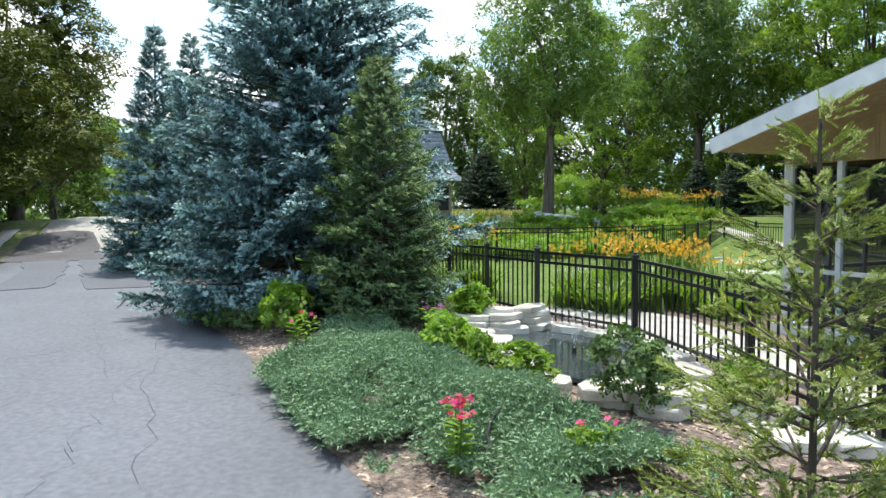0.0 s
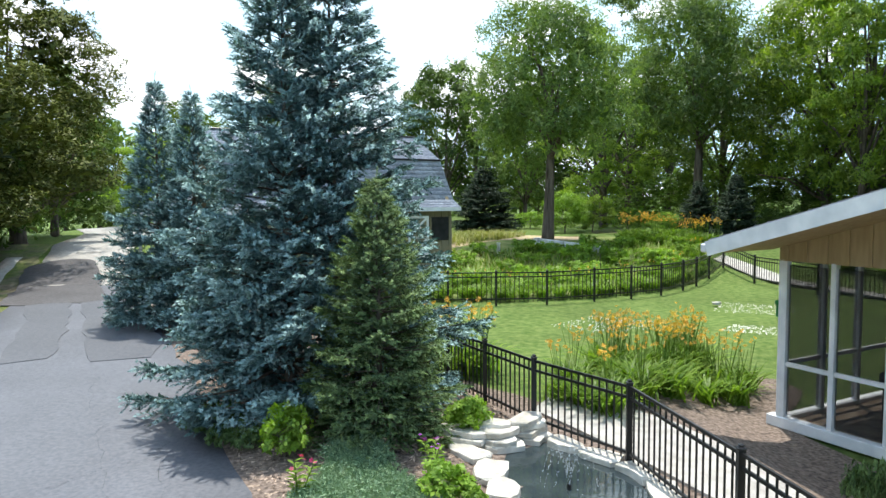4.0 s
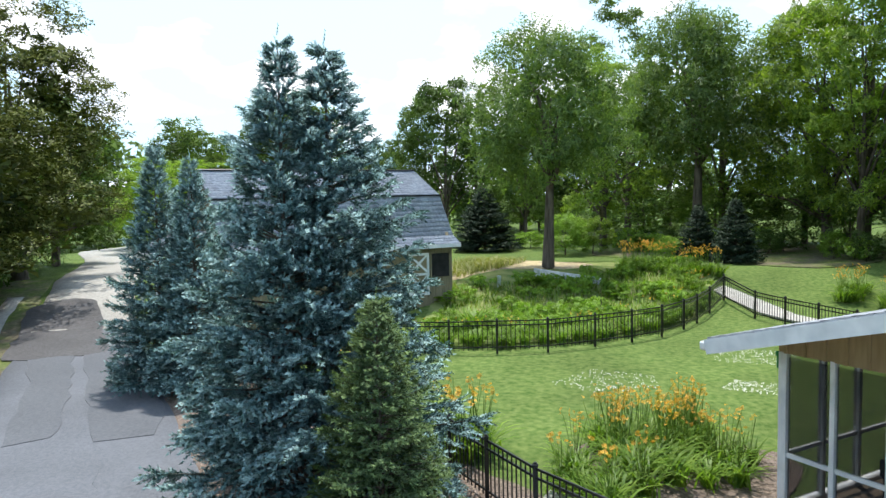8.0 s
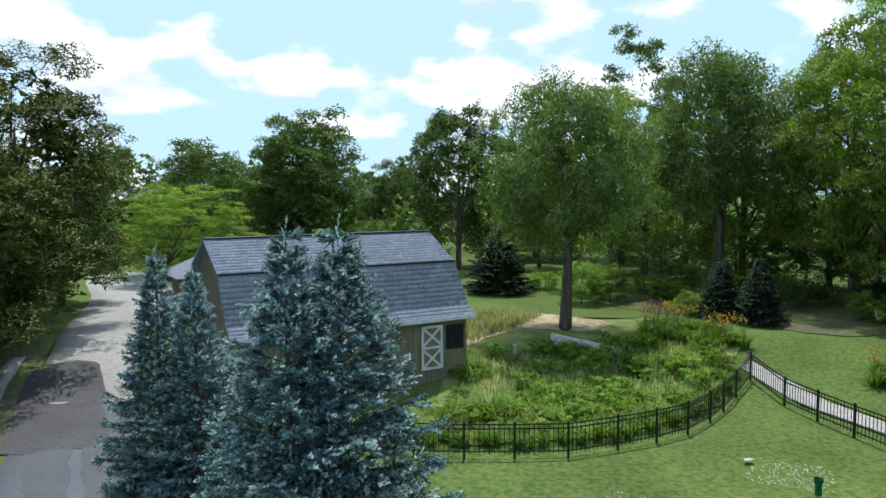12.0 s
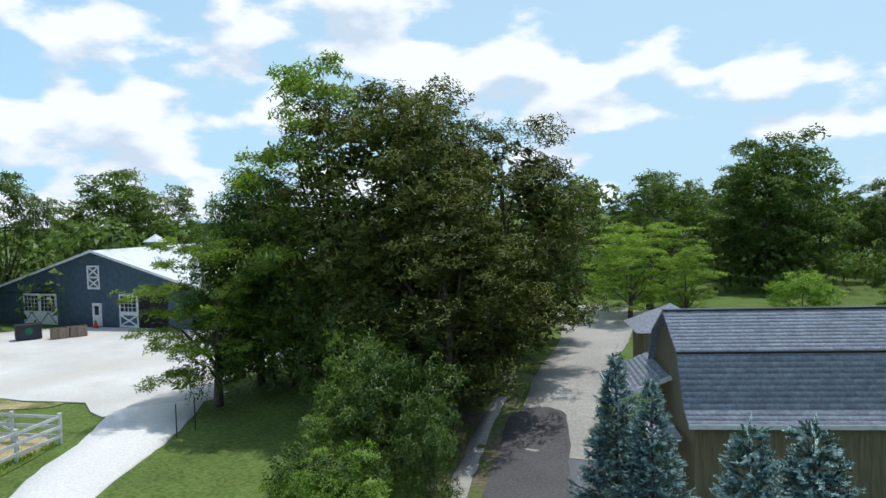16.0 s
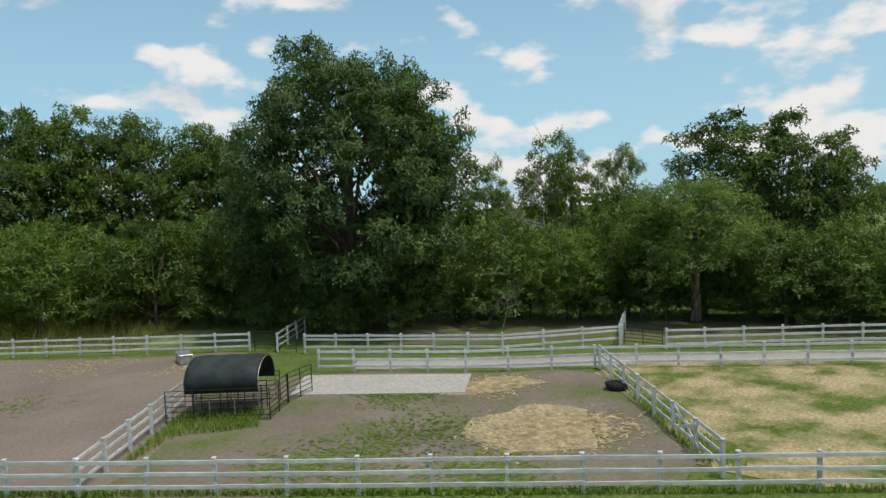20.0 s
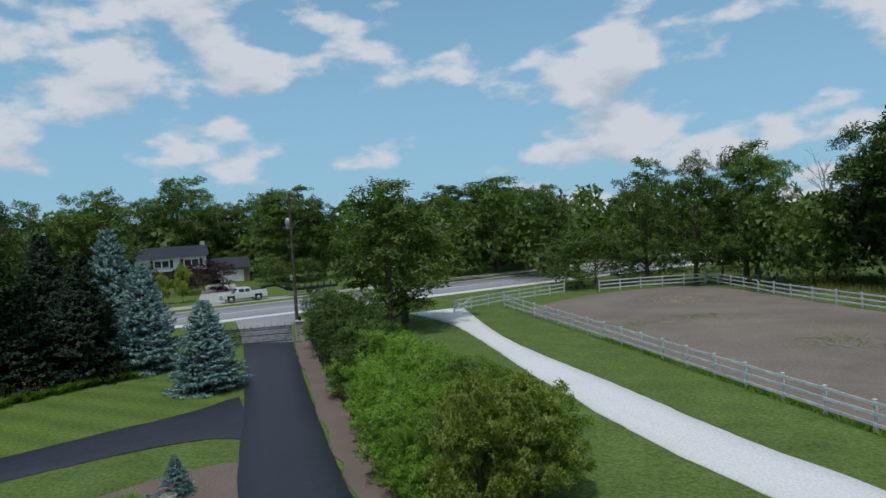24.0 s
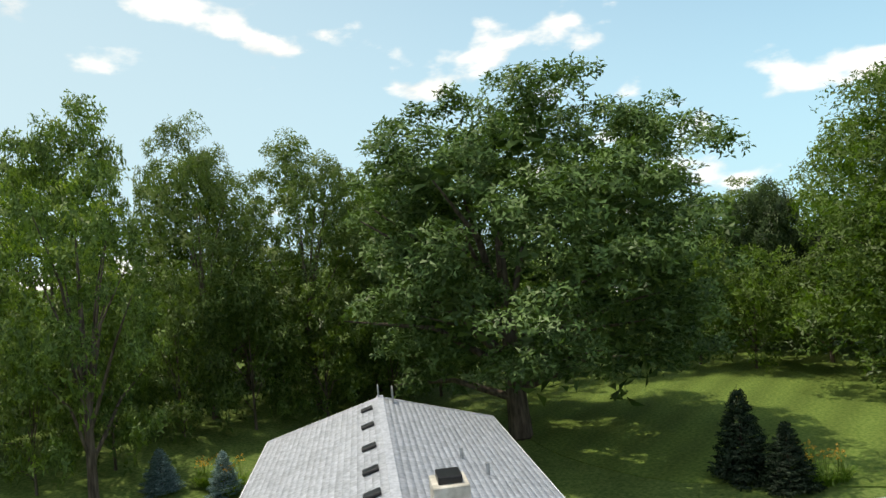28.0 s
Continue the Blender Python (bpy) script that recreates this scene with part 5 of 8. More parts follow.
# fuller woods behind the house and beyond the barn
plant("shade", 20.3, 24.9, 16.0, 3.4, 1)
plant("poplar", 32.8, 29.3, 17.0, 3.9, 1)
plant("poplar", 38.8, 26.2, 17.0, 5.4, 1)
plant("shade", 44.3, 24.6, 14.4, 3.6, 2)
plant("scrub", 24.3, 28.0, 8.0, 2.9, 0)
plant("scrub", 29.4, 28.6, 8.1, 3.1, 1)
plant("scrub", 32.6, 26.4, 8.8, 3.4, 0)
plant("scrub", 35.7, 23.6, 8.3, 3.6, 1)
plant("scrub", 39.4, 21.1, 7.4, 3.5, 0)
plant("scrub", 65.9, -0.8, 6.3, 3.9, 1)
plant("scrub", 20.7, 28.5, 7.3, 2.3, 1)
plant("oak", -43.6, 81.3, 12.8, 3.6, 0)
plant("oak", -39.6, 83.5, 12.9, 3.6, 1)
plant("oak", -37.9, 90.6, 10.7, 4.8, 2)
plant("oak", -30.8, 85.0, 11.6, 4.1, 3)
plant("oak", -26.3, 85.5, 11.1, 3.5, 4)
plant("oak", -24.6, 95.8, 9.0, 4.8, 5)
plant("oak", -18.5, 89.1, 9.1, 3.5, 6)
plant("oak", -15.7, 98.5, 9.7, 4.5, 7)
plant("oak", -10.8, 95.1, 8.7, 3.4, 8)
plant("oak", -6.1, 88.7, 9.1, 3.5, 9)
plant("scrub", -39.5, 72.2, 5.3, 3.5, 0)
plant("scrub", -36.3, 77.3, 4.2, 3.7, 1)
plant("scrub", -30.6, 77.4, 4.0, 3.6, 2)
plant("scrub", -26.1, 80.2, 2.9, 3.6, 3)
plant("scrub", -21.3, 82.7, 2.7, 3.6, 4)
plant("scrub", -15.9, 82.2, 3.2, 3.4, 5)
plant("scrub", -11.0, 83.0, 3.1, 3.3, 6)
plant("scrub", -6.2, 83.0, 3.6, 3.2, 7)
plant("shade", -16.6, 74.2, 13.5, 5.4, 0)
plant("shade", -1.6, 64.0, 13.0, 3.0, 1)
plant("shade", 2.9, 61.9, 13.2, 2.9, 2)
plant("shade", 6.9, 59.6, 13.3, 2.7, 0)
plant("walnut", -20.1, 50.1, 6.3, 3.5, 0)
plant("walnut", -15.9, 49.5, 5.3, 2.4, 0)
conifer("blue", 35.0, -45.2, 10.5, 2.9)
# a blue spruce, its dark needles standing in for cloud shade
conifer("dark", 37.8, -41.7, 10.3, 2.8)
conifer("dark", 43.8, -43.4, 10.6, 2.3)
conifer("dark", 33.2, -39.7, 8.8, 2.6)
conifer("dark", 35.4, -36.5, 7.5, 2.6)
conifer("blue", 30.8, -43.0, 7.7, 2.5)
conifer("blue", 22.8, -37.2, 5.6, 2.2)
conifer("blue", 22.9, -14.75, 4.7, 2.0)
conifer("blue", 14.06, -18.33, 1.25, 0.55)
conifer("dark", 38.3, -31.9, 3.0, 1.4)
conifer("blue", 37.4, -34.5, 3.0, 1.7)
conifer("dark", 28.9, 1.4, 3.5, 1.1)
conifer("dark", 27.9, -0.1, 2.5, 0.9)
conifer("blue", 24.5, 22.1, 1.9, 0.7)
conifer("blue", 23.5, 24.6, 1.9, 0.8)
conifer("big_blue", -2.15, 9.85, 6.75, 1.85)
conifer("big_blue_b", -1.58, 10.3, 6.75, 2.12)
conifer("near_blue", -6.75, 16.8, 5.95, 1.4)
conifer("near_blue", -5.72, 16.3, 5.6, 1.3)
conifer("green", -0.75, 8.4, 3.32, 0.95)
conifer("young", 1.2, 2.26, 2.1, 0.66)
conifer("dark", 2.6, 44.6, 4.0, 2.0)
conifer("dark", 12.8, 35.4, 2.8, 1.1)
conifer("dark", 14.0, 33.8, 3.1, 1.1)
# thickets before the west wood, and the wood's second row
plant("oak", 41.1, 45.2, 16.9, 2.4, 0)
plant("oak", 43.5, 42.8, 17.0, 2.5, 1)
plant("oak", 46.0, 40.0, 17.4, 2.6, 2)
plant("oak", 48.2, 37.2, 15.5, 2.7, 3)
plant("oak", 50.5, 33.9, 17.3, 2.8, 4)
plant("oak", 52.4, 30.6, 16.0, 2.8, 5)
plant("oak", 54.2, 27.1, 15.3, 2.9, 6)
plant("scrub", -38.5, -70.3, 6.1, 3.0, 0)
plant("scrub", -41.0, -66.1, 7.6, 3.1, 1)
plant("scrub", -42.2, -60.2, 5.3, 3.1, 2)
plant("scrub", -43.9, -55.2, 5.1, 3.1, 3)
plant("scrub", -44.9, -49.5, 6.6, 3.1, 4)
plant("scrub", -46.2, -44.7, 5.6, 3.1, 5)
plant("scrub", -49.4, -41.7, 5.1, 3.2, 6)
plant("scrub", -50.4, -36.8, 5.6, 3.1, 7)
plant("scrub", -51.7, -32.3, 6.4, 3.1, 8)
plant("scrub", -51.8, -27.5, 4.7, 2.9, 9)
plant("scrub", -54.2, -23.9, 5.2, 2.9, 10)
plant("scrub", -53.6, -19.2, 5.7, 2.8, 11)
plant("scrub", -55.0, -15.6, 5.5, 2.7, 12)
plant("scrub", -57.8, -12.3, 5.5, 2.7, 13)
plant("scrub", -59.0, -8.8, 3.5, 2.6, 14)
plant("scrub", -57.5, -4.9, 5.0, 2.4, 15)
plant("scrub", -59.8, -1.7, 5.7, 2.3, 16)
plant("scrub", -60.5, 1.6, 3.4, 2.2, 17)
plant("scrub", -60.4, 4.7, 4.2, 2.1, 18)
plant("shade", -62.3, -20.5, 15.2, 3.5, 0)
plant("shade", -69.4, -17.9, 14.7, 3.2, 1)
plant("shade", -53.9, -33.1, 11.7, 4.1, 1)
plant("shade", -59.2, -27.7, 13.5, 3.2, 0)
plant("norway", -34.4, -79.5, 18.0, 9.1, 0)
plant("shade", -19.5, -86.3, 15.3, 5.3, 1)
plant("shade", -12.8, -87.5, 15.3, 4.9, 0)
plant("shade", -48.3, -79.1, 20.6, 6.2, 0)
plant("shade", -54.4, -72.7, 21.0, 6.2, 1)
plant("shade", -58.5, -64.2, 19.4, 6.0, 0)
plant("scrub", -24.0, -81.1, 8.1, 4.6, 1)
plant("scrub", -39.9, -72.4, 7.8, 5.2, 2)
plant("scrub", -45.4, -66.8, 8.2, 5.2, 3)
plant("scrub", -50.4, -60.6, 7.2, 5.1, 0)
plant("norway", 59.9, -1.7, 12.4, 3.7, 0)
plant("norway", 61.5, -5.4, 9.7, 3.0, 0)
# undergrowth between the drive and the lane
for x, y, h, r in ((-18.5, 21.5, 5, 3), (-21, 24.5, 6, 3.4), (-20, 29, 6, 3), (-23.5, 30, 7, 3.6), (-25, 26, 7, 3.4), (-23, 36, 7, 3.5), (-25.5, 42, 7, 3.5), (-28, 34, 8, 4), (-17, 18.5, 3.4, 2.2), (-31.5, 27, 6, 3)):
    plant("scrub", x, y, h, r, int(x))
# the wood behind the house and beyond the lawn
for x, y, h, r in ((31, 42.5, 8, 4), (36.5, 41.5, 8.5, 4.2), (39.8, 36.4, 8, 4), (41.6, 30.6, 8.5, 4.2), (43, 25, 8, 4), (44, 19.8, 8, 4), (47.5, 14.5, 8, 4.4), (51.5, 8.5, 8.5, 4.6), (54, 3.5, 8.5, 4.4), (57, -8, 7.5, 4.2), (59, -13, 7, 4)):
    plant("scrub", x, y, h, r, int(x))
for x, y, h, r in ((44, 40, 17, 5.2), (50, 24, 17, 5.4), (54, 14, 15, 5.2), (62, 6, 14, 5.4), (36, 47, 17, 5.2), (68, -2, 13, 5.4), (30, 47, 16, 5)):
    plant("oak", x, y, h, r, int(y))
# woods beyond the main road
for k in range(15):
    plant("oak", 150 - 4.5 * k + 3 * math.sin(k * 2.1), -22 - 8.6 * k, 12 + 2.5 * math.sin(k * 1.7), 8, k)
# the hedge between the sealed drive and the lane
for kind, n, x, y, h, r in (("bush", 1, 1.0, -22.0, 3.4, 1.8), ("bush", 1, 3.2, -21.4, 3.3, 1.9), ("bush", 1, 2.2, -23.4, 3.8, 2.0), ("bush", 0, 4.6, -24.0, 3.5, 1.9), ("bush", 1, 4.0, -26.6, 3.7, 2.0), ("bush", 0, 4.4, -20.6, 2.2, 1.4), ("bush", 0, 6.0, -28.6, 3.6, 2.0), ("bush", 0, 7.6, -31.4, 3.9, 2.1), ("bush", 0, 9.6, -34.2, 3.8, 2.1), ("bush", 0, 11.8, -35.6, 2.6, 1.7),
                            ("darkbush", 0, 11.4, -37.6, 4.0, 2.2), ("darkbush", 0, 13.2, -40.8, 4.3, 2.3), ("darkbush", 0, 15.0, -44.2, 4.6, 2.4), ("darkbush", 0, 17.0, -47.8, 4.8, 2.5), ("darkbush", 0, 19.2, -51.0, 4.4, 2.2),
                            ("bush", 0, 3.0, -24.0, 1.7, 1.4), ("darkbush", 0, 5.2, -25.4, 1.9, 1.2), ("darkbush", 0, 9.0, -32.4, 2.2, 1.3), ("darkbush", 0, 7.2, -28.8, 2.0, 1.3)):
    plant(kind, x + 0.9, y, h, r * 1.12, n)
for kind, x, y, h, r in (("goldbush", 3.4, -19.4, 4.7, 1.9), ("goldbush", 2.0, -20.6, 4.4, 1.8), ("bush", 6.3, -21.4, 2.6, 1.2), ("bush", 7.2, -23.4, 3.2, 1.5), ("bush", 8.2, -25.8, 3.6, 1.6), ("bush", 9.4, -28.2, 3.4, 1.6), ("bush", 10.6, -31.0, 3.2, 1.5),
                         ("darkbush", 12.0, -33.8, 3.4, 1.5), ("darkbush", 13.4, -36.8, 3.6, 1.6), ("darkbush", 14.8, -39.6, 3.8, 1.6), ("darkbush", 16.6, -42.8, 4.0, 1.6), ("darkbush", 18.2, -46.0, 4.2, 1.6), ("darkbush", 20.0, -49.4, 4.2, 1.6)):
    plant(kind, x, y, h, r)
# thicket along the foot of the west wood
for k in range(13):
    plant("scrub", -47.6 - 1.25 * k + math.sin(k * 1.9), -50 + 4.6 * k, 4.6 + 1.2 * math.sin(k * 2.3), 3.3, k)
for x, y in ((-73, -29), (-71, -21), (-69, -13), (-66, -6), (-47, -78), (-49, -70), (-51, -62)):
    plant("scrub", x, y, 5.4, 4.0, int(y))
plant("walnut", -31.0, 23.0, 8.5, 4.4, 1)
plant("scrub", -29.5, 26.5, 7, 3.8, 1)
# shade trees over the lawn north of the house
for kind, x, y, h, r in (("willow", 15.2, 42.5, 14, 5.0), ("walnut", 21.2, 39.0, 14.5, 5.0), ("walnut", 26.0, 33.0, 14, 4.6), ("walnut", 10.5, 46.5, 12.5, 4.6)):
    plant(kind, x, y, h, r)
for x, y in ((40.0, -27.6), (42.6, -28.6), (46.0, -30.6), (38.6, -31.0), (49.0, -33.5), (37.0, -36.0)):
    plant("darkbush", x, y, 2.6, 2.2)
# dead wood at the wood's edge and beside the road
for x, y, h, seed, lean in ((-50.5, -24.0, 6.5, 3, 0.5), (-47.5, -21.2, 4.5, 4, 0.7), (-58.5, -25.5, 15.5, 5, 0.1), (-62.5, -20.5, 16.5, 6, 0.1), (-49.5, -59.0, 11.5, 7, 0.25), (-28.0, -86.0, 17.0, 8, 0.1), (58.0, -22.5, 10.5, 9, 0.12), (-16.5, -92.0, 16.0, 10, 0.1)):
    dead_tree(x, y, h, seed, lean)
# trees round the house beyond the road
for k in range(9):
    s = -34 + 9.0 * k
    plant("oak", 89.5 + 0.82 * s, -124.5 + 0.57 * s, 15 + 2 * math.sin(k * 2.0), 6.4, k)
    plant("scrub", 84.5 + 0.82 * s, -121 + 0.57 * s, 5.5, 4.6, k)
plant("redbush", 60.4, -101.6, 4.8, 5.4)
plant("shade", 52.8, -115.0, 15.8, 5.1, 1)
plant("shade", 47.5, -121.6, 14.4, 5.0, 0)
plant("shade", 74.1, -137.9, 15.2, 6.0, 1)
plant("shade", 81.8, -133.6, 14.4, 6.0, 0)
plant("shade", 84.6, -122.3, 16.5, 5.8, 1)
plant("oak", 74.6, -92.4, 15.7, 4.8, 0)
plant("oak", 80.4, -87.5, 15.2, 4.7, 1)
plant("scrub", 51.7, -108.9, 5.1, 3.8, 1)
plant("scrub", 47.4, -113.0, 4.2, 3.8, 0)
plant("scrub", 69.0, -96.6, 5.1, 3.8, 0)
plant("goldbush", 55.0, -86.7, 5.3, 1.5, 0)
plant("goldbush", 57.1, -85.3, 4.2, 1.2, 0)
plant("scrub", 68.0, -87.4, 5.7, 3.6, 2)
plant("shade", 29.3, -104.5, 13.3, 4.6, 0)
plant("shade", 22.7, -114.2, 13.3, 4.7, 1)
plant("shade", 15.1, -121.5, 13.8, 4.7, 0)
plant("shade", 7.9, -126.2, 13.1, 4.6, 1)
for x, y, h, r in ((-43.2, -33.0, 4.6, 3.2), (-44.6, -36.6, 5.0, 3.4), (-45.4, -29.8, 5.2, 3.4), (-48.0, -33.0, 6.5, 3.6), (-43.6, -40.6, 4.4, 3.0)):
    plant("scrub", x, y, h, r, int(x))

# ---- buildings ----


def shingles(corner, along, up, width, length, tab=0.32, course=0.19, seed=1, cut=None):
    """Courses of separate tabs over a roof plane from its eave corner: along the eave, and up the slope. cut(s, t) keeps a tab."""
    rng = random.Random(seed)
    corner, along, up = Vector(corner), Vector(along).normalized(), Vector(up).normalized()
    normal = along.cross(up).normalized()
    if normal.z < 0:
        normal = -normal
    v, f = [], []
    for j in range(int(length / course) + 1):
        t0, t1 = j * course, min((j + 1) * course + 0.03, length)
        if t1 - t0 < 0.04:
            continue
        s = -tab * rng.random()
        while s < width:
            w = tab * rng.uniform(0.8, 1.2)
            a, b = max(s, 0), min(s + w - 0.008, width)
            if b - a > 0.02 and (cut is None or cut((a + b) / 2, (t0 + t1) / 2)):
                i = len(v)
                h = 0.012 + rng.uniform(0, 0.004)
                v += [corner + along * a + up * t0 + normal * h, corner + along * b + up * t0 + normal * h,
                      corner + along * b + up * t1 + normal * 0.004, corner + along * a + up * t1 + normal * 0.004,
                      corner + along * a + up * t0, corner + along * b + up * t0]
                f += [(i, i + 1, i + 2, i + 3), (i + 4, i + 5, i + 1, i)]
            s += w
    return v, f


def roof_plane(parent, corner, along, up, width, length, material, thick=0.12, seed=1, cut=None, tab=0.32, course=0.19, name="roof"):
    """A roof slab with shingle courses on it."""
    c, a, u = Vector(corner), Vector(along).normalized(), Vector(up).normalized()
    n = a.cross(u).normalized()
    if n.z < 0:
        n = -n
    pts = [c, c + a * width, c + a * width + u * length, c + u * length]
    bm = bmesh.new()
    top = [bm.verts.new(p) for p in pts]
    low = [bm.verts.new(p - n * thick) for p in pts]
    bm.faces.new(top); bm.faces.new(low[::-1])
    for i in range(4):
        j = (i + 1) % 4
        bm.faces.new((top[i], low[i], low[j], top[j]))
    bmesh.ops.recalc_face_normals(bm, faces=bm.faces[:])
    slab = part(name, bm, material, parent)
    v, f = shingles(corner, along, up, width, length, tab, course, seed, cut)
    put("shingle_course", mesh_of("shingle_course", v, f, material), slab)
    return slab


# the house: a long low wing with a screened porch at its end, and a cross wing
HX = Matrix.Rotation(radians(28.36), 4, "Z")
house = thing("house", HX, "low ranch house with pale grey shingle roofs and a screened porch", "house")
SL = math.hypot(1, 0.285)
RZ, RY, K, WX = 4.45, 0.98, 0.285, 11.05


def slope_y(y):
    return RZ - K * abs(y - RY)


def slope_x(x):
    return RZ - K * abs(x - WX)


north = Vector((0, -1, K)).normalized()
south = Vector((0, 1, K)).normalized()
roof_plane(house, (7.85, 6.78, slope_y(6.78)), (1, 0, 0), north, 6.4, (6.78 - RY) * SL, PALE_SHINGLE, 0.1, 1)
roof_plane(house, (14.25, 5.12, slope_y(5.12)), (1, 0, 0), north, 12.75, (5.12 - RY) * SL, PALE_SHINGLE, 0.1, 2)
roof_plane(house, (7.85, -3.16, slope_y(-3.16)), (1, 0, 0), south, 18.95, (RY + 3.16) * SL, PALE_SHINGLE, 0.1, 3)
west = Vector((1, 0, K)).normalized()
east = Vector((-1, 0, K)).normalized()
roof_plane(house, (WX - 4.1, -12.7, slope_x(WX - 4.1)), (0, 1, 0), west, 13.6, 4.1 * SL, PALE_SHINGLE, 0.1, 4)
roof_plane(house, (WX + 4.1, -12.7, slope_x(WX + 4.1)), (0, 1, 0), east, 13.6, 4.1 * SL, PALE_SHINGLE, 0.1, 5)
part("ridge_cap", beam((7.85, RY, RZ + 0.03), (27.0, RY, RZ + 0.03), 0.26, 0.05, bevel=0.02), PALE_SHINGLE, house)
part("ridge_cap", beam((WX, -12.7, RZ + 0.03), (WX, RY, RZ + 0.03), 0.26, 0.05, bevel=0.02), PALE_SHINGLE, house)
# fascia boards, soffit and gutter of the porch gable
for y0, y1 in ((6.78, RY), (RY, -3.16)):
    part("fascia", beam((7.82, y0, slope_y(y0) - 0.12), (7.82, y1, slope_y(y1) - 0.12), 0.035, 0.2), WHITE, house)
    part("soffit", beam((8.52, y0, slope_y(y0) - 0.17), (8.52, y1, slope_y(y1) - 0.17), 1.34, 0.03), TAN, house)
part("gutter", beam((7.8, 6.83, slope_y(6.78) - 0.11), (14.25, 6.83, slope_y(6.78) - 0.11), 0.11, 0.12, bevel=0.02), WHITE, house)
for a, b in (((14.25, 5.15), (27, 5.15)), ((15.3, -3.19), (27, -3.19))):
    part("fascia", beam((*a, slope_y(a[1]) - 0.1), (*b, slope_y(b[1]) - 0.1), 0.04, 0.2), WHITE, house)
for s in (1, -1):
    part("fascia", beam((WX, -12.73, RZ - 0.1), (WX + s * 4.1, -12.73, slope_x(WX + 4.1) - 0.1), 0.035, 0.2), WHITE, house)
    part("fascia", beam((27.03, RY, RZ - 0.1), (27.03, RY + s * 4.14, slope_y(RY + 4.14) - 0.1), 0.035, 0.2), WHITE, house)


def gable(name, material, parent, pts, thick, axis):
    """An upright wall with the outline pts (across, height), thick deep, along x or y."""
    bm = bmesh.new()
    ring = []
    for d in (0, thick):
        ring.append([bm.verts.new((d, p, z) if axis == "x" else (p, d, z)) for p, z in pts])
    bm.faces.new(ring[0]); bm.faces.new(ring[1][::-1])
    for i in range(len(pts)):
        j = (i + 1) % len(pts)
        bm.faces.new((ring[0][i], ring[1][i], ring[1][j], ring[0][j]))
    bmesh.ops.recalc_face_normals(bm, faces=bm.faces[:])
    return part(name, bm, material, parent)


# body of the house
g1 = gable("wall", TAN, house, [(-2.7, 0), (4.7, 0), (4.7, 2.95), (RY, 4.2), (-2.7, 2.95)], 0.2, "x"); g1.location.x = 26.2
part("wall", box(12.2, 0.2, 3.0, 20.2, 4.7, 0), TAN, house)
part("wall", box(10, 0.2, 3.0, 21.3, -2.6, 0), TAN, house)
part("wall", box(0.2, 9.5, 3.1, 14.1, 1.9, 0), TAN, house)
part("wall", box(0.2, 12, 3.0, 7.3, -6.2, 0), TAN, house)
part("wall", box(0.2, 10, 3.0, 14.8, -7.6, 0), TAN, house)
g2 = gable("wall", TAN, house, [(7.3, 0), (14.8, 0), (14.8, 3.2), (11.05, 4.2), (7.3, 3.2)], 0.2, "y"); g2.location.y = -12.3

# screened porch: sill, posts, rails and screens, boarded gable above
PX, PN = 9.2, 6.66
gable_wall = gable("gable_wall", TAN, house, [(PN, 2.46), (PN, slope_y(PN) - 0.1), (RY, RZ - 0.1), (-2.6, slope_y(-2.6) - 0.1), (-2.6, 2.46)], 0.1, "x")
gable_wall.location.x = PX
for k in range(30):
    y = PN - 0.12 - k * 0.3
    if y > -2.5:
        part("batten", box(0.025, 0.045, slope_y(y) - 0.16 - 2.46, PX - 0.012, y, 2.46), TAN, gable_wall).location.x = -PX
part("sill", box(0.16, 9.4, 0.16, PX + 0.05, 2.1, 0.0, 0.01), WHITE, house)
part("sill", box(4.6, 0.16, 0.16, PX + 2.35, PN - 0.05, 0.0, 0.01), WHITE, house)
part("porch_floor", box(4.6, 9.3, 0.1, PX + 2.4, 2.1, 0.0), WOOD, house)
post_y = [PN - 0.06] + [PN - 0.06 - 0.76 * k for k in range(1, 12)]
for k, y in enumerate(post_y):
    part("porch_post", box(0.1, 0.13 if k == 0 else 0.075, 2.34, PX + 0.05, y, 0.14, 0.006), WHITE, house)
for k in range(11):
    y0, y1 = post_y[k], post_y[k + 1]
    part("rail", box(0.06, y0 - y1 - 0.08, 0.06, PX + 0.05, (y0 + y1) / 2, 0.92), WHITE, house)
    s = part("screen", box(0.006, y0 - y1 - 0.08, 2.2, PX + 0.06, (y0 + y1) / 2, 0.2), SCREEN, house, "fine dark insect screen")
for k in range(1, 6):
    x = PX + 0.05 + 0.9 * k
    part("porch_post", box(0.075, 0.1, 2.34, x, PN - 0.06, 0.14, 0.006), WHITE, house)
    part("rail", box(0.82, 0.06, 0.06, x - 0.45, PN - 0.06, 0.92), WHITE, house)
    part("screen", box(0.82, 0.006, 2.2, x - 0.45, PN - 0.06, 0.2), SCREEN, house, "fine dark insect screen")
part("header", box(4.6, 0.1, 0.3, PX + 2.35, PN - 0.06, 2.46), TAN, house)
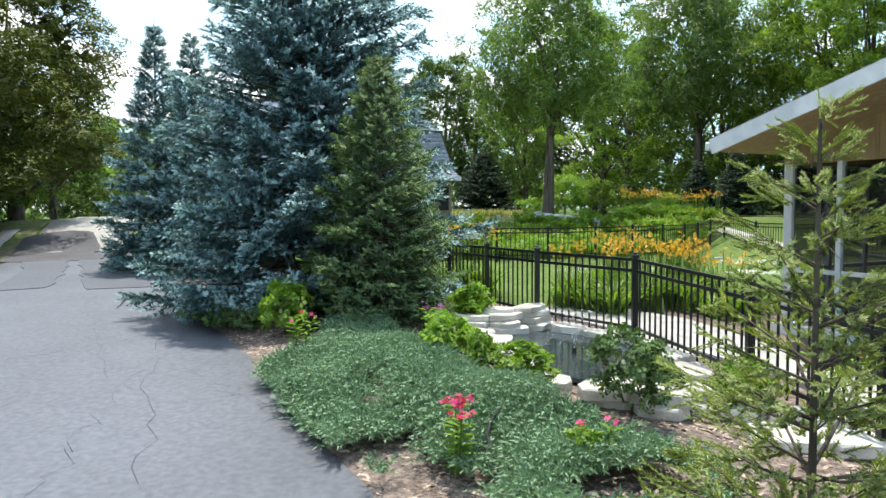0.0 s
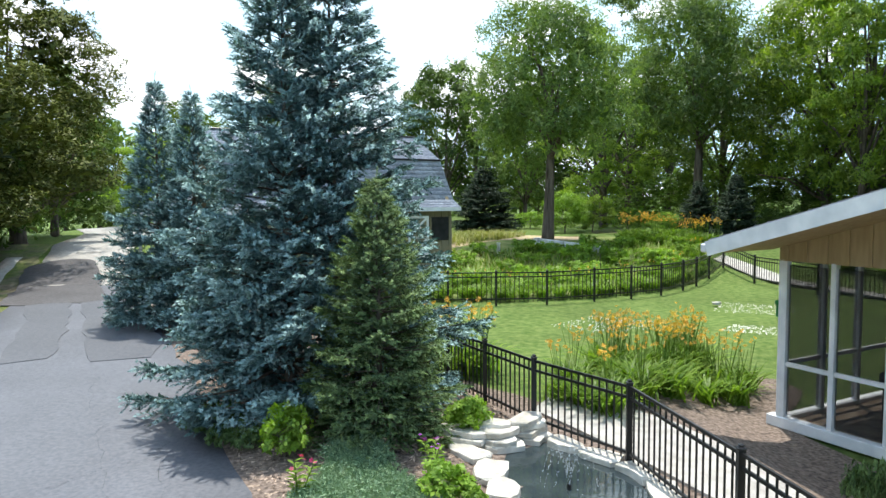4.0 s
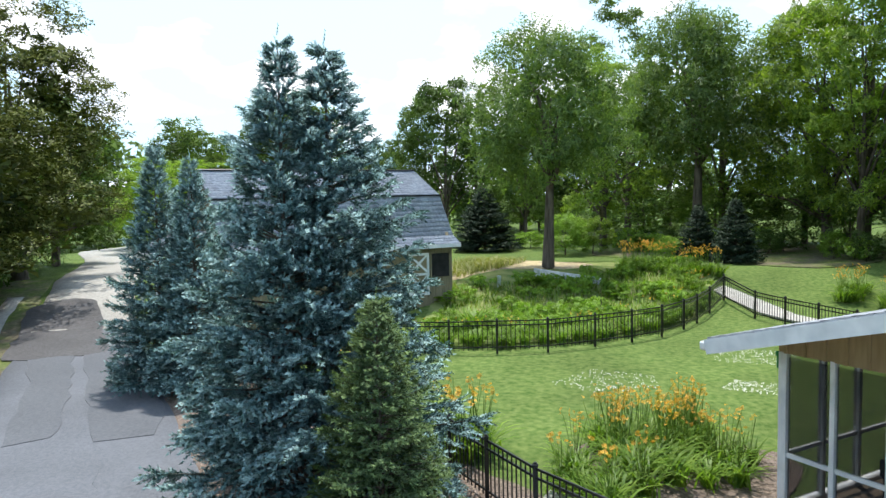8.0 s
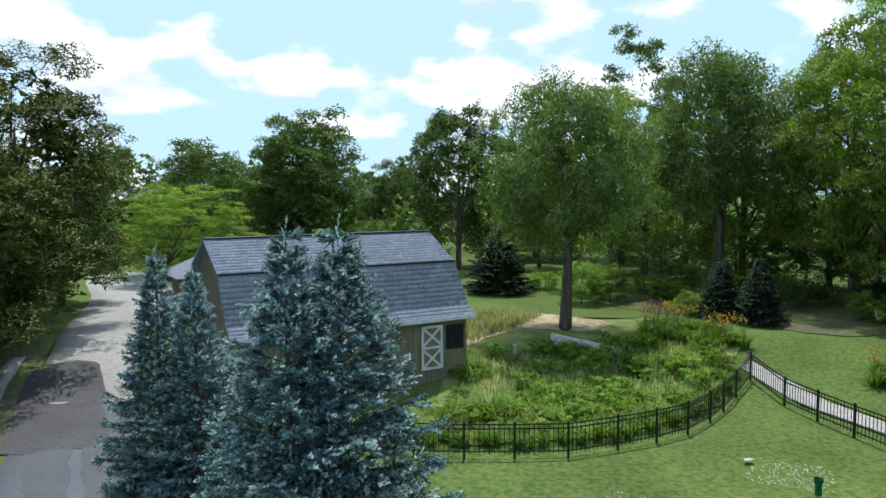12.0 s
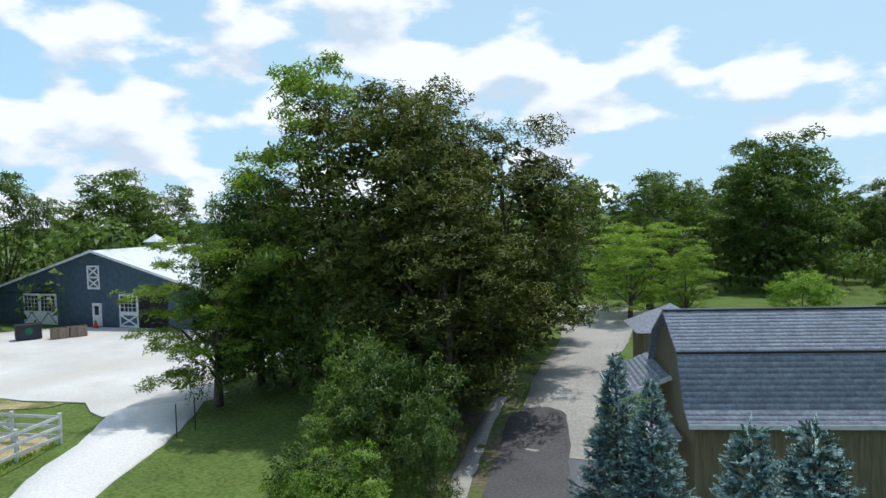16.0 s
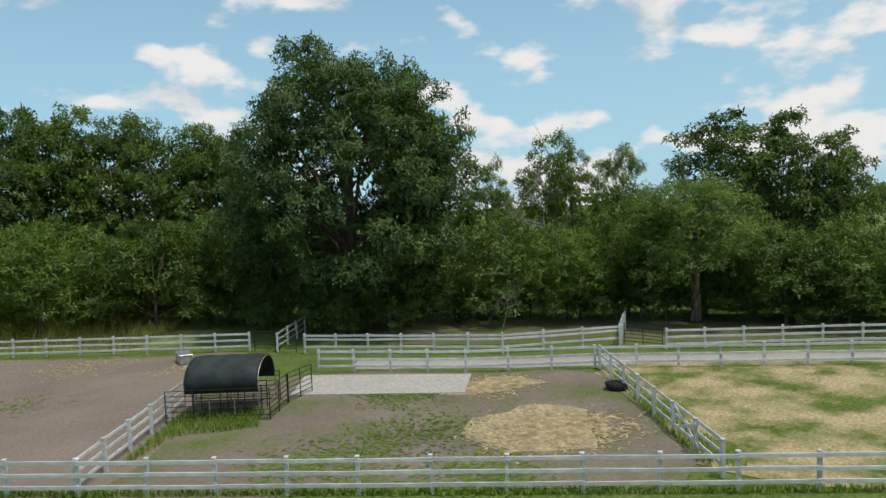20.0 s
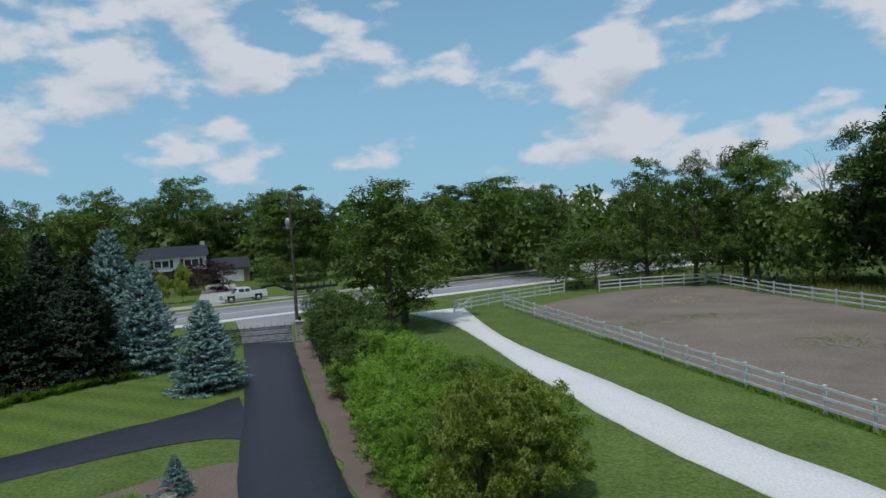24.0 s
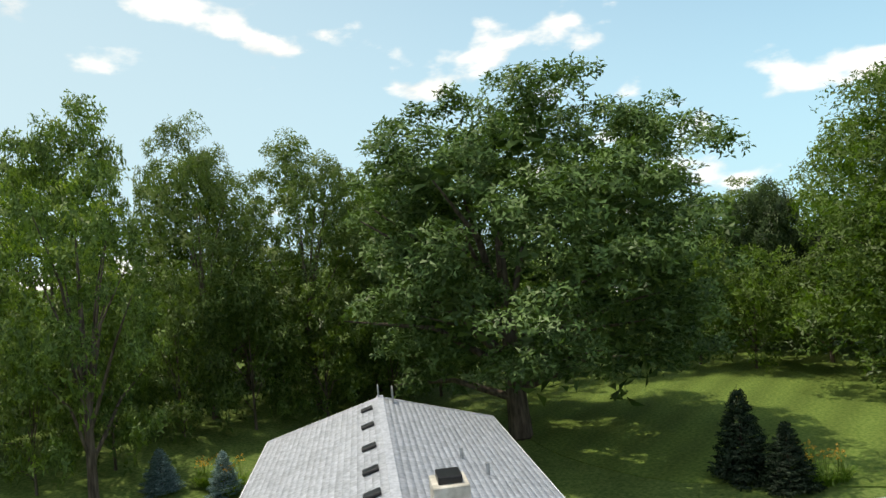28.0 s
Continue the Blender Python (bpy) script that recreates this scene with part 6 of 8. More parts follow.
# roof details
for x in (16.4, 18.2, 20.4, 22.95, 25.4):
    v_ = part("roof_vent", box(0.34, 0.42, 0.09, 0, 0, 0, 0.02), BLACK, house, "dark metal roof vent")
    v_.matrix_basis = Matrix.Translation((x, RY + 0.5, slope_y(RY + 0.5) + 0.02)) @ Matrix.Rotation(-math.atan(K), 4, "X")
for y in (-10.6, -8.0):
    v_ = part("roof_vent", box(0.36, 0.36, 0.1, 0, 0, 0, 0.04), BLACK, house, "dark metal roof vent")
    v_.matrix_basis = Matrix.Translation((WX + 0.6, y, slope_x(WX + 0.6) + 0.02)) @ Matrix.Rotation(math.atan(K), 4, "Y")
chimney = part("chimney", box(0.9, 0.75, 1.5, 15.1, -0.1, 3.4, 0.02), STONE, house, "squat stone chimney")
part("chimney_cap", box(0.6, 0.5, 0.16, 15.1, -0.1, 4.9, 0.02), BLACK, chimney, "dark metal chimney cap")
for x, y in ((19.9, -1.0), (18.7, -1.5)):
    part("vent_pipe", box(0.1, 0.1, 0.34, x, y, slope_y(y) - 0.02, 0.02), STEEL, house)
part("roof_fin", box(0.5, 0.06, 0.55, 26.3, RY - 0.45, RZ - 0.1, 0.02), STEEL, house, "grey metal flashing panel on the ridge")
part("roof_fin", box(0.16, 0.06, 0.5, 26.7, RY + 0.05, RZ, 0.02), STEEL, house)

# porch chair and table, dark wicker
def porch_chair(x, y, turn):
    ob = thing("porch_chair", HX @ pose(x, y, 0.1, 0, 0, turn), "dark wicker armchair in the screened porch", "chair", "porch chairs")
    part("seat", box(0.62, 0.6, 0.14, 0, 0, 0.28, 0.03), WICKER, ob)
    part("backrest", box(0.62, 0.1, 0.6, 0, 0, 0, 0.03, None, pose(0, 0.28, 0.38, -14)), WICKER, ob)
    for s in (-1, 1):
        part("arm", box(0.1, 0.62, 0.1, s * 0.33, 0, 0.55, 0.03), WICKER, ob)
        for d in (-0.25, 0.25):
            part("leg", box(0.06, 0.06, 0.55, s * 0.3, d, 0), WICKER, ob)


porch_chair(10.7, 5.6, 120)
porch_chair(10.9, 4.2, 70)
table = thing("porch_table", HX @ pose(11.6, 4.9, 0.1), "small dark table in the screened porch", "table")
part("tabletop", box(0.8, 0.8, 0.04, 0, 0, 0.68, 0.01), WICKER, table)
for sx in (-0.33, 0.33):
    for sy in (-0.33, 0.33):
        part("leg", box(0.05, 0.05, 0.68, sx, sy, 0), WICKER, table)

# the small gambrel barn behind the spruces
BX = Matrix.Translation((-6.95, 22.46, 0)) @ Matrix.Rotation(radians(31.4), 4, "Z")
barn = thing("barn", BX, "small olive tan barn with a grey gambrel shingle roof", "barn")
PROFILE = [(0, 3.05), (0.55, 3.36), (1.55, 4.95), (3.6, 5.98)]
for k, ((y0, z0), (y1, z1)) in enumerate(zip(PROFILE, PROFILE[1:])):
    d = Vector((0, y1 - y0, z1 - z0))
    roof_plane(barn, (0, y0, z0), (1, 0, 0), d, 8.95, d.length, SHINGLE, 0.08, 10 + k)
    d2 = Vector((0, y0 - y1, z1 - z0))
    roof_plane(barn, (0, 7.2 - y0, z0), (1, 0, 0), d2, 8.95, d.length, SHINGLE, 0.08, 20 + k)
part("ridge_cap", beam((0, 3.6, 6.0), (8.95, 3.6, 6.0), 0.26, 0.06, bevel=0.02), BLACK, barn)
part("break_trim", beam((0, 1.5, 4.92), (8.95, 1.5, 4.92), 0.08, 0.06), BLACK, barn, "dark trim along the break of the roof")
part("fascia", beam((0, -0.01, 3.0), (8.95, -0.01, 3.0), 0.03, 0.14), WHITE, barn)
part("wall", box(8.4, 0.15, 3.0, 4.5, 0.42, 0), KHAKI, barn)
part("wall", box(8.4, 0.15, 3.0, 4.5, 6.8, 0), KHAKI, barn)
ends = [(0.35, 0), (6.87, 0), (6.87, 3.1), (5.62, 4.85), (3.6, 5.85), (1.58, 4.85), (0.35, 3.1)]
for x in (0.25, 8.6):
    g = gable("gable_wall", KHAKI, barn, ends, 0.15, "x"); g.location.x = x
for k in range(28):
    part("batten", box(0.04, 0.02, 2.9, 0.5 + k * 0.3, 0.335, 0.1), KHAKI, barn)
part("corner_board", box(0.12, 0.12, 3.0, 0.3, 0.36, 0), KHAKI, barn)


def x_door(parent, x0, x1, z0, z1, y, back, cross=2, bars=0.09):
    """A white framed barn door with crossed braces, on a wall that faces -y."""
    d = part("barn_door", box(x1 - x0, 0.04, z1 - z0, (x0 + x1) / 2, y, z0), back, parent, "boarded door with white crossed braces")
    part("door_frame", box(bars, 0.05, z1 - z0, x0 + bars / 2, y - 0.03, z0), WHITE, d)
    part("door_frame", box(bars, 0.05, z1 - z0, x1 - bars / 2, y - 0.03, z0), WHITE, d)
    step = (z1 - z0) / cross
    for k in range(cross + 1):
        z = min(max(z0 + k * step - bars / 2, z0), z1 - bars)
        part("door_rail", box(x1 - x0, 0.05, bars, (x0 + x1) / 2, y - 0.032, z), WHITE, d)
    for k in range(cross):
        a, b = z0 + k * step + bars, z0 + (k + 1) * step - bars
        part("brace", beam((x0 + bars, y - 0.034, a), (x1 - bars, y - 0.034, b), 0.03, bars * 0.9), WHITE, d)
        part("brace", beam((x0 + bars, y - 0.036, b), (x1 - bars, y - 0.036, a), 0.03, bars * 0.9), WHITE, d)
    return d


x_door(barn, 6.8, 7.68, 1.15, 2.75, 0.32, KHAKI)
# no opening is cut: a dark panel stands in for the shade inside
w = part("window", box(0.8, 0.05, 0.9, 8.2, 0.33, 1.8), DARK, barn, "flat dark panel for the shade in the open barn window")
for dx in (-0.42, 0.42):
    part("window_frame", box(0.06, 0.06, 1.0, 8.2 + dx, 0.32, 1.75), KHAKI, w)
# lean-to and canopy at the barn's end
roof_plane(barn, (-1.7, 3.2, 3.0), (0, 1, 0), (1.75, 0, 0.75), 4.2, 2.0, SHINGLE, 0.08, 31)
part("fascia", beam((-1.72, 3.2, 2.95), (-1.72, 7.4, 2.95), 0.03, 0.16), WHITE, barn)
part("fascia", beam((-1.72, 3.18, 2.95), (0.2, 3.18, 3.75), 0.03, 0.16), WHITE, barn)
for y in (3.5, 7.2):
    part("canopy_post", box(0.12, 0.12, 3.0, -1.5, y, 0.1), WHITE, barn)
part("pent_roof", beam((-0.5, 0.6, 2.45), (-0.5, 3.0, 2.45), 0.9, 0.08), SHINGLE, barn)
part("fascia", beam((-0.97, 0.6, 2.42), (-0.97, 3.0, 2.42), 0.03, 0.16), WHITE, barn)
shed = thing("shed", BX @ pose(2.6, 14.5, 1.3), "small shed with a hipped grey shingle roof behind the barn", "shed")
part("wall", box(3.2, 3.2, 2.4, 0, 0, 0), KHAKI, shed)
bm = bmesh.new()
base = [bm.verts.new((sx * 2.0, sy * 2.0, 2.35)) for sx, sy in ((-1, -1), (1, -1), (1, 1), (-1, 1))]
peak = bm.verts.new((0, 0, 3.5))
for i in range(4):
    bm.faces.new((base[i], base[(i + 1) % 4], peak))
bm.faces.new(base[::-1])
part("roof", bm, SHINGLE, shed)

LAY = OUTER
# the big blue metal barn across the yard
GX = Matrix.Translation((-78.0, 27.8, 0)) @ Matrix.Rotation(radians(18.4), 4, "Z")
blue_barn = thing("blue_barn", GX, "large slate blue metal barn with white trim and a white roof", "barn")
g = gable("front_wall", BARN_BLUE, blue_barn, [(0, 0), (25.6, 0), (25.6, 3.4), (12.8, 7.0), (0, 3.4)], 0.2, "y")
for k in range(84):
    x = 0.15 + k * 0.305
    part("siding_rib", box(0.03, 0.02, 3.35 + 0.281 * (12.8 - abs(x - 12.8)), x, -0.012, 0), BARN_BLUE, g)
part("side_wall", box(0.2, 30, 3.4, 0.1, 15, 0), BARN_BLUE, blue_barn)
part("side_wall", box(0.2, 30, 3.4, 25.5, 15, 0), BARN_BLUE, blue_barn)
for s in (-1, 1):
    x_e = 12.8 + s * 13.1
    bm = beam((12.8, 14.9, 7.06), (x_e, 14.9, 3.38), 30.4, 0.08)
    part("roof", bm, TIN, blue_barn)
    part("rake_trim", beam((12.8, -0.32, 7.04), (x_e, -0.32, 3.36), 0.06, 0.22), WHITE, blue_barn)
part("corner_trim", box(0.16, 0.06, 3.4, 0.08, -0.03, 0), WHITE, blue_barn)
cupola = part("cupola", box(1.3, 1.3, 0.95, 12.8, 8, 6.6), BARN_BLUE, blue_barn, "blue louvred cupola with a white cap")
bm = bmesh.new()
bmesh.ops.create_cone(bm, segments=4, radius1=1.25, radius2=0.05, depth=0.75, cap_ends=True, matrix=Matrix.Translation((12.8, 8, 7.92)) @ Matrix.Rotation(radians(45), 4, "Z"))
part("cupola_roof", bm, TIN, cupola)


def panes_door(parent, x0, x1, top, split=2):
    """A white sliding door with small-paned windows above and a braced lower half."""
    d = part("sliding_door", box(x1 - x0, 0.08, top, (x0 + x1) / 2, -0.08, 0.05), WHITE, parent, "white sliding barn door with small panes")
    w = (x1 - x0) / split
    for k in range(split):
        a, b = x0 + k * w + 0.2, x0 + (k + 1) * w - 0.2
        part("pane", box(b - a, 0.02, top * 0.5, (a + b) / 2, -0.13, top * 0.45), GLASS, d, "dark small-paned window")
        for j in range(1, 4):
            part("muntin", box(0.04, 0.03, top * 0.5, a + (b - a) * j / 4, -0.145, top * 0.45), WHITE, d)
        for j in range(1, 4):
            part("muntin", box(b - a, 0.03, 0.04, (a + b) / 2, -0.147, top * (0.45 + 0.5 * j / 4)), WHITE, d)
        part("brace", beam((a - 0.1, -0.14, 0.2), ((a + b) / 2, -0.14, top * 0.4), 0.03, 0.08), BARN_BLUE, d)
        part("brace", beam((b + 0.1, -0.142, 0.2), ((a + b) / 2, -0.142, top * 0.4), 0.03, 0.08), BARN_BLUE, d)
    return d


panes_door(blue_barn, 3.7, 8.0, 2.95, 2)
x_door(blue_barn, 12.0, 13.5, 3.5, 5.7, -0.05, BARN_BLUE, 2, 0.16)
door = part("entry_door", box(1.1, 0.08, 2.15, 13.0, -0.06, 0.05), WHITE, blue_barn, "white entry door with a small window")
part("pane", box(0.5, 0.02, 0.85, 13.0, -0.11, 1.1), GLASS, door)
x_door(blue_barn, 15.7, 17.9, 0.05, 1.3, -0.08, BARN_BLUE, 1, 0.16)
d = part("sliding_door", box(2.2, 0.06, 1.75, 16.8, -0.08, 1.3), WHITE, blue_barn)
part("pane", box(1.8, 0.02, 1.4, 16.8, -0.12, 1.5), GLASS, d)
for j in range(1, 4):
    part("muntin", box(0.04, 0.03, 1.4, 15.9 + 0.45 * j, -0.135, 1.5), WHITE, d)
    part("muntin", box(1.8, 0.03, 0.04, 16.8, -0.137, 1.5 + 0.35 * j), WHITE, d)
# the front wall is whole; this dark panel imitates the shade behind it
part("doorway", box(3.2, 0.03, 3.1, 19.6, -0.025, 0.02), DARK, blue_barn, "flat dark panel for the shade in the open doorway")
part("door_track", box(6.4, 0.06, 0.08, 4.6, -0.1, 3.05), BLACK, blue_barn)

# the two-storey house beyond the road
FX = Matrix.Translation((79.0, -113.5, 0)) @ Matrix.Rotation(radians(214), 4, "Z")
far_house = thing("far_house", FX, "pale two-storey house with dark shutters beyond the road", "house")
FR = far_house
part("lower_wall", box(12, 8, 3.0, 0, 0, 0), WOOD, FR)
part("upper_wall", box(12, 8.4, 2.6, 0, 0, 2.9), WHITE, FR)
part("wall", box(7.5, 6.5, 2.7, 9.8, 0.8, 0), KHAKI, FR)
for (cx, w_, y0, z0, d_, h_) in ((0, 12.8, 0, 5.4, 4.6, 1.8), (9.8, 8.1, 0.8, 2.6, 3.7, 1.9)):
    bm = bmesh.new()
    v_ = [bm.verts.new((cx + sx * w_ / 2, y0 + sy * d_, z0)) for sx in (-1, 1) for sy in (-1, 1)]
    r_ = [bm.verts.new((cx + sx * w_ / 2, y0, z0 + h_)) for sx in (-1, 1)]
    bm.faces.new((v_[0], v_[2], r_[1], r_[0])); bm.faces.new((v_[1], r_[0], r_[1], v_[3]))
    bm.faces.new((v_[0], r_[0], v_[1])); bm.faces.new((v_[2], v_[3], r_[1])); bm.faces.new((v_[0], v_[1], v_[3], v_[2]))
    part("roof", bm, NEW_ASPHALT, FR, "dark shingle roof")
for x in (-1.6, 3.4):
    w = part("window", box(2.6, 0.08, 1.3, x, -4.24, 3.6), WHITE, FR, "white framed double window with dark shutters")
    for dx in (-0.62, 0.62):
        part("pane", box(1.05, 0.03, 1.05, x + dx, -4.3, 3.72), GLASS, w)
    for dx in (-1.65, 1.65):
        part("shutter", box(0.5, 0.06, 1.4, x + dx, -4.24, 3.55), BLACK, w)
part("garage_door", box(5.0, 0.06, 2.2, 10.0, -2.5, 0.05), TIN, FR, "white panelled garage door")
for k in range(1, 4):
    part("panel_groove", box(5.0, 0.02, 0.03, 10.0, -2.54, 0.05 + 0.55 * k), STEEL, FR)
part("porch_roof", beam((-6, -4.6, 2.85), (6, -4.6, 2.85), 1.6, 0.15), NEW_ASPHALT, FR)
part("chimney", box(0.8, 0.7, 1.3, 5.6, 0.4, 6.6), STONE, FR)
patch("far_driveway", [(66.5, -113.5), (70.5, -111.5), (60, -92), (53.5, -82), (50.5, -84.5), (57, -96)], 0.01, CONCRETE, "pale concrete driveway of the far house", "driveway", 3, 0.05)
LAY = Matrix()

# ---- fences, gate, yard things ----


PICKET = mesh_of("picket", *(lambda v, f: (v, f))(*tube([(0, 0, 0.05), (0, 0, 0.89)], [0.0115, 0.0115], 4)), BLACK)
bm = box(0.062, 0.062, 0.98, 0, 0, -0.06)
box(0.078, 0.078, 0.025, 0, 0, 0.92, 0.008, bm)
box(0.05, 0.05, 0.025, 0, 0, 0.945, 0.01, bm)
BLACK_POST = bpy.data.meshes.new("fence_post"); bm.to_mesh(BLACK_POST); bm.free(); BLACK_POST.materials.append(BLACK)
bm = box(1, 0.026, 0.032, 0.5, 0, 0)
BLACK_RAIL = bpy.data.meshes.new("fence_rail"); bm.to_mesh(BLACK_RAIL); bm.free(); BLACK_RAIL.materials.append(BLACK)


def black_fence(points, label, z=0.0, gap=0.105):
    """A fence through the given posts: each post, rail and picket a part."""
    points = [plan(*p) for p in points]
    ob = thing("metal_fence", Matrix(), label, "fence")
    for p in points:
        put("fence_post", BLACK_POST, ob, Matrix.Translation((*p, gz(*p) + z)))
    for a, b in zip(points, points[1:]):
        A, B = Vector((*a, gz(*a) + z)), Vector((*b, gz(*b) + z))
        L = (B - A).length
        ang = math.atan2(B.y - A.y, B.x - A.x)
        for h in (0.12, 0.75, 0.87):
            put("fence_rail", BLACK_RAIL, ob, Matrix.Translation(A + Vector((0, 0, h))) @ (B - A).to_track_quat("X", "Z").to_matrix().to_4x4() @ Matrix.Diagonal((L, 1, 1, 1)))
        n = int(L / gap)
        for k in range(1, n):
            put("picket", PICKET, ob, Matrix.Translation(A.lerp(B, k / n)) @ Matrix.Rotation(ang + 0.785, 4, "Z"))
    return ob


black_fence([(-0.5, 12.8), (0.1, 11.7), (0.66, 10.63), (1.26, 9.45), (2.22, 8.15), (2.67, 6.1), (3.0, 4.75), (3.4, 3.1), (3.9, 1.3)], "black aluminium picket fence beside the pond", 0.02)
black_fence([(-2.8, 21.6), (-1.3, 21.2), (0.15, 21.08), (1.6, 21.1), (3.14, 21.16), (4.7, 21.78), (6.0, 22.36), (7.17, 23.06), (8.22, 24.04), (9.0, 24.95), (9.8, 25.9), (10.7, 26.86),
             (11.2, 25.26), (11.63, 23.9), (12.05, 22.55), (12.5, 21.2), (13.2, 19.9), (13.8, 18.3), (14.5, 16.6)], "black aluminium picket fence round the lawn", 0.0, 0.13)

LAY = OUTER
bm = box(0.13, 0.13, 1.32, 0, 0, -0.02, 0.006)
box(0.16, 0.16, 0.05, 0, 0, 1.3, 0.015, bm)
WHITE_POST = bpy.data.meshes.new("fence_post"); bm.to_mesh(WHITE_POST); bm.free(); WHITE_POST.materials.append(FENCE)
bm = box(1, 0.04, 0.14, 0.5, 0, -0.07, 0.006)
WHITE_RAIL = bpy.data.meshes.new("fence_rail"); bm.to_mesh(WHITE_RAIL); bm.free(); WHITE_RAIL.materials.append(FENCE)


def white_fence(runs, label, heights=(0.34, 0.77, 1.2)):
    """A white board fence: runs of (start, end, spans)."""
    ob = thing("board_fence", Matrix(), label, "fence", "white paddock fences")
    seen_ = set()
    rng = random.Random(len(runs) * 7 + int(runs[0][0][0]))
    for a, b, n in runs:
        A, B = Vector((*a, 0)), Vector((*b, 0))
        spots = [A.lerp(B, k / n) for k in range(n + 1)]
        for p in spots:
            key = (round(p.x, 1), round(p.y, 1))
            if key in seen_:
                continue
            seen_.add(key)
            put("fence_post", WHITE_POST, ob, Matrix.Translation(p) @ pose(0, 0, 0, rng.uniform(-1.5, 1.5), rng.uniform(-1.5, 1.5), math.degrees(math.atan2(B.y - A.y, B.x - A.x))))
        side = Vector((-(B - A).y, (B - A).x, 0)).normalized() * 0.085
        for p, q in zip(spots, spots[1:]):
            for h in heights:
                u, w_ = p + side + Vector((0, 0, h + rng.uniform(-0.02, 0.02))), q + side + Vector((0, 0, h + rng.uniform(-0.02, 0.02)))
                put("fence_rail", WHITE_RAIL, ob, Matrix.Translation(u) @ (w_ - u).to_track_quat("X", "Z").to_matrix().to_4x4() @ Matrix.Diagonal(((w_ - u).length, 1, 1, 1)))
    return ob


white_fence([((-31.8, 14.4), (-24.4, -0.4), 7), ((-24.4, -0.4), (-13.1, -22.6), 10), ((-13.1, -22.6), (1.2, -51.5), 12), ((1.2, -51.5), (11.4, -71.2), 8)], "long weathered white three-board fence along the lane")
white_fence([((-31.8, 14.4), (-38.5, 11.1), 3), ((-38.5, 11.1), (-46.8, 6.3), 4), ((-46.8, 6.3), (-38.1, -12.7), 9), ((-38.1, -12.7), (-34.4, -19.2), 3), ((-34.4, -19.2), (-31.2, -27.6), 4)], "white three-board fence beside the back track")
white_fence([((-52.4, 4.6), (-44.6, -10.3), 7)], "white three-board fence beyond the track")
white_fence([((-45.2, -13.4), (-39.8, -19.5), 3), ((-39.8, -19.5), (-35.1, -32.3), 6)], "white board fence in front of the wood", (0.45, 0.95, 1.2))
white_fence([((-44.9, -13.4), (-50.5, -14.8), 3)], "white board fence running to the wood")
white_fence([((-38.0, -12.4), (-24.3, -3.3), 7)], "white board fence between two paddocks")
white_fence([((-13.1, -22.7), (-22.6, -28.9), 5)], "white board fence running to the horse shelter")
white_fence([((-34.3, -36.8), (-23.6, -56.5), 9), ((-22.6, -59.3), (-16.4, -72.9), 5), ((-16.4, -72.9), (-10.9, -90), 6)], "white board fence in front of the tall grass")
white_fence([((-23.6, -56.5), (-22.6, -59.3), 1), ((-23.6, -56.5), (-29.5, -63), 3)], "white field gate in the paddock fence")
white_fence([((-10.5, -88.2), (-2.9, -85.8), 3), ((-2.9, -85.8), (1.9, -83.3), 2), ((5.9, -81.9), (12.0, -74.6), 4), ((12.0, -74.6), (16.1, -68.2), 3)], "white board fence beside the road")
white_fence([((-34.8, -34.6), (-41.5, -38.2), 3)], "short white board fence by the wood")
brace = thing("field_gate", Matrix(), "white board gate with diagonal braces in the paddock fence", "gate")
for (a, b) in (((-33.6, 13.5), (-35.8, 12.4)), ((-36.0, 12.3), (-38.2, 11.2)), ((-25.9, -4.4), (-28.1, -5.8)), ((16.2, -67.9), (14.6, -69.6))):
    for z0, z1 in ((0.3, 1.2), (1.2, 0.3)):
        part("brace", beam((*a, z0), (*b, z1), 0.04, 0.1), FENCE, brace)


def pipe_panel(a, b, bars=6, top=1.5, material=BLACK):
    """A livestock panel of round bars between two uprights."""
    ob = thing("pipe_panel", Matrix(), "dark steel pipe panel of the paddock", "gate", "pipe panels")
    rows_ = []
    for k in range(bars):
        z = 0.25 + (top - 0.25) * k / (bars - 1)
        v, f = tube([(*a, z), (*b, z)], [0.022, 0.022], 5)
        put("bar", mesh_of("bar", v, f, material), ob)
    for p in (a, b, ((a[0] + b[0]) / 2, (a[1] + b[1]) / 2)):
        v, f = tube([(*p, 0), (*p, top)], [0.028, 0.028], 5)
        put("upright", mesh_of("upright", v, f, material), ob)


S0 = Vector((-21.6, -25.4, 0))
SR, SF = Vector((-0.515, 0.857, 0)), Vector((-0.857, -0.515, 0))


def sp(u, w, z=0.0):
    p = S0 + SR * u + SF * w
    return (p.x, p.y, z)


# horse shelter: a tarp over hoops on pipe panels
shelter = thing("horse_shelter", Matrix(), "pipe shelter with a grey green barrel-shaped tarp roof", "shelter")
v, f = [], []
cols, rows_n = 14, 12
for i in range(cols + 1):
    for j in range(rows_n + 1):
        a = math.pi * j / rows_n
        bulge = 0.05 * abs(math.sin(math.pi * i / cols * 3))
        x = sp(-1.5 + 3.5 * i / cols, 1.6 - (1.6 + bulge) * math.cos(a), 1.62 + (1.05 + bulge) * math.sin(a) - 0.35 * (abs(math.cos(a)) > 0.98))
        v.append(x)
for i in range(cols):
    for j in range(rows_n):
        k = i * (rows_n + 1) + j
        f.append((k, k + 1, k + rows_n + 2, k + rows_n + 1))
tarp = put("tarp", mesh_of("tarp", v, f, TARP, True), shelter)
mod = tarp.modifiers.new("thick", "SOLIDIFY"); mod.thickness = 0.03
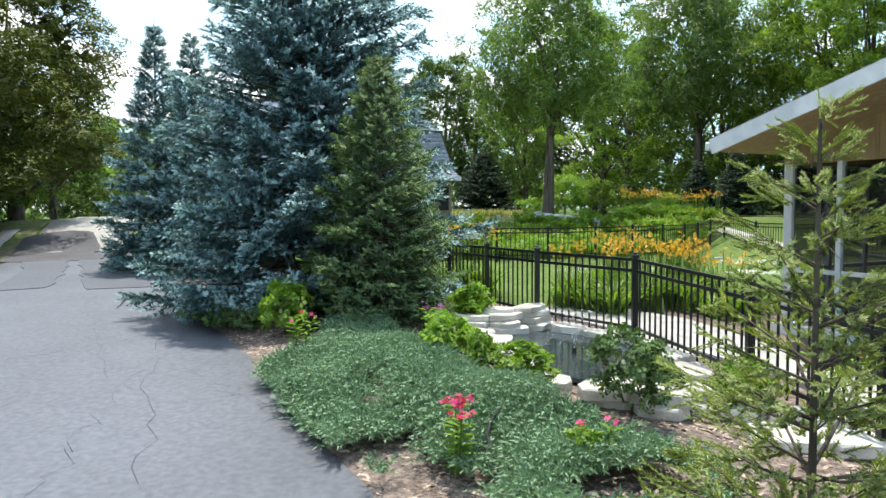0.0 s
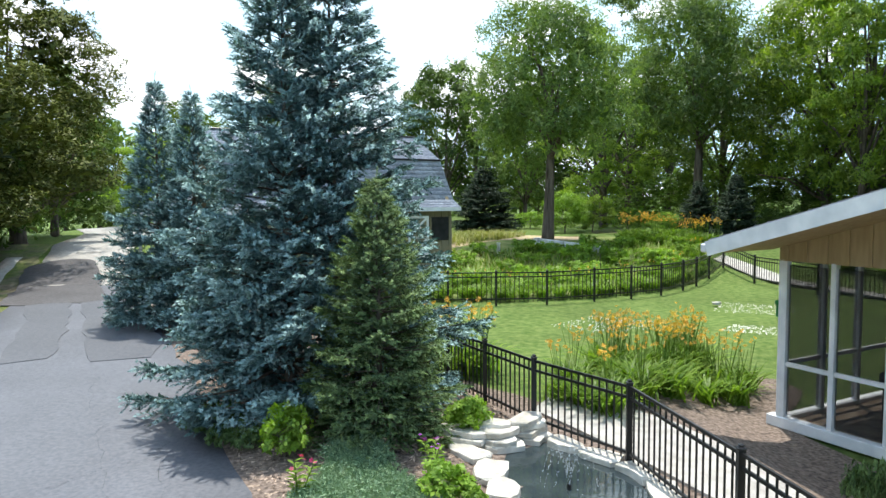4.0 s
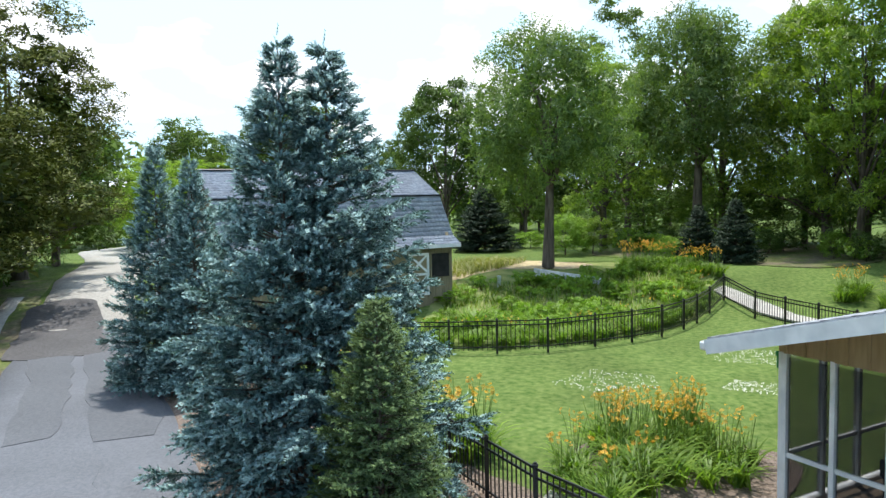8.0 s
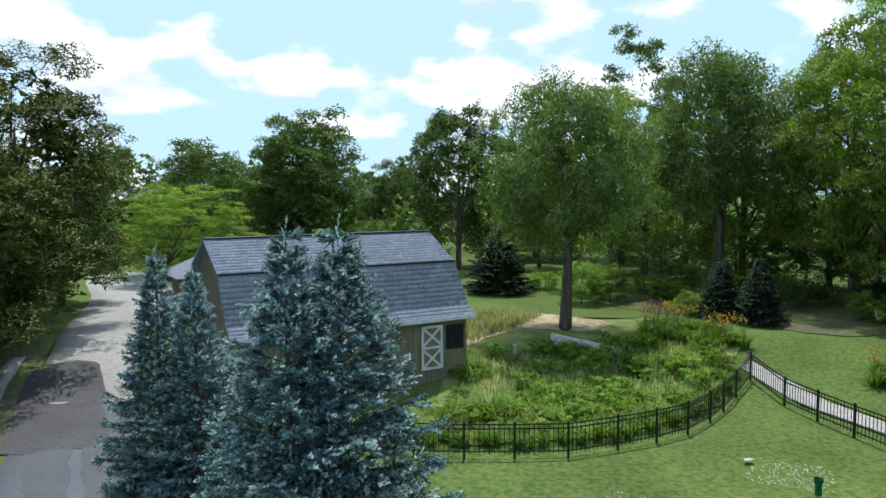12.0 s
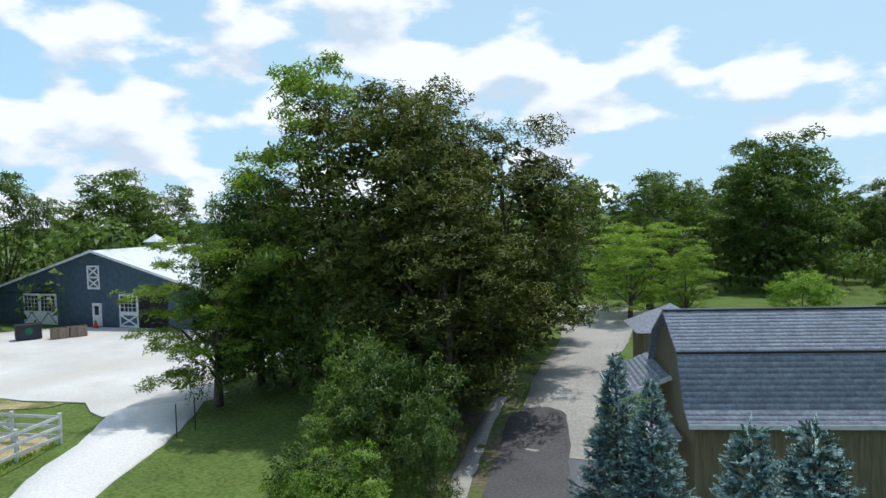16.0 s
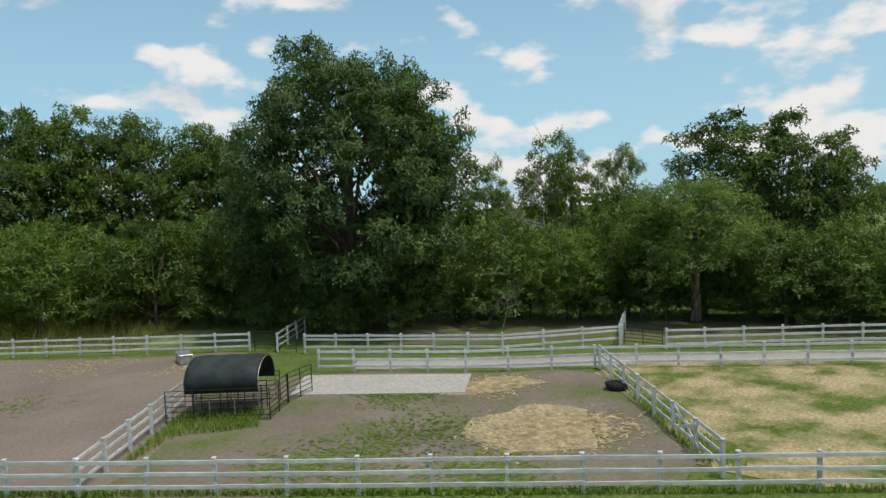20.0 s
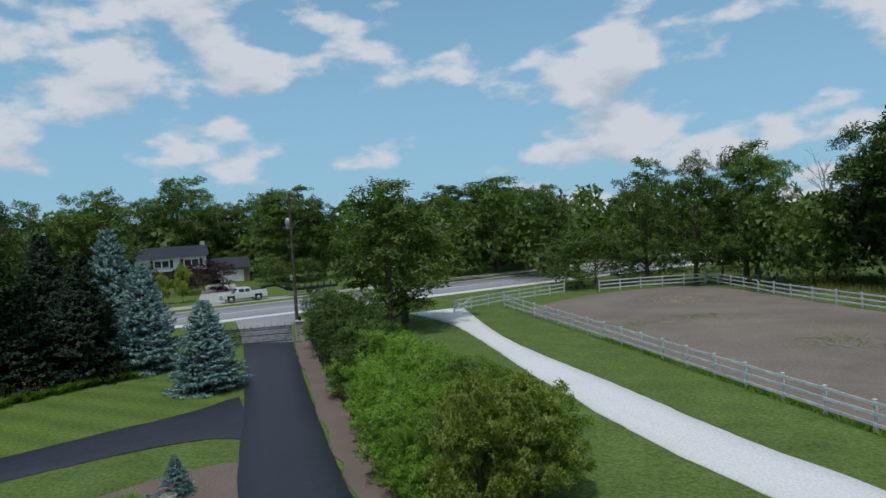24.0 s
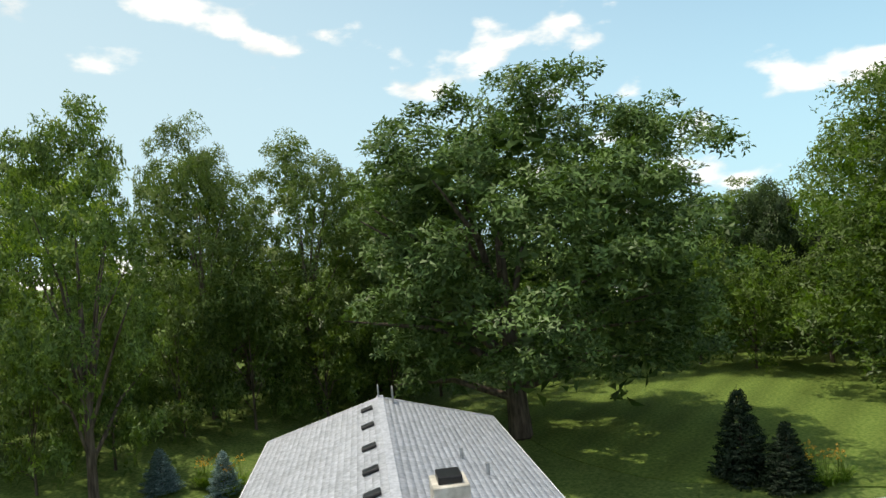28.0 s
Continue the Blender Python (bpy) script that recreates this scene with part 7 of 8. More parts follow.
for u in (-1.5, -0.35, 0.85, 2.0):
    pts = [sp(u, 1.6 - 1.58 * math.cos(math.pi * j / 10), 1.62 + 1.02 * math.sin(math.pi * j / 10)) for j in range(11)]
    v, f = tube([sp(u, 0.02, 0)] + pts + [sp(u, 3.18, 0)], [0.03] * 13, 5)
    put("hoop", mesh_of("hoop", v, f, STEEL), shelter)
for a, b in ((sp(-2.3, -0.3), sp(0.3, -0.3)), (sp(0.3, -0.3), sp(2.6, -0.3)), (sp(2.6, -0.3), sp(2.8, 2.4)), (sp(-2.2, 3.3), sp(2.2, 3.3)), (sp(2.8, 2.6), sp(3.6, 4.6))):
    pipe_panel(a[:2], b[:2])
for w in (0.9, 1.9):
    a, b = sp(-1.4, w), sp(1.9, w)
    pipe_panel(a[:2], b[:2], 5, 1.35)
pipe_panel((-35.2, -33.2), (-34.3, -36.3), 6, 1.4)
pipe_panel((-44.8, -10.6), (-45.2, -13.2), 6, 1.4)
trough = thing("water_trough", pose(-29.8, -38.2, 0, 0, 0, 60), "grey galvanised water trough by the paddock fence", "trough")
part("tank", box(1.9, 0.8, 0.62, 0, 0, 0, 0.06), STEEL, trough)
part("rim", box(1.98, 0.88, 0.05, 0, 0, 0.6, 0.02), STEEL, trough)
tub = thing("feed_tub", pose(-34.0, -10.1, 0), "low black rubber feed tub beside the fence", "tub")
v, f = tube([(0, 0, 0), (0, 0, 0.32), (0, 0, 0.33), (0, 0, 0.1)], [0.5, 0.62, 0.56, 0.5], 16)
put("bowl", mesh_of("bowl", v, f, RUBBER, True), tub)


def wheel(parent, x, y, r, w=0.2):
    v, f = tube([(x, y - w / 2, r), (x, y - w / 2 + 0.03, r), (x, y + w / 2 - 0.03, r), (x, y + w / 2, r)], [r * 0.86, r, r, r * 0.86], 16)
    ob = put("wheel", mesh_of("wheel", v, f, RUBBER, True), parent)
    v, f = tube([(x, y - w / 2 - 0.01, r), (x, y + w / 2 + 0.01, r)], [r * 0.6, r * 0.6], 12)
    n = len(v)
    rim = mesh_of("rim", v + [(x, y - w / 2 - 0.012, r), (x, y + w / 2 + 0.012, r)], [(*q[:3],) for q in f] + [(q[0], q[2], q[3]) for q in f] +
                  [(n, k, (k + 1) % 12) for k in range(12)] + [(n + 1, 12 + k, 12 + (k + 1) % 12) for k in range(12)], STEEL)
    put("rim", rim, ob)


def horse_trailer(x, y, turn, L, H, material, label):
    """A box trailer: body with rounded edges, roof, windows, axle wheels, drawbar."""
    ob = thing("horse_trailer", pose(x, y, 0, 0, 0, turn), label, "trailer", "parked horse trailers")
    body = part("body", box(L, 2.0, H - 0.5, 0, 0, 0.45, 0.12), material, ob)
    part("roof", box(L + 0.06, 2.06, 0.08, 0, 0, H - 0.08, 0.03), TIN, ob)
    part("band", box(L + 0.02, 2.03, 0.1, 0, 0, H * 0.52), STEEL, ob)
    for k in range(3):
        part("window", box(0.62, 2.04, 0.42, -L * 0.32 + k * L * 0.3, 0, H * 0.66, 0.02), GLASS, ob)
    part("window", box(0.1, 1.1, 0.42, L / 2 - 0.03, 0, H * 0.66), GLASS, ob)
    for dx in (-0.45, 0.4):
        for s in (-1, 1):
            wheel(ob, dx - 0.4, s * 1.0, 0.36)
    for s in (-1, 1):
        part("drawbar", beam((L / 2, s * 0.5, 0.5), (L / 2 + 1.2, 0, 0.5), 0.08, 0.1), BLACK, ob)
        part("fender", box(1.7, 0.2, 0.06, -0.42, s * 1.05, 0.8, 0.02), material, ob)
    part("jack", box(0.08, 0.08, 0.55, L / 2 + 1.15, 0, 0.02), STEEL, ob)


horse_trailer(-67.4, 12.6, 30, 4.4, 2.55, STEEL, "dull aluminium horse trailer parked at the wood's edge")
horse_trailer(-70.2, 16.0, 30, 4.6, 2.6, BARN_BLUE, "grey and blue horse trailer parked at the wood's edge")
horse_trailer(-72.0, 19.2, 30, 5.2, 2.8, WHITE, "white horse trailer parked at the wood's edge")
ft = thing("flatbed_trailer", pose(-72.2, 22.6, 0, 0, 0, 30), "low dark utility trailer with white fenders", "trailer")
part("bed", box(3.6, 1.7, 0.14, 0, 0, 0.5), BLACK, ft)
part("ramp", box(0.08, 1.7, 0.9, -1.8, 0, 0.6), BLACK, ft)
for s in (-1, 1):
    part("fender", box(0.9, 0.22, 0.3, 0, s * 0.95, 0.5, 0.05), WHITE, ft)
    wheel(ft, 0, s * 0.95, 0.33)
lumber_rng = random.Random(5)
for k in range(11):
    a = lumber_rng.uniform(20, 70)
    pl = thing("white_plank", pose(-56.6 + lumber_rng.uniform(-1.2, 1.2), 8.6 + lumber_rng.uniform(-1.4, 1.4), 0.02 + 0.05 * (k // 3), 0, 0, a), "loose white fence board lying on the grass", "plank", "heap of white boards")
    part("board", box(lumber_rng.uniform(2.2, 3.6), 0.14, 0.045, 0, 0, 0), FENCE, pl)
dump = thing("dumpster", pose(-63.8, 25.2, 0, 0, 0, 75), "dark green steel dumpster with a round sign", "dumpster")
part("bin", box(1.9, 1.2, 1.15, 0, 0, 0.1, 0.03), NEW_ASPHALT, dump)
part("lid", box(1.95, 1.3, 0.08, 0, 0, 1.25, 0.02), BLACK, dump)
bm = bmesh.new()
bmesh.ops.create_cone(bm, segments=20, radius1=0.3, radius2=0.3, depth=0.02, cap_ends=True, matrix=Matrix.Translation((0, -0.62, 0.75)) @ Matrix.Rotation(radians(90), 4, "X"))
part("sign", bm, GREEN_PAINT, dump)
for k in range(3):
    part("rib", box(0.06, 1.26, 0.9, -0.8 + 0.8 * k, 0, 0.2), BLACK, dump)
for k in range(2):
    crate = thing("wooden_crate", pose(-61.9 + 0.35 * k, 26.9 + 1.35 * k, 0, 0, 0, 75), "weathered wooden crate full of scrap", "crate", "wooden crates")
    for sy in (-0.5, 0.5):
        part("board", box(1.3, 0.05, 0.85, 0, sy, 0.05), WOOD, crate)
    for sx in (-0.63, 0.63):
        part("board", box(0.05, 1.0, 0.85, sx, 0, 0.05), WOOD, crate)
    part("filling", box(1.2, 0.95, 0.7, 0, 0, 0.1), MULCH, crate)
# a red cone-shaped marker by the barn door
cone_ = thing("fuel_can", pose(-64.9, 31.3, 0), "red plastic marker beside the barn door", "marker")
v, f = tube([(0, 0, 0), (0, 0, 0.1), (0, 0, 0.7)], [0.26, 0.2, 0.08], 10)
put("cone", mesh_of("cone", v, f, RED), cone_)
post_ = thing("steel_stake", pose(-28.5, 18.9, 0), "thin dark steel stake in the grass", "stake")
v, f = tube([(0, 0, 0), (0, 0, 1.5)], [0.03, 0.025], 6)
put("stake", mesh_of("stake", v, f, BLACK), post_)
copy_thing(post_, LAY @ pose(-28.2, 17.8, 0))

# drive gate with stone pillars, and the utility pole
GA, GB = Vector((31.6, -50.6, 0)), Vector((26.7, -52.9, 0))
gate = thing("drive_gate", Matrix(), "black metal drive gate, closed", "gate")
GDIR = (GB - GA).normalized()
for z in (0.15, 0.75, 1.2, 1.35):
    part("gate_rail", beam(GA + Vector((0, 0, z)), GB + Vector((0, 0, z)), 0.04, 0.05), BLACK, gate)
for k in range(61):
    p = GA.lerp(GB, k / 60)
    part("bar", box(0.035, 0.035, 1.3 if k % 6 else 1.5, p.x, p.y, 0.1), BLACK, gate)
for q, lab in ((GA - GDIR * 0.7, ""), (GB + GDIR * 0.7, "")):
    pil = thing("gate_pillar", Matrix.Translation(q) @ pose(0, 0, 0, 0, 0, 25), "fieldstone gate pillar with a stone cap and a lamp", "pillar", "gate pillars")
    rng = random.Random(int(q.x))
    part("core", box(0.62, 0.62, 1.6, 0, 0, 0), STONE, pil)
    for k in range(8):
        for j in range(3):
            for s in (0, 1, 2, 3):
                o = -0.22 + 0.22 * j + rng.uniform(-.03, .03)
                d = box(rng.uniform(0.17, 0.24), 0.06, rng.uniform(0.14, 0.2), o, -0.33, 0.02 + 0.2 * k, 0.02)
                part("stone", d, STONE, pil, m=Matrix.Rotation(s * math.pi / 2, 4, "Z"))
    part("cap", box(0.85, 0.85, 0.12, 0, 0, 1.6, 0.03), CONCRETE, pil)
    part("lamp", box(0.24, 0.24, 0.36, 0, 0, 1.72, 0.04), BLACK, pil, "black lantern")
flag = thing("small_flag", Matrix.Translation(GA - GDIR * 0.55) @ pose(0, 0, 0), "small striped flag on a thin pole beside the gate pillar", "flag")
v, f = tube([(0, 0, 0), (0, 0, 2.3)], [0.015, 0.012], 6)
put("pole", mesh_of("pole", v, f, STEEL), flag)
for k in range(7):
    part("stripe", box(0.42, 0.012, 0.075, 0.22, 0, 1.74 + 0.076 * k), WHITE if k % 2 else RED, flag, "white stripe" if k % 2 else "red stripe")
pole = thing("utility_pole", pose(31.5, -64.2, 0), "dark wooden utility pole with a grey transformer", "pole")
v, f = tube([(0, 0, 0), (0, 0, 6), (0, 0, 13.0)], [0.19, 0.16, 0.12], 8)
put("mast", mesh_of("mast", v, f, BARK, True), pole)
v, f = tube([(0.3, 0, 9.4), (0.3, 0, 9.45), (0.3, 0, 10.4), (0.3, 0, 10.5)], [0.1, 0.26, 0.26, 0.1], 12)
put("transformer", mesh_of("transformer", v, f, STEEL, True), pole)
part("crossarm", box(1.6, 0.1, 0.12, 0, 0, 12.4), WOOD, pole)
part("meter", box(0.3, 0.3, 0.5, 0.2, 0.1, 4.2, 0.05), STEEL, pole)
pole2 = thing("utility_pole", pose(8, -118, 0), "thin wooden utility pole far down the road", "pole")
put("mast", bpy.data.meshes["mast"], pole2)
part("crossarm", box(2.6, 0.12, 0.14, 0, 0, 12.2), WOOD, pole2)
low_fence = thing("drive_fence", Matrix(), "low dark fence along the hedge beside the drive", "fence")
hl = smooth_line([(25.6, -54), (16, -35.8), (9.2, -24.6), (3.2, -14)], 2.2)
for p in hl:
    part("fence_post", box(0.08, 0.08, 1.1, p[0], p[1], 0), BLACK, low_fence)
for p, q in zip(hl, hl[1:]):
    for z in (0.25, 0.6, 0.95):
        part("fence_rail", beam((*p, z), (*q, z), 0.03, 0.16), BLACK, low_fence)

# vehicles beyond the road
def pickup(x, y, turn):
    """A crew-cab pickup that faces +x: lower body, cab, open bed, dark arches, glass and trim."""
    ob = thing("pickup_truck", pose(x, y, 0.03, 0, 0, turn), "white crew-cab pickup truck on the far road", "truck")

    def shell(side, half_low, half_high, split):
        bm = bmesh.new()
        rings = [[bm.verts.new((px, s_ * (half_low if pz < split else half_high), pz)) for px, pz in side] for s_ in (-1, 1)]
        bm.faces.new(rings[0]); bm.faces.new(rings[1][::-1])
        for i in range(len(side)):
            j = (i + 1) % len(side)
            bm.faces.new((rings[0][i], rings[1][i], rings[1][j], rings[0][j]))
        bmesh.ops.recalc_face_normals(bm, faces=bm.faces[:])
        return bm

    part("body", shell([(-2.95, 0.6), (-2.95, 1.12), (-0.95, 1.14), (1.35, 1.18), (2.7, 1.1), (2.95, 0.95), (2.95, 0.55), (-2.8, 0.55)], 1.0, 0.98, 1.05), CAR_WHITE, ob)
    part("cab", shell([(-0.95, 1.1), (-0.7, 1.9), (0.75, 1.92), (1.5, 1.15)], 0.96, 0.78, 1.5), CAR_WHITE, ob)
    bed = part("bed", box(1.95, 1.86, 0.34, -1.97, 0, 1.1, 0.02), CAR_WHITE, ob)
    part("bed_floor", box(1.75, 1.64, 0.02, -1.97, 0, 1.44), RUBBER, bed)
    for s_ in (-1, 1):
        for cx, w_ in ((-0.32, 0.62), (0.46, 0.72)):
            part("side_window", box(w_, 0.04, 0.42, 0, 0, 0, 0.01, None, pose(cx, s_ * 0.935, 1.32, s_ * 13)), GLASS, ob)
        part("headlight", box(0.08, 0.36, 0.2, 2.93, s_ * 0.72, 0.82), TIN, ob)
        part("mirror", box(0.12, 0.2, 0.2, 1.15, s_ * 1.1, 1.3, 0.03), CAR_WHITE, ob)
        for dx in (-1.75, 1.9):
            part("wheel_arch", box(1.02, 0.06, 0.42, dx, s_ * 0.985, 0.52, 0.03), RUBBER, ob)
            wheel(ob, dx, s_ * 0.94, 0.42, 0.26)
    part("windscreen", box(0.04, 1.5, 0.78, 0, 0, 0, 0, None, pose(1.5, 0, 1.2, 0, -44)), GLASS, ob)
    part("grille", box(0.06, 1.2, 0.3, 2.95, 0, 0.72, 0.02), STEEL, ob)
    part("bumper", box(0.2, 1.95, 0.22, 2.98, 0, 0.45, 0.03), STEEL, ob)


ang = math.degrees(math.atan2(RD.y, RD.x))
TP = RO + RN * 17.6
pickup(TP.x - 14.5 * RD.x, TP.y - 14.5 * RD.y, ang)
gt = thing("flatbed_trailer", pose(TP.x - 23.5 * RD.x, TP.y - 23.5 * RD.y, 0.03, 0, 0, ang), "black gooseneck flatbed trailer behind the truck", "trailer")
part("bed", box(7.0, 2.2, 0.3, -0.6, 0, 0.8), BLACK, gt)
for k in range(8):
    for s_ in (-1, 1):
        part("stake", box(0.08, 0.06, 0.5, -3.9 + 0.94 * k, s_ * 1.08, 1.08), BLACK, gt)
part("headboard", box(0.08, 2.2, 0.8, 2.85, 0, 1.05), BLACK, gt)
part("gooseneck", beam((2.8, 0, 0.95), (4.6, 0, 1.75), 0.5, 0.25), BLACK, gt)
part("gooseneck", beam((4.5, 0, 1.75), (6.6, 0, 1.6), 0.4, 0.22), BLACK, gt)
for dx in (-1.6, -0.6):
    for s in (-1, 1):
        wheel(gt, dx, s * 0.95, 0.4, 0.25)
car = thing("parked_car", pose(64.6, -104.6, 0.03, 0, 0, 118), "white car parked on the far driveway", "car")
bm = box(4.3, 1.75, 0.6, 0, 0, 0.3, 0.15)
part("body", bm, CAR_WHITE, car)
part("cabin", box(2.2, 1.5, 0.55, -0.2, 0, 0.88, 0.2), GLASS, car)
part("roof", box(1.5, 1.35, 0.06, -0.2, 0, 1.42, 0.02), CAR_WHITE, car)
for dx in (-1.35, 1.35):
    for s in (-1, 1):
        wheel(car, dx, s * 0.8, 0.32)
LAY = Matrix()

# ---- garden: pond, rocks, flowers ----
patch("pond_water", [(0.63, 8.50), (1.26, 9.02), (1.57, 8.66), (1.99, 8.13), (2.20, 7.45), (2.26, 6.82), (2.15, 6.19), (1.68, 5.88), (1.26, 6.09), (1.00, 6.61), (0.76, 7.24), (0.65, 7.87)], 0.045, WATER, "dark garden pond with ripples", "pond", 0.25, 0.02, 0, 0.04, None, gz(1.4, 6.9))


def rock(x, y, z, sx, sy, sz, seed, turn=None, label="pale flat limestone slab beside the pond"):
    """A flat stone with an uneven outline and worn edges."""
    rng = random.Random(seed)
    n = 10
    ring = []
    for k in range(n):
        c, q = math.cos(6.283 * (k + 0.5) / n), math.sin(6.283 * (k + 0.5) / n)
        w_ = (c ** 4 + q ** 4) ** -0.25 * rng.uniform(0.78, 1.08)
        ring.append((c * w_, q * w_))
    bm = bmesh.new()
    layers = [(0.97, 0.0), (1.0, 0.12), (1.0, 0.86), (0.95, 1.0)]
    rings = [[bm.verts.new((px * s * sx / 2 + rng.uniform(-.01, .01), py * s * sy / 2 + rng.uniform(-.01, .01), h * sz + rng.uniform(-.08, .08) * sz)) for px, py in ring] for s, h in layers]
    for a, b in zip(rings, rings[1:]):
        for k in range(n):
            bm.faces.new((a[k], a[(k + 1) % n], b[(k + 1) % n], b[k]))
    bm.faces.new(rings[-1]); bm.faces.new(rings[0][::-1])
    bmesh.ops.recalc_face_normals(bm, faces=bm.faces[:])
    ob = part("rock", bm, STONE)
    x, y = plan(x, y)
    ob.matrix_basis = pose(x, y, gz(x, y) + z, 0, 0, rng.uniform(0, 360) if turn is None else turn)
    return tagged(ob, label, "rock", "rocks round the pond")


rock_rng = random.Random(17)


def slabs(line_, long, deep, thick, z, layers=1, push=0.0):
    """Flat slabs laid end to end along a line, in courses that step back."""
    for j in range(layers):
        pts = smooth_line(line_, long * rock_rng.uniform(0.9, 1.05))
        for k, (p, q) in enumerate(zip(pts, pts[1:])):
            a_ = math.atan2(q[1] - p[1], q[0] - p[0])
            L = math.dist(p, q)
            rock((p[0] + q[0]) / 2 - math.sin(a_) * push * j + rock_rng.uniform(-.05, .05), (p[1] + q[1]) / 2 + math.cos(a_) * push * j + rock_rng.uniform(-.05, .05),
                 z + j * thick * 0.97, L * rock_rng.uniform(0.98, 1.12), deep * rock_rng.uniform(0.8, 1.2), thick * rock_rng.uniform(0.9, 1.1), rock_rng.randrange(999), math.degrees(a_) + rock_rng.uniform(-20, 20))


slabs([(0.02, 8.92), (0.52, 8.63), (0.94, 8.90), (1.34, 9.21)], 0.44, 0.42, 0.075, 0.0, 3, 0.05)
slabs([(0.31, 8.92), (0.84, 8.97), (1.34, 9.32)], 0.46, 0.34, 0.06, 0.21, 1, 0.03)
slabs([(0.29, 8.66), (0.50, 8.13), (0.57, 7.56), (0.67, 7.03), (0.86, 6.51), (1.10, 6.03)], 0.46, 0.32, 0.1, 0.0)
slabs([(1.39, 8.92), (1.70, 8.52), (2.08, 8.08), (2.31, 7.56), (2.37, 6.93), (2.33, 6.30)], 0.58, 0.34, 0.09, 0.0)
slabs([(1.18, 5.90), (1.57, 5.67), (1.99, 5.56), (2.36, 5.77)], 0.5, 0.4, 0.09, 0.0, 2, -0.06)
slabs([(2.0, 5.75), (2.5, 5.4), (3.0, 5.2)], 0.55, 0.45, 0.08, 0.0)
slabs([(2.2, 5.1), (2.7, 4.85), (3.1, 4.8)], 0.5, 0.42, 0.08, 0.0)

# fountain jets: thin arcs of droplets round a nozzle
fountain = thing("fountain", pose(*plan(1.38, 7.4), gz(1.4, 6.9) + 0.05), "small fountain with thin arcs of water", "fountain")
rng = np.random.default_rng(4)
n = 420
az, t = rng.integers(0, 14, n) * 6.283 / 14 + rng.normal(size=n) * 0.05, rng.random(n)
drop_v = scatter(np.array([(0, 0, 0.009), (0.006, 0, 0), (-0.003, 0.005, 0), (-0.003, -0.005, 0), (0, 0, -0.016)]),
                 np.stack([np.cos(az) * 0.3 * t, np.sin(az) * 0.3 * t, 0.03 + 2.0 * t * (1.02 - t) * 0.75], 1),
                 np.repeat(np.eye(3)[None], n, 0), np.repeat((0.3 + 0.4 * rng.random(n))[:, None], 3, 1))
spray_ = put("spray", mesh_of("spray", drop_v, repeat_faces([(0, 1, 2), (0, 2, 3), (0, 3, 1), (4, 2, 1), (4, 3, 2), (4, 1, 3)], 5, n), SPRAY, True), fountain)
tagged(spray_, kind="stuff")
v, f = tube([(0, 0, -0.04), (0, 0, 0.05)], [0.03, 0.02], 8)
put("nozzle", mesh_of("nozzle", v, f, BLACK), fountain)


def inside(x, y, outline):
    hit_ = False
    for (x0, y0), (x1, y1) in zip(outline, outline[1:] + outline[:1]):
        if (y0 > y) != (y1 > y) and x < x0 + (y - y0) / (y1 - y0) * (x1 - x0):
            hit_ = not hit_
    return hit_


def spots_in(outline, count, seed, drawn=False):
    r = random.Random(seed)
    xs, ys = [p[0] for p in outline], [p[1] for p in outline]
    res = []
    while len(res) < count:
        x, y = r.uniform(min(xs), max(xs)), r.uniform(min(ys), max(ys))
        if inside(x, y, outline):
            res.append(plan(x, y) if drawn else (x, y))
    return res


# creeping juniper: a mat of low feathery sprays with thin spots
JUN = [(-1.25, 8.3), (-1.22, 7.4), (-1.32, 6.75), (-1.62, 6.15), (-1.36, 5.6), (-1.0, 4.95), (-0.62, 4.3), (-0.3, 3.95), (0.1, 3.62), (0.5, 3.3), (0.9, 3.2), (1.4, 3.25), (1.45, 3.8), (0.95, 4.6), (0.55, 5.3), (0.0, 6.15), (-0.5, 7.2), (-0.8, 8.1)]
thin_rng = random.Random(5)
BARE = [(-0.55, 5.05, 0.13), (-0.42, 4.3, 0.22), (-0.12, 3.95, 0.26), (0.2, 3.75, 0.22), (-0.2, 4.45, 0.12), (0.85, 3.55, 0.24), (1.15, 3.55, 0.25), (0.2, 4.2, 0.12), (-1.35, 5.75, 0.12)] + [(thin_rng.uniform(-1.4, 1.2), thin_rng.uniform(3.6, 7.6), thin_rng.uniform(0.03, 0.08)) for _ in range(26)]


def thin(x, y):
    """The worn spots of the juniper, with ragged rims."""
    return any((x - a) ** 2 + (y - b) ** 2 < (r * (1 + 0.5 * noise.noise((x * 9, y * 9, 1)))) ** 2 for a, b, r in BARE)


rng = np.random.default_rng(8)
sp_ = np.array([(x, y) for x, y in spots_in(JUN, 26000, 3) if not thin(x, y) and noise.noise((x * 1.1, y * 1.1, 3)) + 0.6 * noise.noise((x * 5.5, y * 5.5, 7)) > -0.42])
hgt = np.array([0.05 + 0.12 * (noise.noise((x * 1.5, y * 1.5, 0)) + 0.6) for x, y in sp_])
n = len(sp_)
place = np.stack([sp_[:, 0], sp_[:, 1], 0.02 + np.array([bed_z(x, y) + gz(x, y) for x, y in sp_]) + hgt * (0.5 + 0.6 * rng.random(n))], 1)
a = rng.random(n) * 6.283
ahead = np.stack([np.cos(a), np.sin(a), 0.15 + 0.45 * rng.random(n)], 1)
tmpl, tf = sprig(8, 0.05, 0.3, 6)
v = scatter(tmpl, place, frames_from(ahead, np.stack([rng.normal(size=n) * .3, rng.normal(size=n) * .3, np.ones(n)], 1)), np.repeat((0.07 + 0.09 * rng.random(n))[:, None], 3, 1))
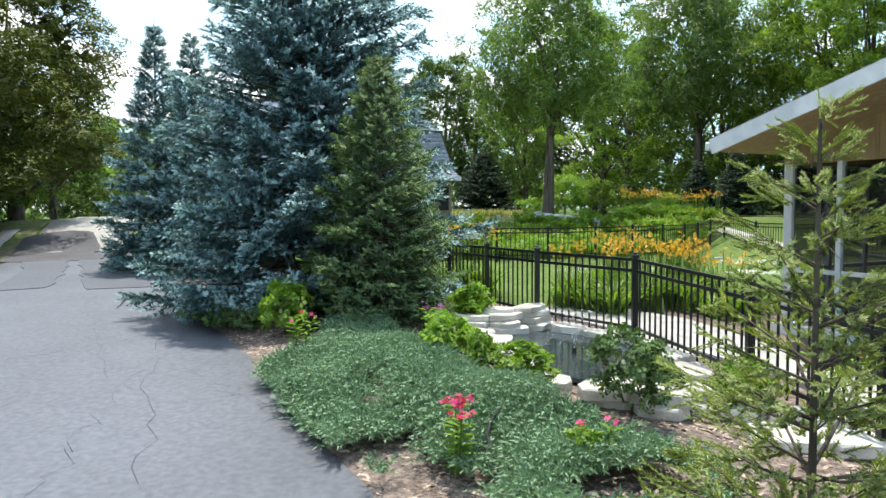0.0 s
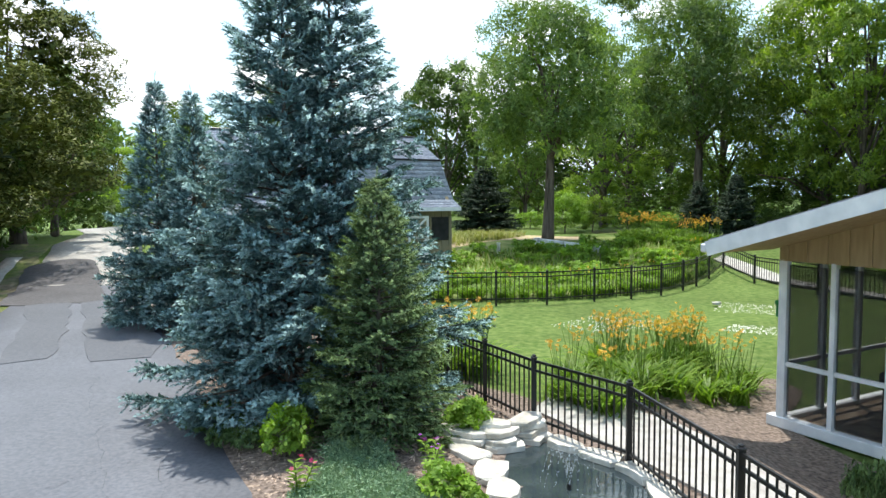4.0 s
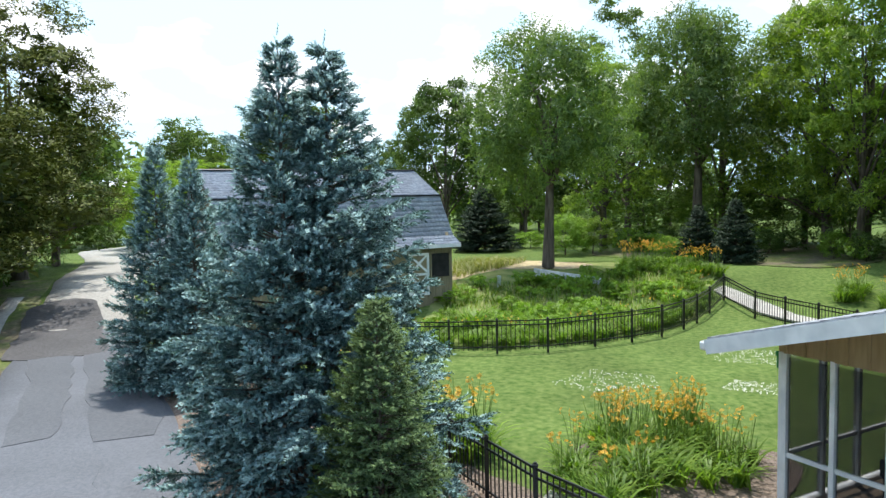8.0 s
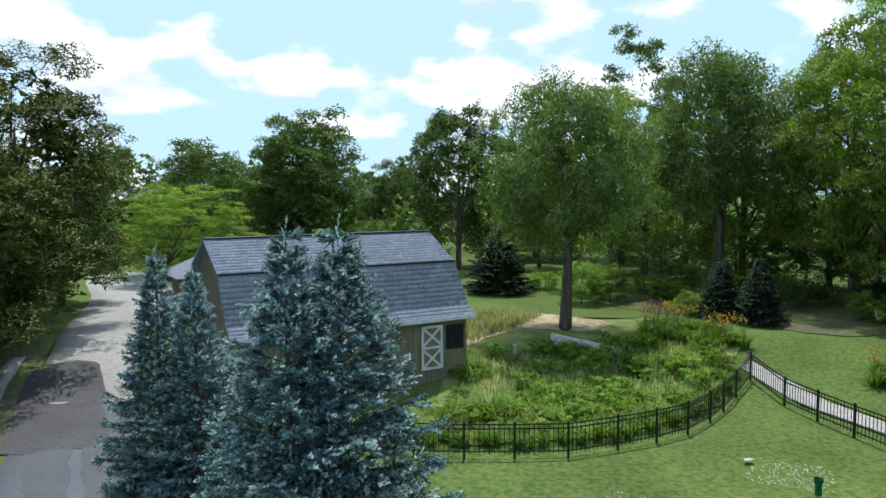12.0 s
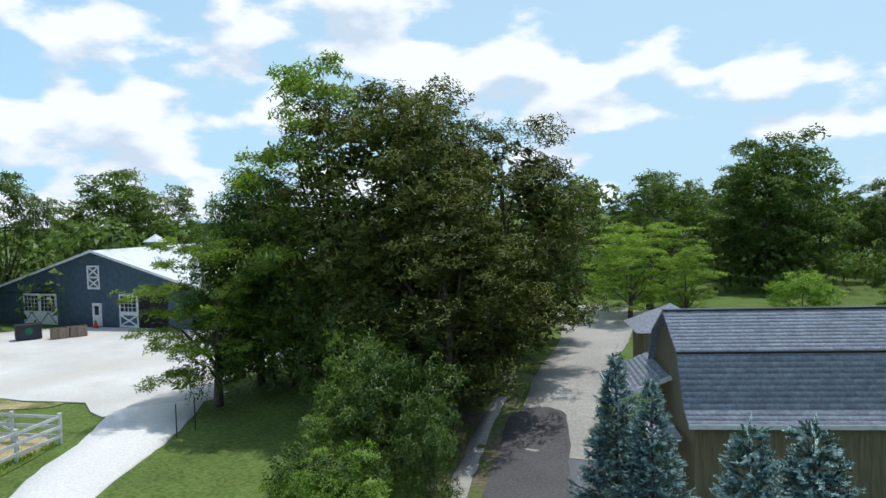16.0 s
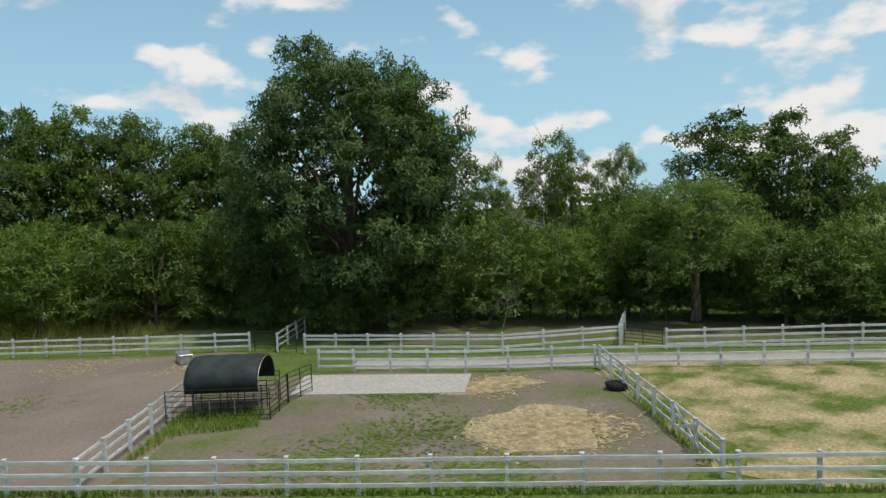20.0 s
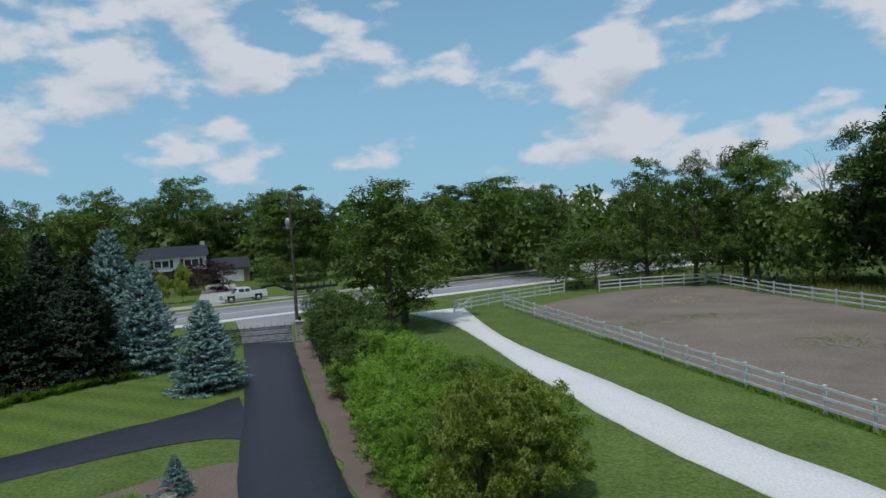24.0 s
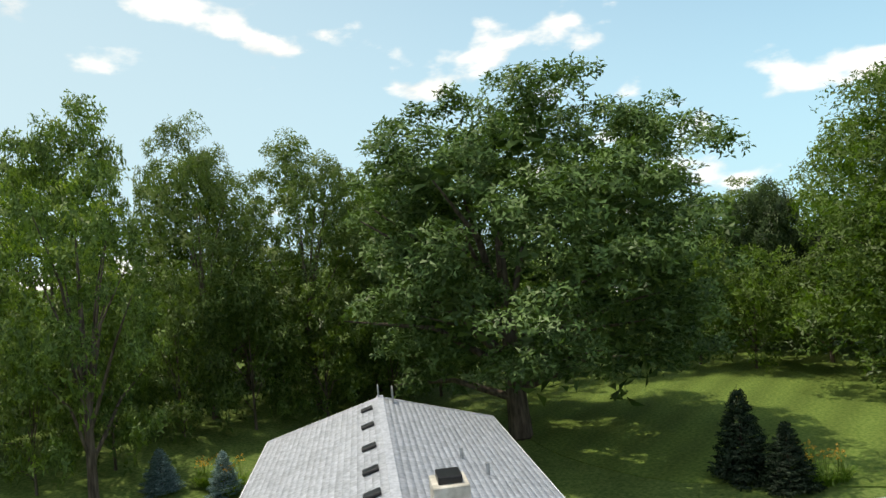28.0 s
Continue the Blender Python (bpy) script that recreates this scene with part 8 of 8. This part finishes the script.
tagged(put("juniper_mat", mesh_of("juniper_mat", v, repeat_faces(tf, len(tmpl), n), JUNIPER)), "low creeping blue green juniper with bare brown spots", "ground cover", kind="stuff")

# loose bark chips on the mulch
BED = [(-0.5, 2.6), (-0.62, 4.55), (-2.0, 7.3), (-3.85, 11.2), (-5.0, 13.5), (-2.5, 13.5), (-0.6, 12.8), (0.6, 11.4), (1.0, 10.2), (0.5, 8), (2.4, 6), (3.2, 4.4), (3.4, 2.0), (1.5, 1.2)]
cs = np.array(spots_in(BED, 15000, 9, True))
n = len(cs)
a = rng.random(n) * 6.283
v = scatter(np.array([(-0.5, -0.12, 0), (0.5, -0.1, 0.02), (0.45, 0.12, 0), (-0.4, 0.1, 0.05), (0, 0, 0.16)]), np.stack([cs[:, 0], cs[:, 1], np.array([0.006 + bed_z(x, y) + gz(x, y) for x, y in cs])], 1),
            frames_from(np.stack([np.cos(a), np.sin(a), rng.normal(size=n) * 0.25], 1), np.stack([rng.normal(size=n) * .3, rng.normal(size=n) * .3, np.ones(n)], 1)), np.repeat((0.03 + 0.09 * rng.random(n) ** 2)[:, None], 3, 1))
CHIP = mat("bark chips", (0.13, 0.09, 0.065), (0.46, 0.36, 0.28), 20, 6, 0.9, 0.3, 80, island=0.5)
tagged(put("bark_chips", mesh_of("bark_chips", v, repeat_faces([(0, 1, 4), (1, 2, 4), (2, 3, 4), (3, 0, 4)], 5, n), CHIP)), "loose brown bark chips on the bed", "mulch", kind="stuff")

# broad-leaved garden shrubs and flowers
leafy("hydrangea", 31, 0.5, 0.8, 0.06, 22, 16, 0.10, BUSH, 0.02, "bright green broad-leaved hydrangea", "shrub", 8, core=30)
leafy("rose", 32, 0.5, 0.95, 0.1, 30, 20, 0.06, MAPLE, 0.02, "dark green rose bush without blooms", "shrub", 9, core=40)
leafy("lowcover", 33, 0.7, 0.35, 0.02, 40, 30, 0.045, MAPLE, 0.01, "low grey green variegated ground cover", "shrub", 4, core=30)
for kind, x, y, h, r in (("hydrangea", -1.78, 7.85, 0.58, 0.33), ("hydrangea", 0.34, 8.55, 0.5, 0.32), ("hydrangea", 0.06, 6.55, 0.44, 0.3), ("hydrangea", 0.34, 6.1, 0.36, 0.18), ("hydrangea", 0.64, 5.75, 0.36, 0.29),
                         ("rose", 1.38, 5.15, 0.66, 0.33), ("hydrangea", 2.28, 5.36, 0.4, 0.27), ("lowcover", -2.45, 8.3, 0.26, 0.42), ("lowcover", -2.85, 8.85, 0.3, 0.45), ("lowcover", 4.6, 7.3, 0.5, 0.3), ("lowcover", 4.85, 6.7, 0.6, 0.3), ("hydrangea", 0.82, 3.97, 0.22, 0.16)):
    plant(kind, x, y, h, r, 0, 0.02 + bed_z(x, y) + gz(x, y), drawn=False)


def flower_stalk(x, y, h, petals, label, blooms=14):
    """An upright leafy stem with a head of five-petalled flowers."""
    spot = (x, y)
    ob = thing("phlox", pose(*spot, 0.02 + bed_z(*spot) + gz(*spot), 0, 0, x * 90), label, "flower", "garden phlox")
    r = np.random.default_rng(int(abs(x * 100)) + 3)
    stems, lp, la, fp = [], [], [], []
    for k in range(3):
        top = Vector((r.normal() * 0.07, r.normal() * 0.1, h * r.uniform(0.75, 1.0)))
        stems.append(([(r.normal() * .03, r.normal() * .03, 0), top * 0.5, top], [0.008, 0.006, 0.004], 5))
        for j in range(26):
            s = (j + 1) / 27
            lp.append(top * s); q = j * 2.4 + r.normal() * 0.3
            la.append((math.cos(q), math.sin(q), 0.25))
        for j in range(blooms):
            fp.append(top + Vector((r.normal() * 0.045, r.normal() * 0.045, abs(r.normal()) * 0.03)))
    v, f = tubes(stems)
    put("stem", mesh_of("stem", v, f, BLADE), ob)
    leaf = np.array([(0, 0, 0), (0.5, 0.16, 0.06), (1, 0, -0.05), (0.5, -0.16, 0.06)])
    n_ = len(lp)
    put("foliage", mesh_of("foliage", scatter(leaf, np.array(lp), frames_from(np.array(la), np.tile((0., 0, 1), (n_, 1))), np.full((n_, 3), 0.11)), repeat_faces([(0, 1, 2, 3)], 4, n_), BUSH), ob)
    pet, pf = [], []
    for k in range(5):
        q = k * 1.2566
        i = len(pet)
        pet += [(0, 0, 0), (math.cos(q - .45) * .8, math.sin(q - .45) * .8, .15), (math.cos(q) * 1.0, math.sin(q) * 1.0, .1), (math.cos(q + .45) * .8, math.sin(q + .45) * .8, .15)]
        pf.append((i, i + 1, i + 2, i + 3))
    n_ = len(fp)
    bloom = put("bloom", mesh_of("bloom", scatter(np.array(pet), np.array(fp), frames_from(r.normal(size=(n_, 3)) * 0.6 + np.array([1, 0, 0]), np.tile((0., 0, 1), (n_, 1)) + r.normal(size=(n_, 3)) * .4), np.full((n_, 3), 0.024)), repeat_faces(pf, len(pet), n_), petals), ob)
    tagged(bloom, kind="stuff")


flower_stalk(0.08, 4.07, 0.44, PINK, "garden phlox with a pink flower head")
flower_stalk(0.88, 3.95, 0.22, PINK, "low garden phlox with a pink flower head", 2)
flower_stalk(-1.4, 6.7, 0.46, PINK, "garden phlox with a small pink flower head", 2)
flower_stalk(-0.1, 7.35, 0.42, PURPLE, "garden phlox with violet blooms", 4)
flower_stalk(2.95, 5.42, 0.42, PINK, "garden phlox with a few pink blooms", 2)
def hose(points):
    """A thin black hose lying over the bed."""
    line_ = smooth_line(points, 0.15)
    v_, f_ = tube([(x, y, bed_z(x, y) + gz(x, y) + 0.15) for x, y in (plan(*p) for p in line_)], [0.011] * len(line_), 6)
    tagged(put("garden_hose", mesh_of("garden_hose", v_, f_, RUBBER, True)), "thin black garden hose over the juniper", "hose")


hose([(0.3, 4.1), (0.27, 4.4), (0.36, 4.75), (0.6, 5.0), (0.9, 5.05)])
hose([(-0.9, 8.6), (-0.4, 7.3), (0.1, 6.6), (0.5, 6.1)])


def lily_meshes(seed, blades, stalks, blooms):
    """A daylily clump: arching blades, bare stalks, six-petalled flowers."""
    r = np.random.default_rng(seed)
    bv, bf = [], []
    for k in range(blades):
        q, L = r.random() * 6.283, 0.5 + 0.28 * r.random()
        o = np.array([math.cos(q), math.sin(q), 0]); s = np.array([-o[1], o[0], 0]) * 0.017
        base_ = np.array([r.normal() * 0.1, r.normal() * 0.1, 0]); lean = 0.5 + 0.55 * r.random()
        i = len(bv)
        for t_, w_ in ((0, 1), (0.4, 1.1), (0.75, 0.8), (1.0, 0.1)):
            p = base_ + o * L * lean * t_ ** 1.4 + np.array([0, 0, L * (t_ - 0.52 * lean * t_ ** 2.6)])
            bv += [p + s * w_, p - s * w_]
        bf += [(i + 2 * j, i + 2 * j + 1, i + 2 * j + 3, i + 2 * j + 2) for j in range(3)]
    sv, heads = [], []
    for k in range(stalks):
        q = r.random() * 6.283
        top = np.array([math.cos(q) * 0.3 * r.random(), math.sin(q) * 0.3 * r.random(), 0.85 + 0.25 * r.random()])
        sv.append(([(0, 0, 0), tuple(top * 0.55 + np.array([0, 0, 0.05])), tuple(top)], [0.006, 0.005, 0.004], 4))
        heads += [top + r.normal(size=3) * 0.04 for _ in range(blooms)]
    me = [mesh_of("foliage", np.array(bv), bf, BLADE)]
    if stalks:
        pet, pf = [], []
        for k in range(6):
            q = k * 1.0472
            i = len(pet)
            pet += [(0, 0, -0.3), (math.cos(q - .3) * .6, math.sin(q - .3) * .6, .2), (math.cos(q) * 1.0, math.sin(q) * 1.0, .12), (math.cos(q + .3) * .6, math.sin(q + .3) * .6, .2)]
            pf.append((i, i + 1, i + 2, i + 3))
        n_ = len(heads)
        me.append(mesh_of("stalk", *tubes(sv), BLADE))
        me.append(mesh_of("flower", scatter(np.array(pet), np.array(heads), frames_from(r.normal(size=(n_, 3)), r.normal(size=(n_, 3)) * .5 + np.array([0, 0, 0.8])), np.full((n_, 3), 0.045)), repeat_faces(pf, len(pet), n_), PETAL))
    return me


LILY = [lily_meshes(41, 60, 7, 2), lily_meshes(42, 56, 5, 1), lily_meshes(43, 70, 0, 0), lily_meshes(44, 60, 9, 2)]


def lily(x, y, kind, s=1.0):
    x, y = plan(x, y)
    label = "clump of green daylily leaves" if kind == 2 else "clump of daylilies in orange bloom"
    ob = thing("daylily", Matrix.Translation((x, y, gz(x, y))) @ Matrix.Rotation(x * 7 + y * 3, 4, "Z") @ Matrix.Diagonal((s, s, s, 1)), label, "daylily", "daylily clumps")
    for me in LILY[kind]:
        tagged(put(me.name.split(".")[0], me, ob), kind="stuff")


lr = random.Random(12)
for x, y in spots_in([(1.8, 10.9), (2.2, 9.9), (2.9, 10.1), (3.6, 11.2), (5.1, 11.7), (5.8, 13.0), (5.0, 14.2), (3.2, 13.6), (2.0, 12.4)], 54, 5):
    lily(x, y, 2 if y < 11.9 and lr.random() < 0.6 else lr.choice((0, 1, 3)), lr.uniform(0.82, 1.05))
line = smooth_line([(-2.5, 22.4), (0.2, 21.9), (3.2, 22.0), (6.0, 23.2), (8.0, 24.7), (10.2, 27.2)], 0.45)
for x, y in line:
    for k in range(2):
        lily(x + lr.uniform(-.2, .2), y + 0.1 + 0.6 * k + lr.uniform(-.15, .15), lr.choice((2, 2, 2, 1)) if k == 0 else lr.choice((2, 1, 2)), lr.uniform(0.7, 0.92))
for x, y in spots_in([(7.6, 30.6), (9.6, 30.0), (11.0, 28.4), (11.6, 29.5), (10.6, 32.5), (8.6, 33)], 34, 6) + spots_in([(14.0, 26.2), (16.5, 24.2), (18.2, 25.0), (16, 27.5)], 16, 7):
    lily(x, y, lr.choice((0, 3, 1)), lr.uniform(0.9, 1.2))
for x, y in ((0.35, 12.3), (0.7, 12.6), (0.2, 12.9), (0.55, 13.2), (-0.1, 13.3), (-2.0, 16.2), (-2.6, 17.0), (-3.4, 17.8), (-1.6, 15.4), (-4.6, 20.6), (-5.4, 21.8)):
    lily(x, y, lr.choice((0, 3)), 1.1)
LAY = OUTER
# beds round the loop drive and the lawn
for x, y in spots_in([(22.6, -18.8), (24.3, -18.6), (23.8, -16.8), (22.4, -17.4)], 12, 8) + spots_in([(17.2, -20.2), (19.2, -19.0), (18.6, -17.9), (16.8, -19.0)], 12, 9):
    lily(x, y, 2, 1.0)
for x, y in spots_in([(24.2, -12.6), (25.3, -11.6), (24.6, -10.4), (23.6, -11.4)], 8, 10) + spots_in([(22.0, -12.8), (22.9, -12.4), (22.5, -11.6)], 5, 11) + spots_in([(19.0, -14.6), (20.6, -13.4), (18.6, -11.8), (17.2, -14.6)], 14, 12) + spots_in([(28.8, -0.6), (30.2, -1.6), (30.4, -0.2), (29.4, 0.4)], 8, 13) + spots_in([(24.2, 21.6), (25.8, 22.4), (25.4, 24.6), (24.4, 24)], 8, 14):
    lily(x, y, lr.choice((0, 3)), lr.uniform(0.9, 1.2))
for x, y in smooth_line([(38.2, -26.6), (36.4, -30.4), (34.6, -34.6), (33.4, -37.8)], 0.55) + smooth_line([(25.6, -37.6), (23.4, -36.6)], 0.5):
    for k in range(2):
        lily(x + 0.5 * k + lr.uniform(-.2, .2), y - 0.4 * k + lr.uniform(-.2, .2), 2 if lr.random() < 0.75 else 1, lr.uniform(0.9, 1.2))

planter = thing("flower_urn", pose(15.6, -19.6, 0.02), "pale stone urn with red flowers on a slab", "planter")
part("slab", box(0.7, 0.7, 0.06, 0, 0, 0), CONCRETE, planter)
v, f = tube([(0, 0, 0.06), (0, 0, 0.1), (0, 0, 0.2), (0, 0, 0.55), (0, 0, 0.6), (0, 0, 0.5)], [0.2, 0.16, 0.14, 0.27, 0.3, 0.22], 14)
put("urn", mesh_of("urn", v, f, CONCRETE, True), planter)
flower_stalk(15.6, -19.6, 1.05, PINK, "red flowers in the stone urn")
conifer("blue", 16.4, -21.2, 1.5, 0.6)

LAY = Matrix()
# the wood's ground layer, small marks on the lawn
def tufts(name, outline, count, h, seed, material, label, spread=0.5):
    """A stand of separate grass blades."""
    r = np.random.default_rng(seed)
    s = np.array(spots_in(outline, count, seed, True))
    n_ = len(s)
    q = r.random(n_) * 6.283
    z = np.array([gz(x, y) for x, y in s])
    blade = np.array([(0, -0.018, 0), (0, 0.018, 0), (0.12, 0.012, 0.6), (0.12, -0.012, 0.6), (0.34, 0, 1.0)])
    turn = frames_from(np.stack([np.cos(q), np.sin(q), r.normal(size=n_) * 0.1], 1), np.stack([r.normal(size=n_) * spread * .5, r.normal(size=n_) * spread * .5, np.ones(n_)], 1))
    hh = h * (0.5 + 0.8 * r.random(n_))
    vv = scatter(blade, np.stack([s[:, 0], s[:, 1], z], 1), turn, np.stack([hh, np.ones(n_), hh], 1))
    return tagged(put(name, mesh_of(name, vv, repeat_faces([(0, 1, 2), (0, 2, 3), (3, 2, 4)], 5, n_), material, normals=np.tile((0.0, 0.0, 1.0), (5 * n_, 1)) + r.normal(size=(5 * n_, 3)) * 0.3)), label, "grass", kind="stuff")


MEAD = [(-0.8, 23.6), (4, 23.0), (7.8, 24.8), (10.2, 28), (11.4, 31), (9.4, 33.0), (6.8, 30.4), (4.2, 29.9), (2.4, 28.9), (0.4, 29.2)]
tufts("meadow_grass", MEAD, 8000, 0.26, 51, BLADE, "tall green meadow grass")
tufts("dry_meadow_grass", MEAD, 1500, 0.27, 52, TALL, "tall dry meadow grass")
tufts("barn_side_grass", [(0.6, 30), (2.8, 33), (4.2, 36), (1.5, 37), (-0.4, 33.4)], 2200, 0.35, 53, TALL, "pale dry grass beside the barn")
patch("dry_soil", [(0.4, 29.6), (2.6, 32.6), (5.6, 32.0), (7.2, 34.0), (4.6, 36.4), (1.4, 37.2), (-0.6, 33.4)], 0.016, BEDSTRAW, "pale dry soil and straw beside the barn", "ground", 0.8, 0.2, 2)
leafy("weed", 34, 0.6, 0.6, 0.02, 12, 12, 0.09, BUSH, 0.01, "leafy green weeds in the meadow", "shrub", 4, core=20)
for x, y in spots_in(MEAD, 70, 21):
    plant("weed", x, y, lr.uniform(0.3, 0.65), lr.uniform(0.4, 0.85))
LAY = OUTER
tufts("paddock_grass", [(-31, -45), (-22, -64), (-18, -82), (-27, -90), (-40, -70), (-44, -54)], 14000, 0.9, 54, TALL, "tall yellowing grass behind the paddock")
tufts("shelter_weeds", [(-15, -23.5), (-21.5, -27.8), (-23.5, -24.2), (-21.5, -22.6), (-19, -25)], 1700, 0.4, 55, BLADE, "green weeds round the horse shelter")
tufts("fence_weeds", [(-25.5, -2.6), (-37.5, -11.2), (-37.9, -12.2), (-24.8, -4.0)], 1500, 0.3, 56, BLADE, "green weeds under the paddock fence")
tufts("lane_grass", [(-31.4, 14.0), (-24.2, -0.4), (-13, -22.4), (1.4, -51.5), (1.0, -51.9), (-13.5, -22.6), (-24.7, -0.4), (-32, 14.4)], 9000, 0.22, 57, BLADE, "rough grass under the long white fence")
LAY = Matrix()
for outline, sd in (([(2.6, 17.4), (3.6, 16.4), (5.2, 16.8), (5.4, 18.0), (4.0, 18.8)], 61), ([(7.4, 19.4), (9.4, 18.6), (10.2, 20.2), (8.4, 21.0)], 62), ([(6.6, 16.6), (7.8, 15.8), (8.4, 16.8), (7.2, 17.4)], 63)):
    s = np.array(spots_in(outline, 240, sd, True))
    n_ = len(s)
    vv = scatter(np.array([(1, 0, 0), (-0.5, 0.87, 0), (-0.5, -0.87, 0), (0, 0, 0.9)]), np.stack([s[:, 0], s[:, 1], np.array([gz(x, y) for x, y in s])], 1), np.repeat(np.eye(3)[None], n_, 0), np.full((n_, 3), 0.017))
    tagged(put("clover_flowers", mesh_of("clover_flowers", vv, repeat_faces([(0, 1, 3), (1, 2, 3), (2, 0, 3)], 4, n_), CLOVER)), "white clover flowers in the lawn", "clover", kind="stuff")
for x, y in ((2.25, 28.6), (3.99, 29.5)):
    p_ = thing("white_post", pose(x, y, gz(x, y) - 0.14), "short white plastic pipe standing in the meadow", "pipe", "white pipes")
    v, f = tube([(0, 0, 0), (0, 0, 0.55), (0, 0, 0.56), (0, 0, 0.62)], [0.07, 0.07, 0.085, 0.085], 10)
    put("pipe", mesh_of("pipe", v, f, WHITE, True), p_)
st = thing("green_standpipe", pose(*plan(8.9, 18.5), gz(*plan(8.9, 18.5))), "short dark green pipe cap on the lawn", "pipe")
v, f = tube([(0, 0, 0), (0, 0, 0.3), (0, 0, 0.31), (0, 0, 0.4)], [0.08, 0.08, 0.11, 0.11], 10)
put("pipe", mesh_of("pipe", v, f, GREEN_PAINT, True), st)
rock(8.1, 20.7, 0.0, 0.3, 0.2, 0.06, 99, None, "flat white stone on the lawn")
plank = thing("weathered_plank", Matrix(), "long weathered white plank lying in the dry grass", "plank")
part("board", beam((3.9, 30.4, gz(3.9, 30.4) + 0.17), (6.4, 28.7, gz(6.4, 28.7) + 0.13), 0.06, 0.32, None, 0.01), FENCE, plank)
lily(1.04, 24.19, 2, 1.7)
stake = thing("garden_stake", pose(5.67, 25.40, 0.51), "thin dark stake standing in the meadow", "stake")
v, f = tube([(0, 0, -0.1), (0.02, 0, 0.4), (0.01, 0, 0.85)], [0.02, 0.018, 0.014], 6)
put("stake_rod", mesh_of("stake_rod", v, f, BARK, True), stake)
# daylilies along the foot of the conifers
for x, y in smooth_line([(39.9, -27.6), (36.8, -28.6), (33.8, -29.6)], 0.55) + smooth_line([(34.0, -32.4), (33.4, -35.2), (31.6, -38.6), (29.9, -40.4)], 0.55):
    for k in range(2):
        lily(x + 0.5 * k + lr.uniform(-.2, .2), y - 0.4 * k + lr.uniform(-.2, .2), 2 if lr.random() < 0.8 else 1, lr.uniform(0.9, 1.25))
# low shrubs of the shaded garden
for x, y in spots_in(GARDEN, 22, 31):
    plant(lr.choice(("darkbush", "darkbush", "bush", "weed")), x, y, lr.uniform(0.7, 1.5), lr.uniform(0.7, 1.3))
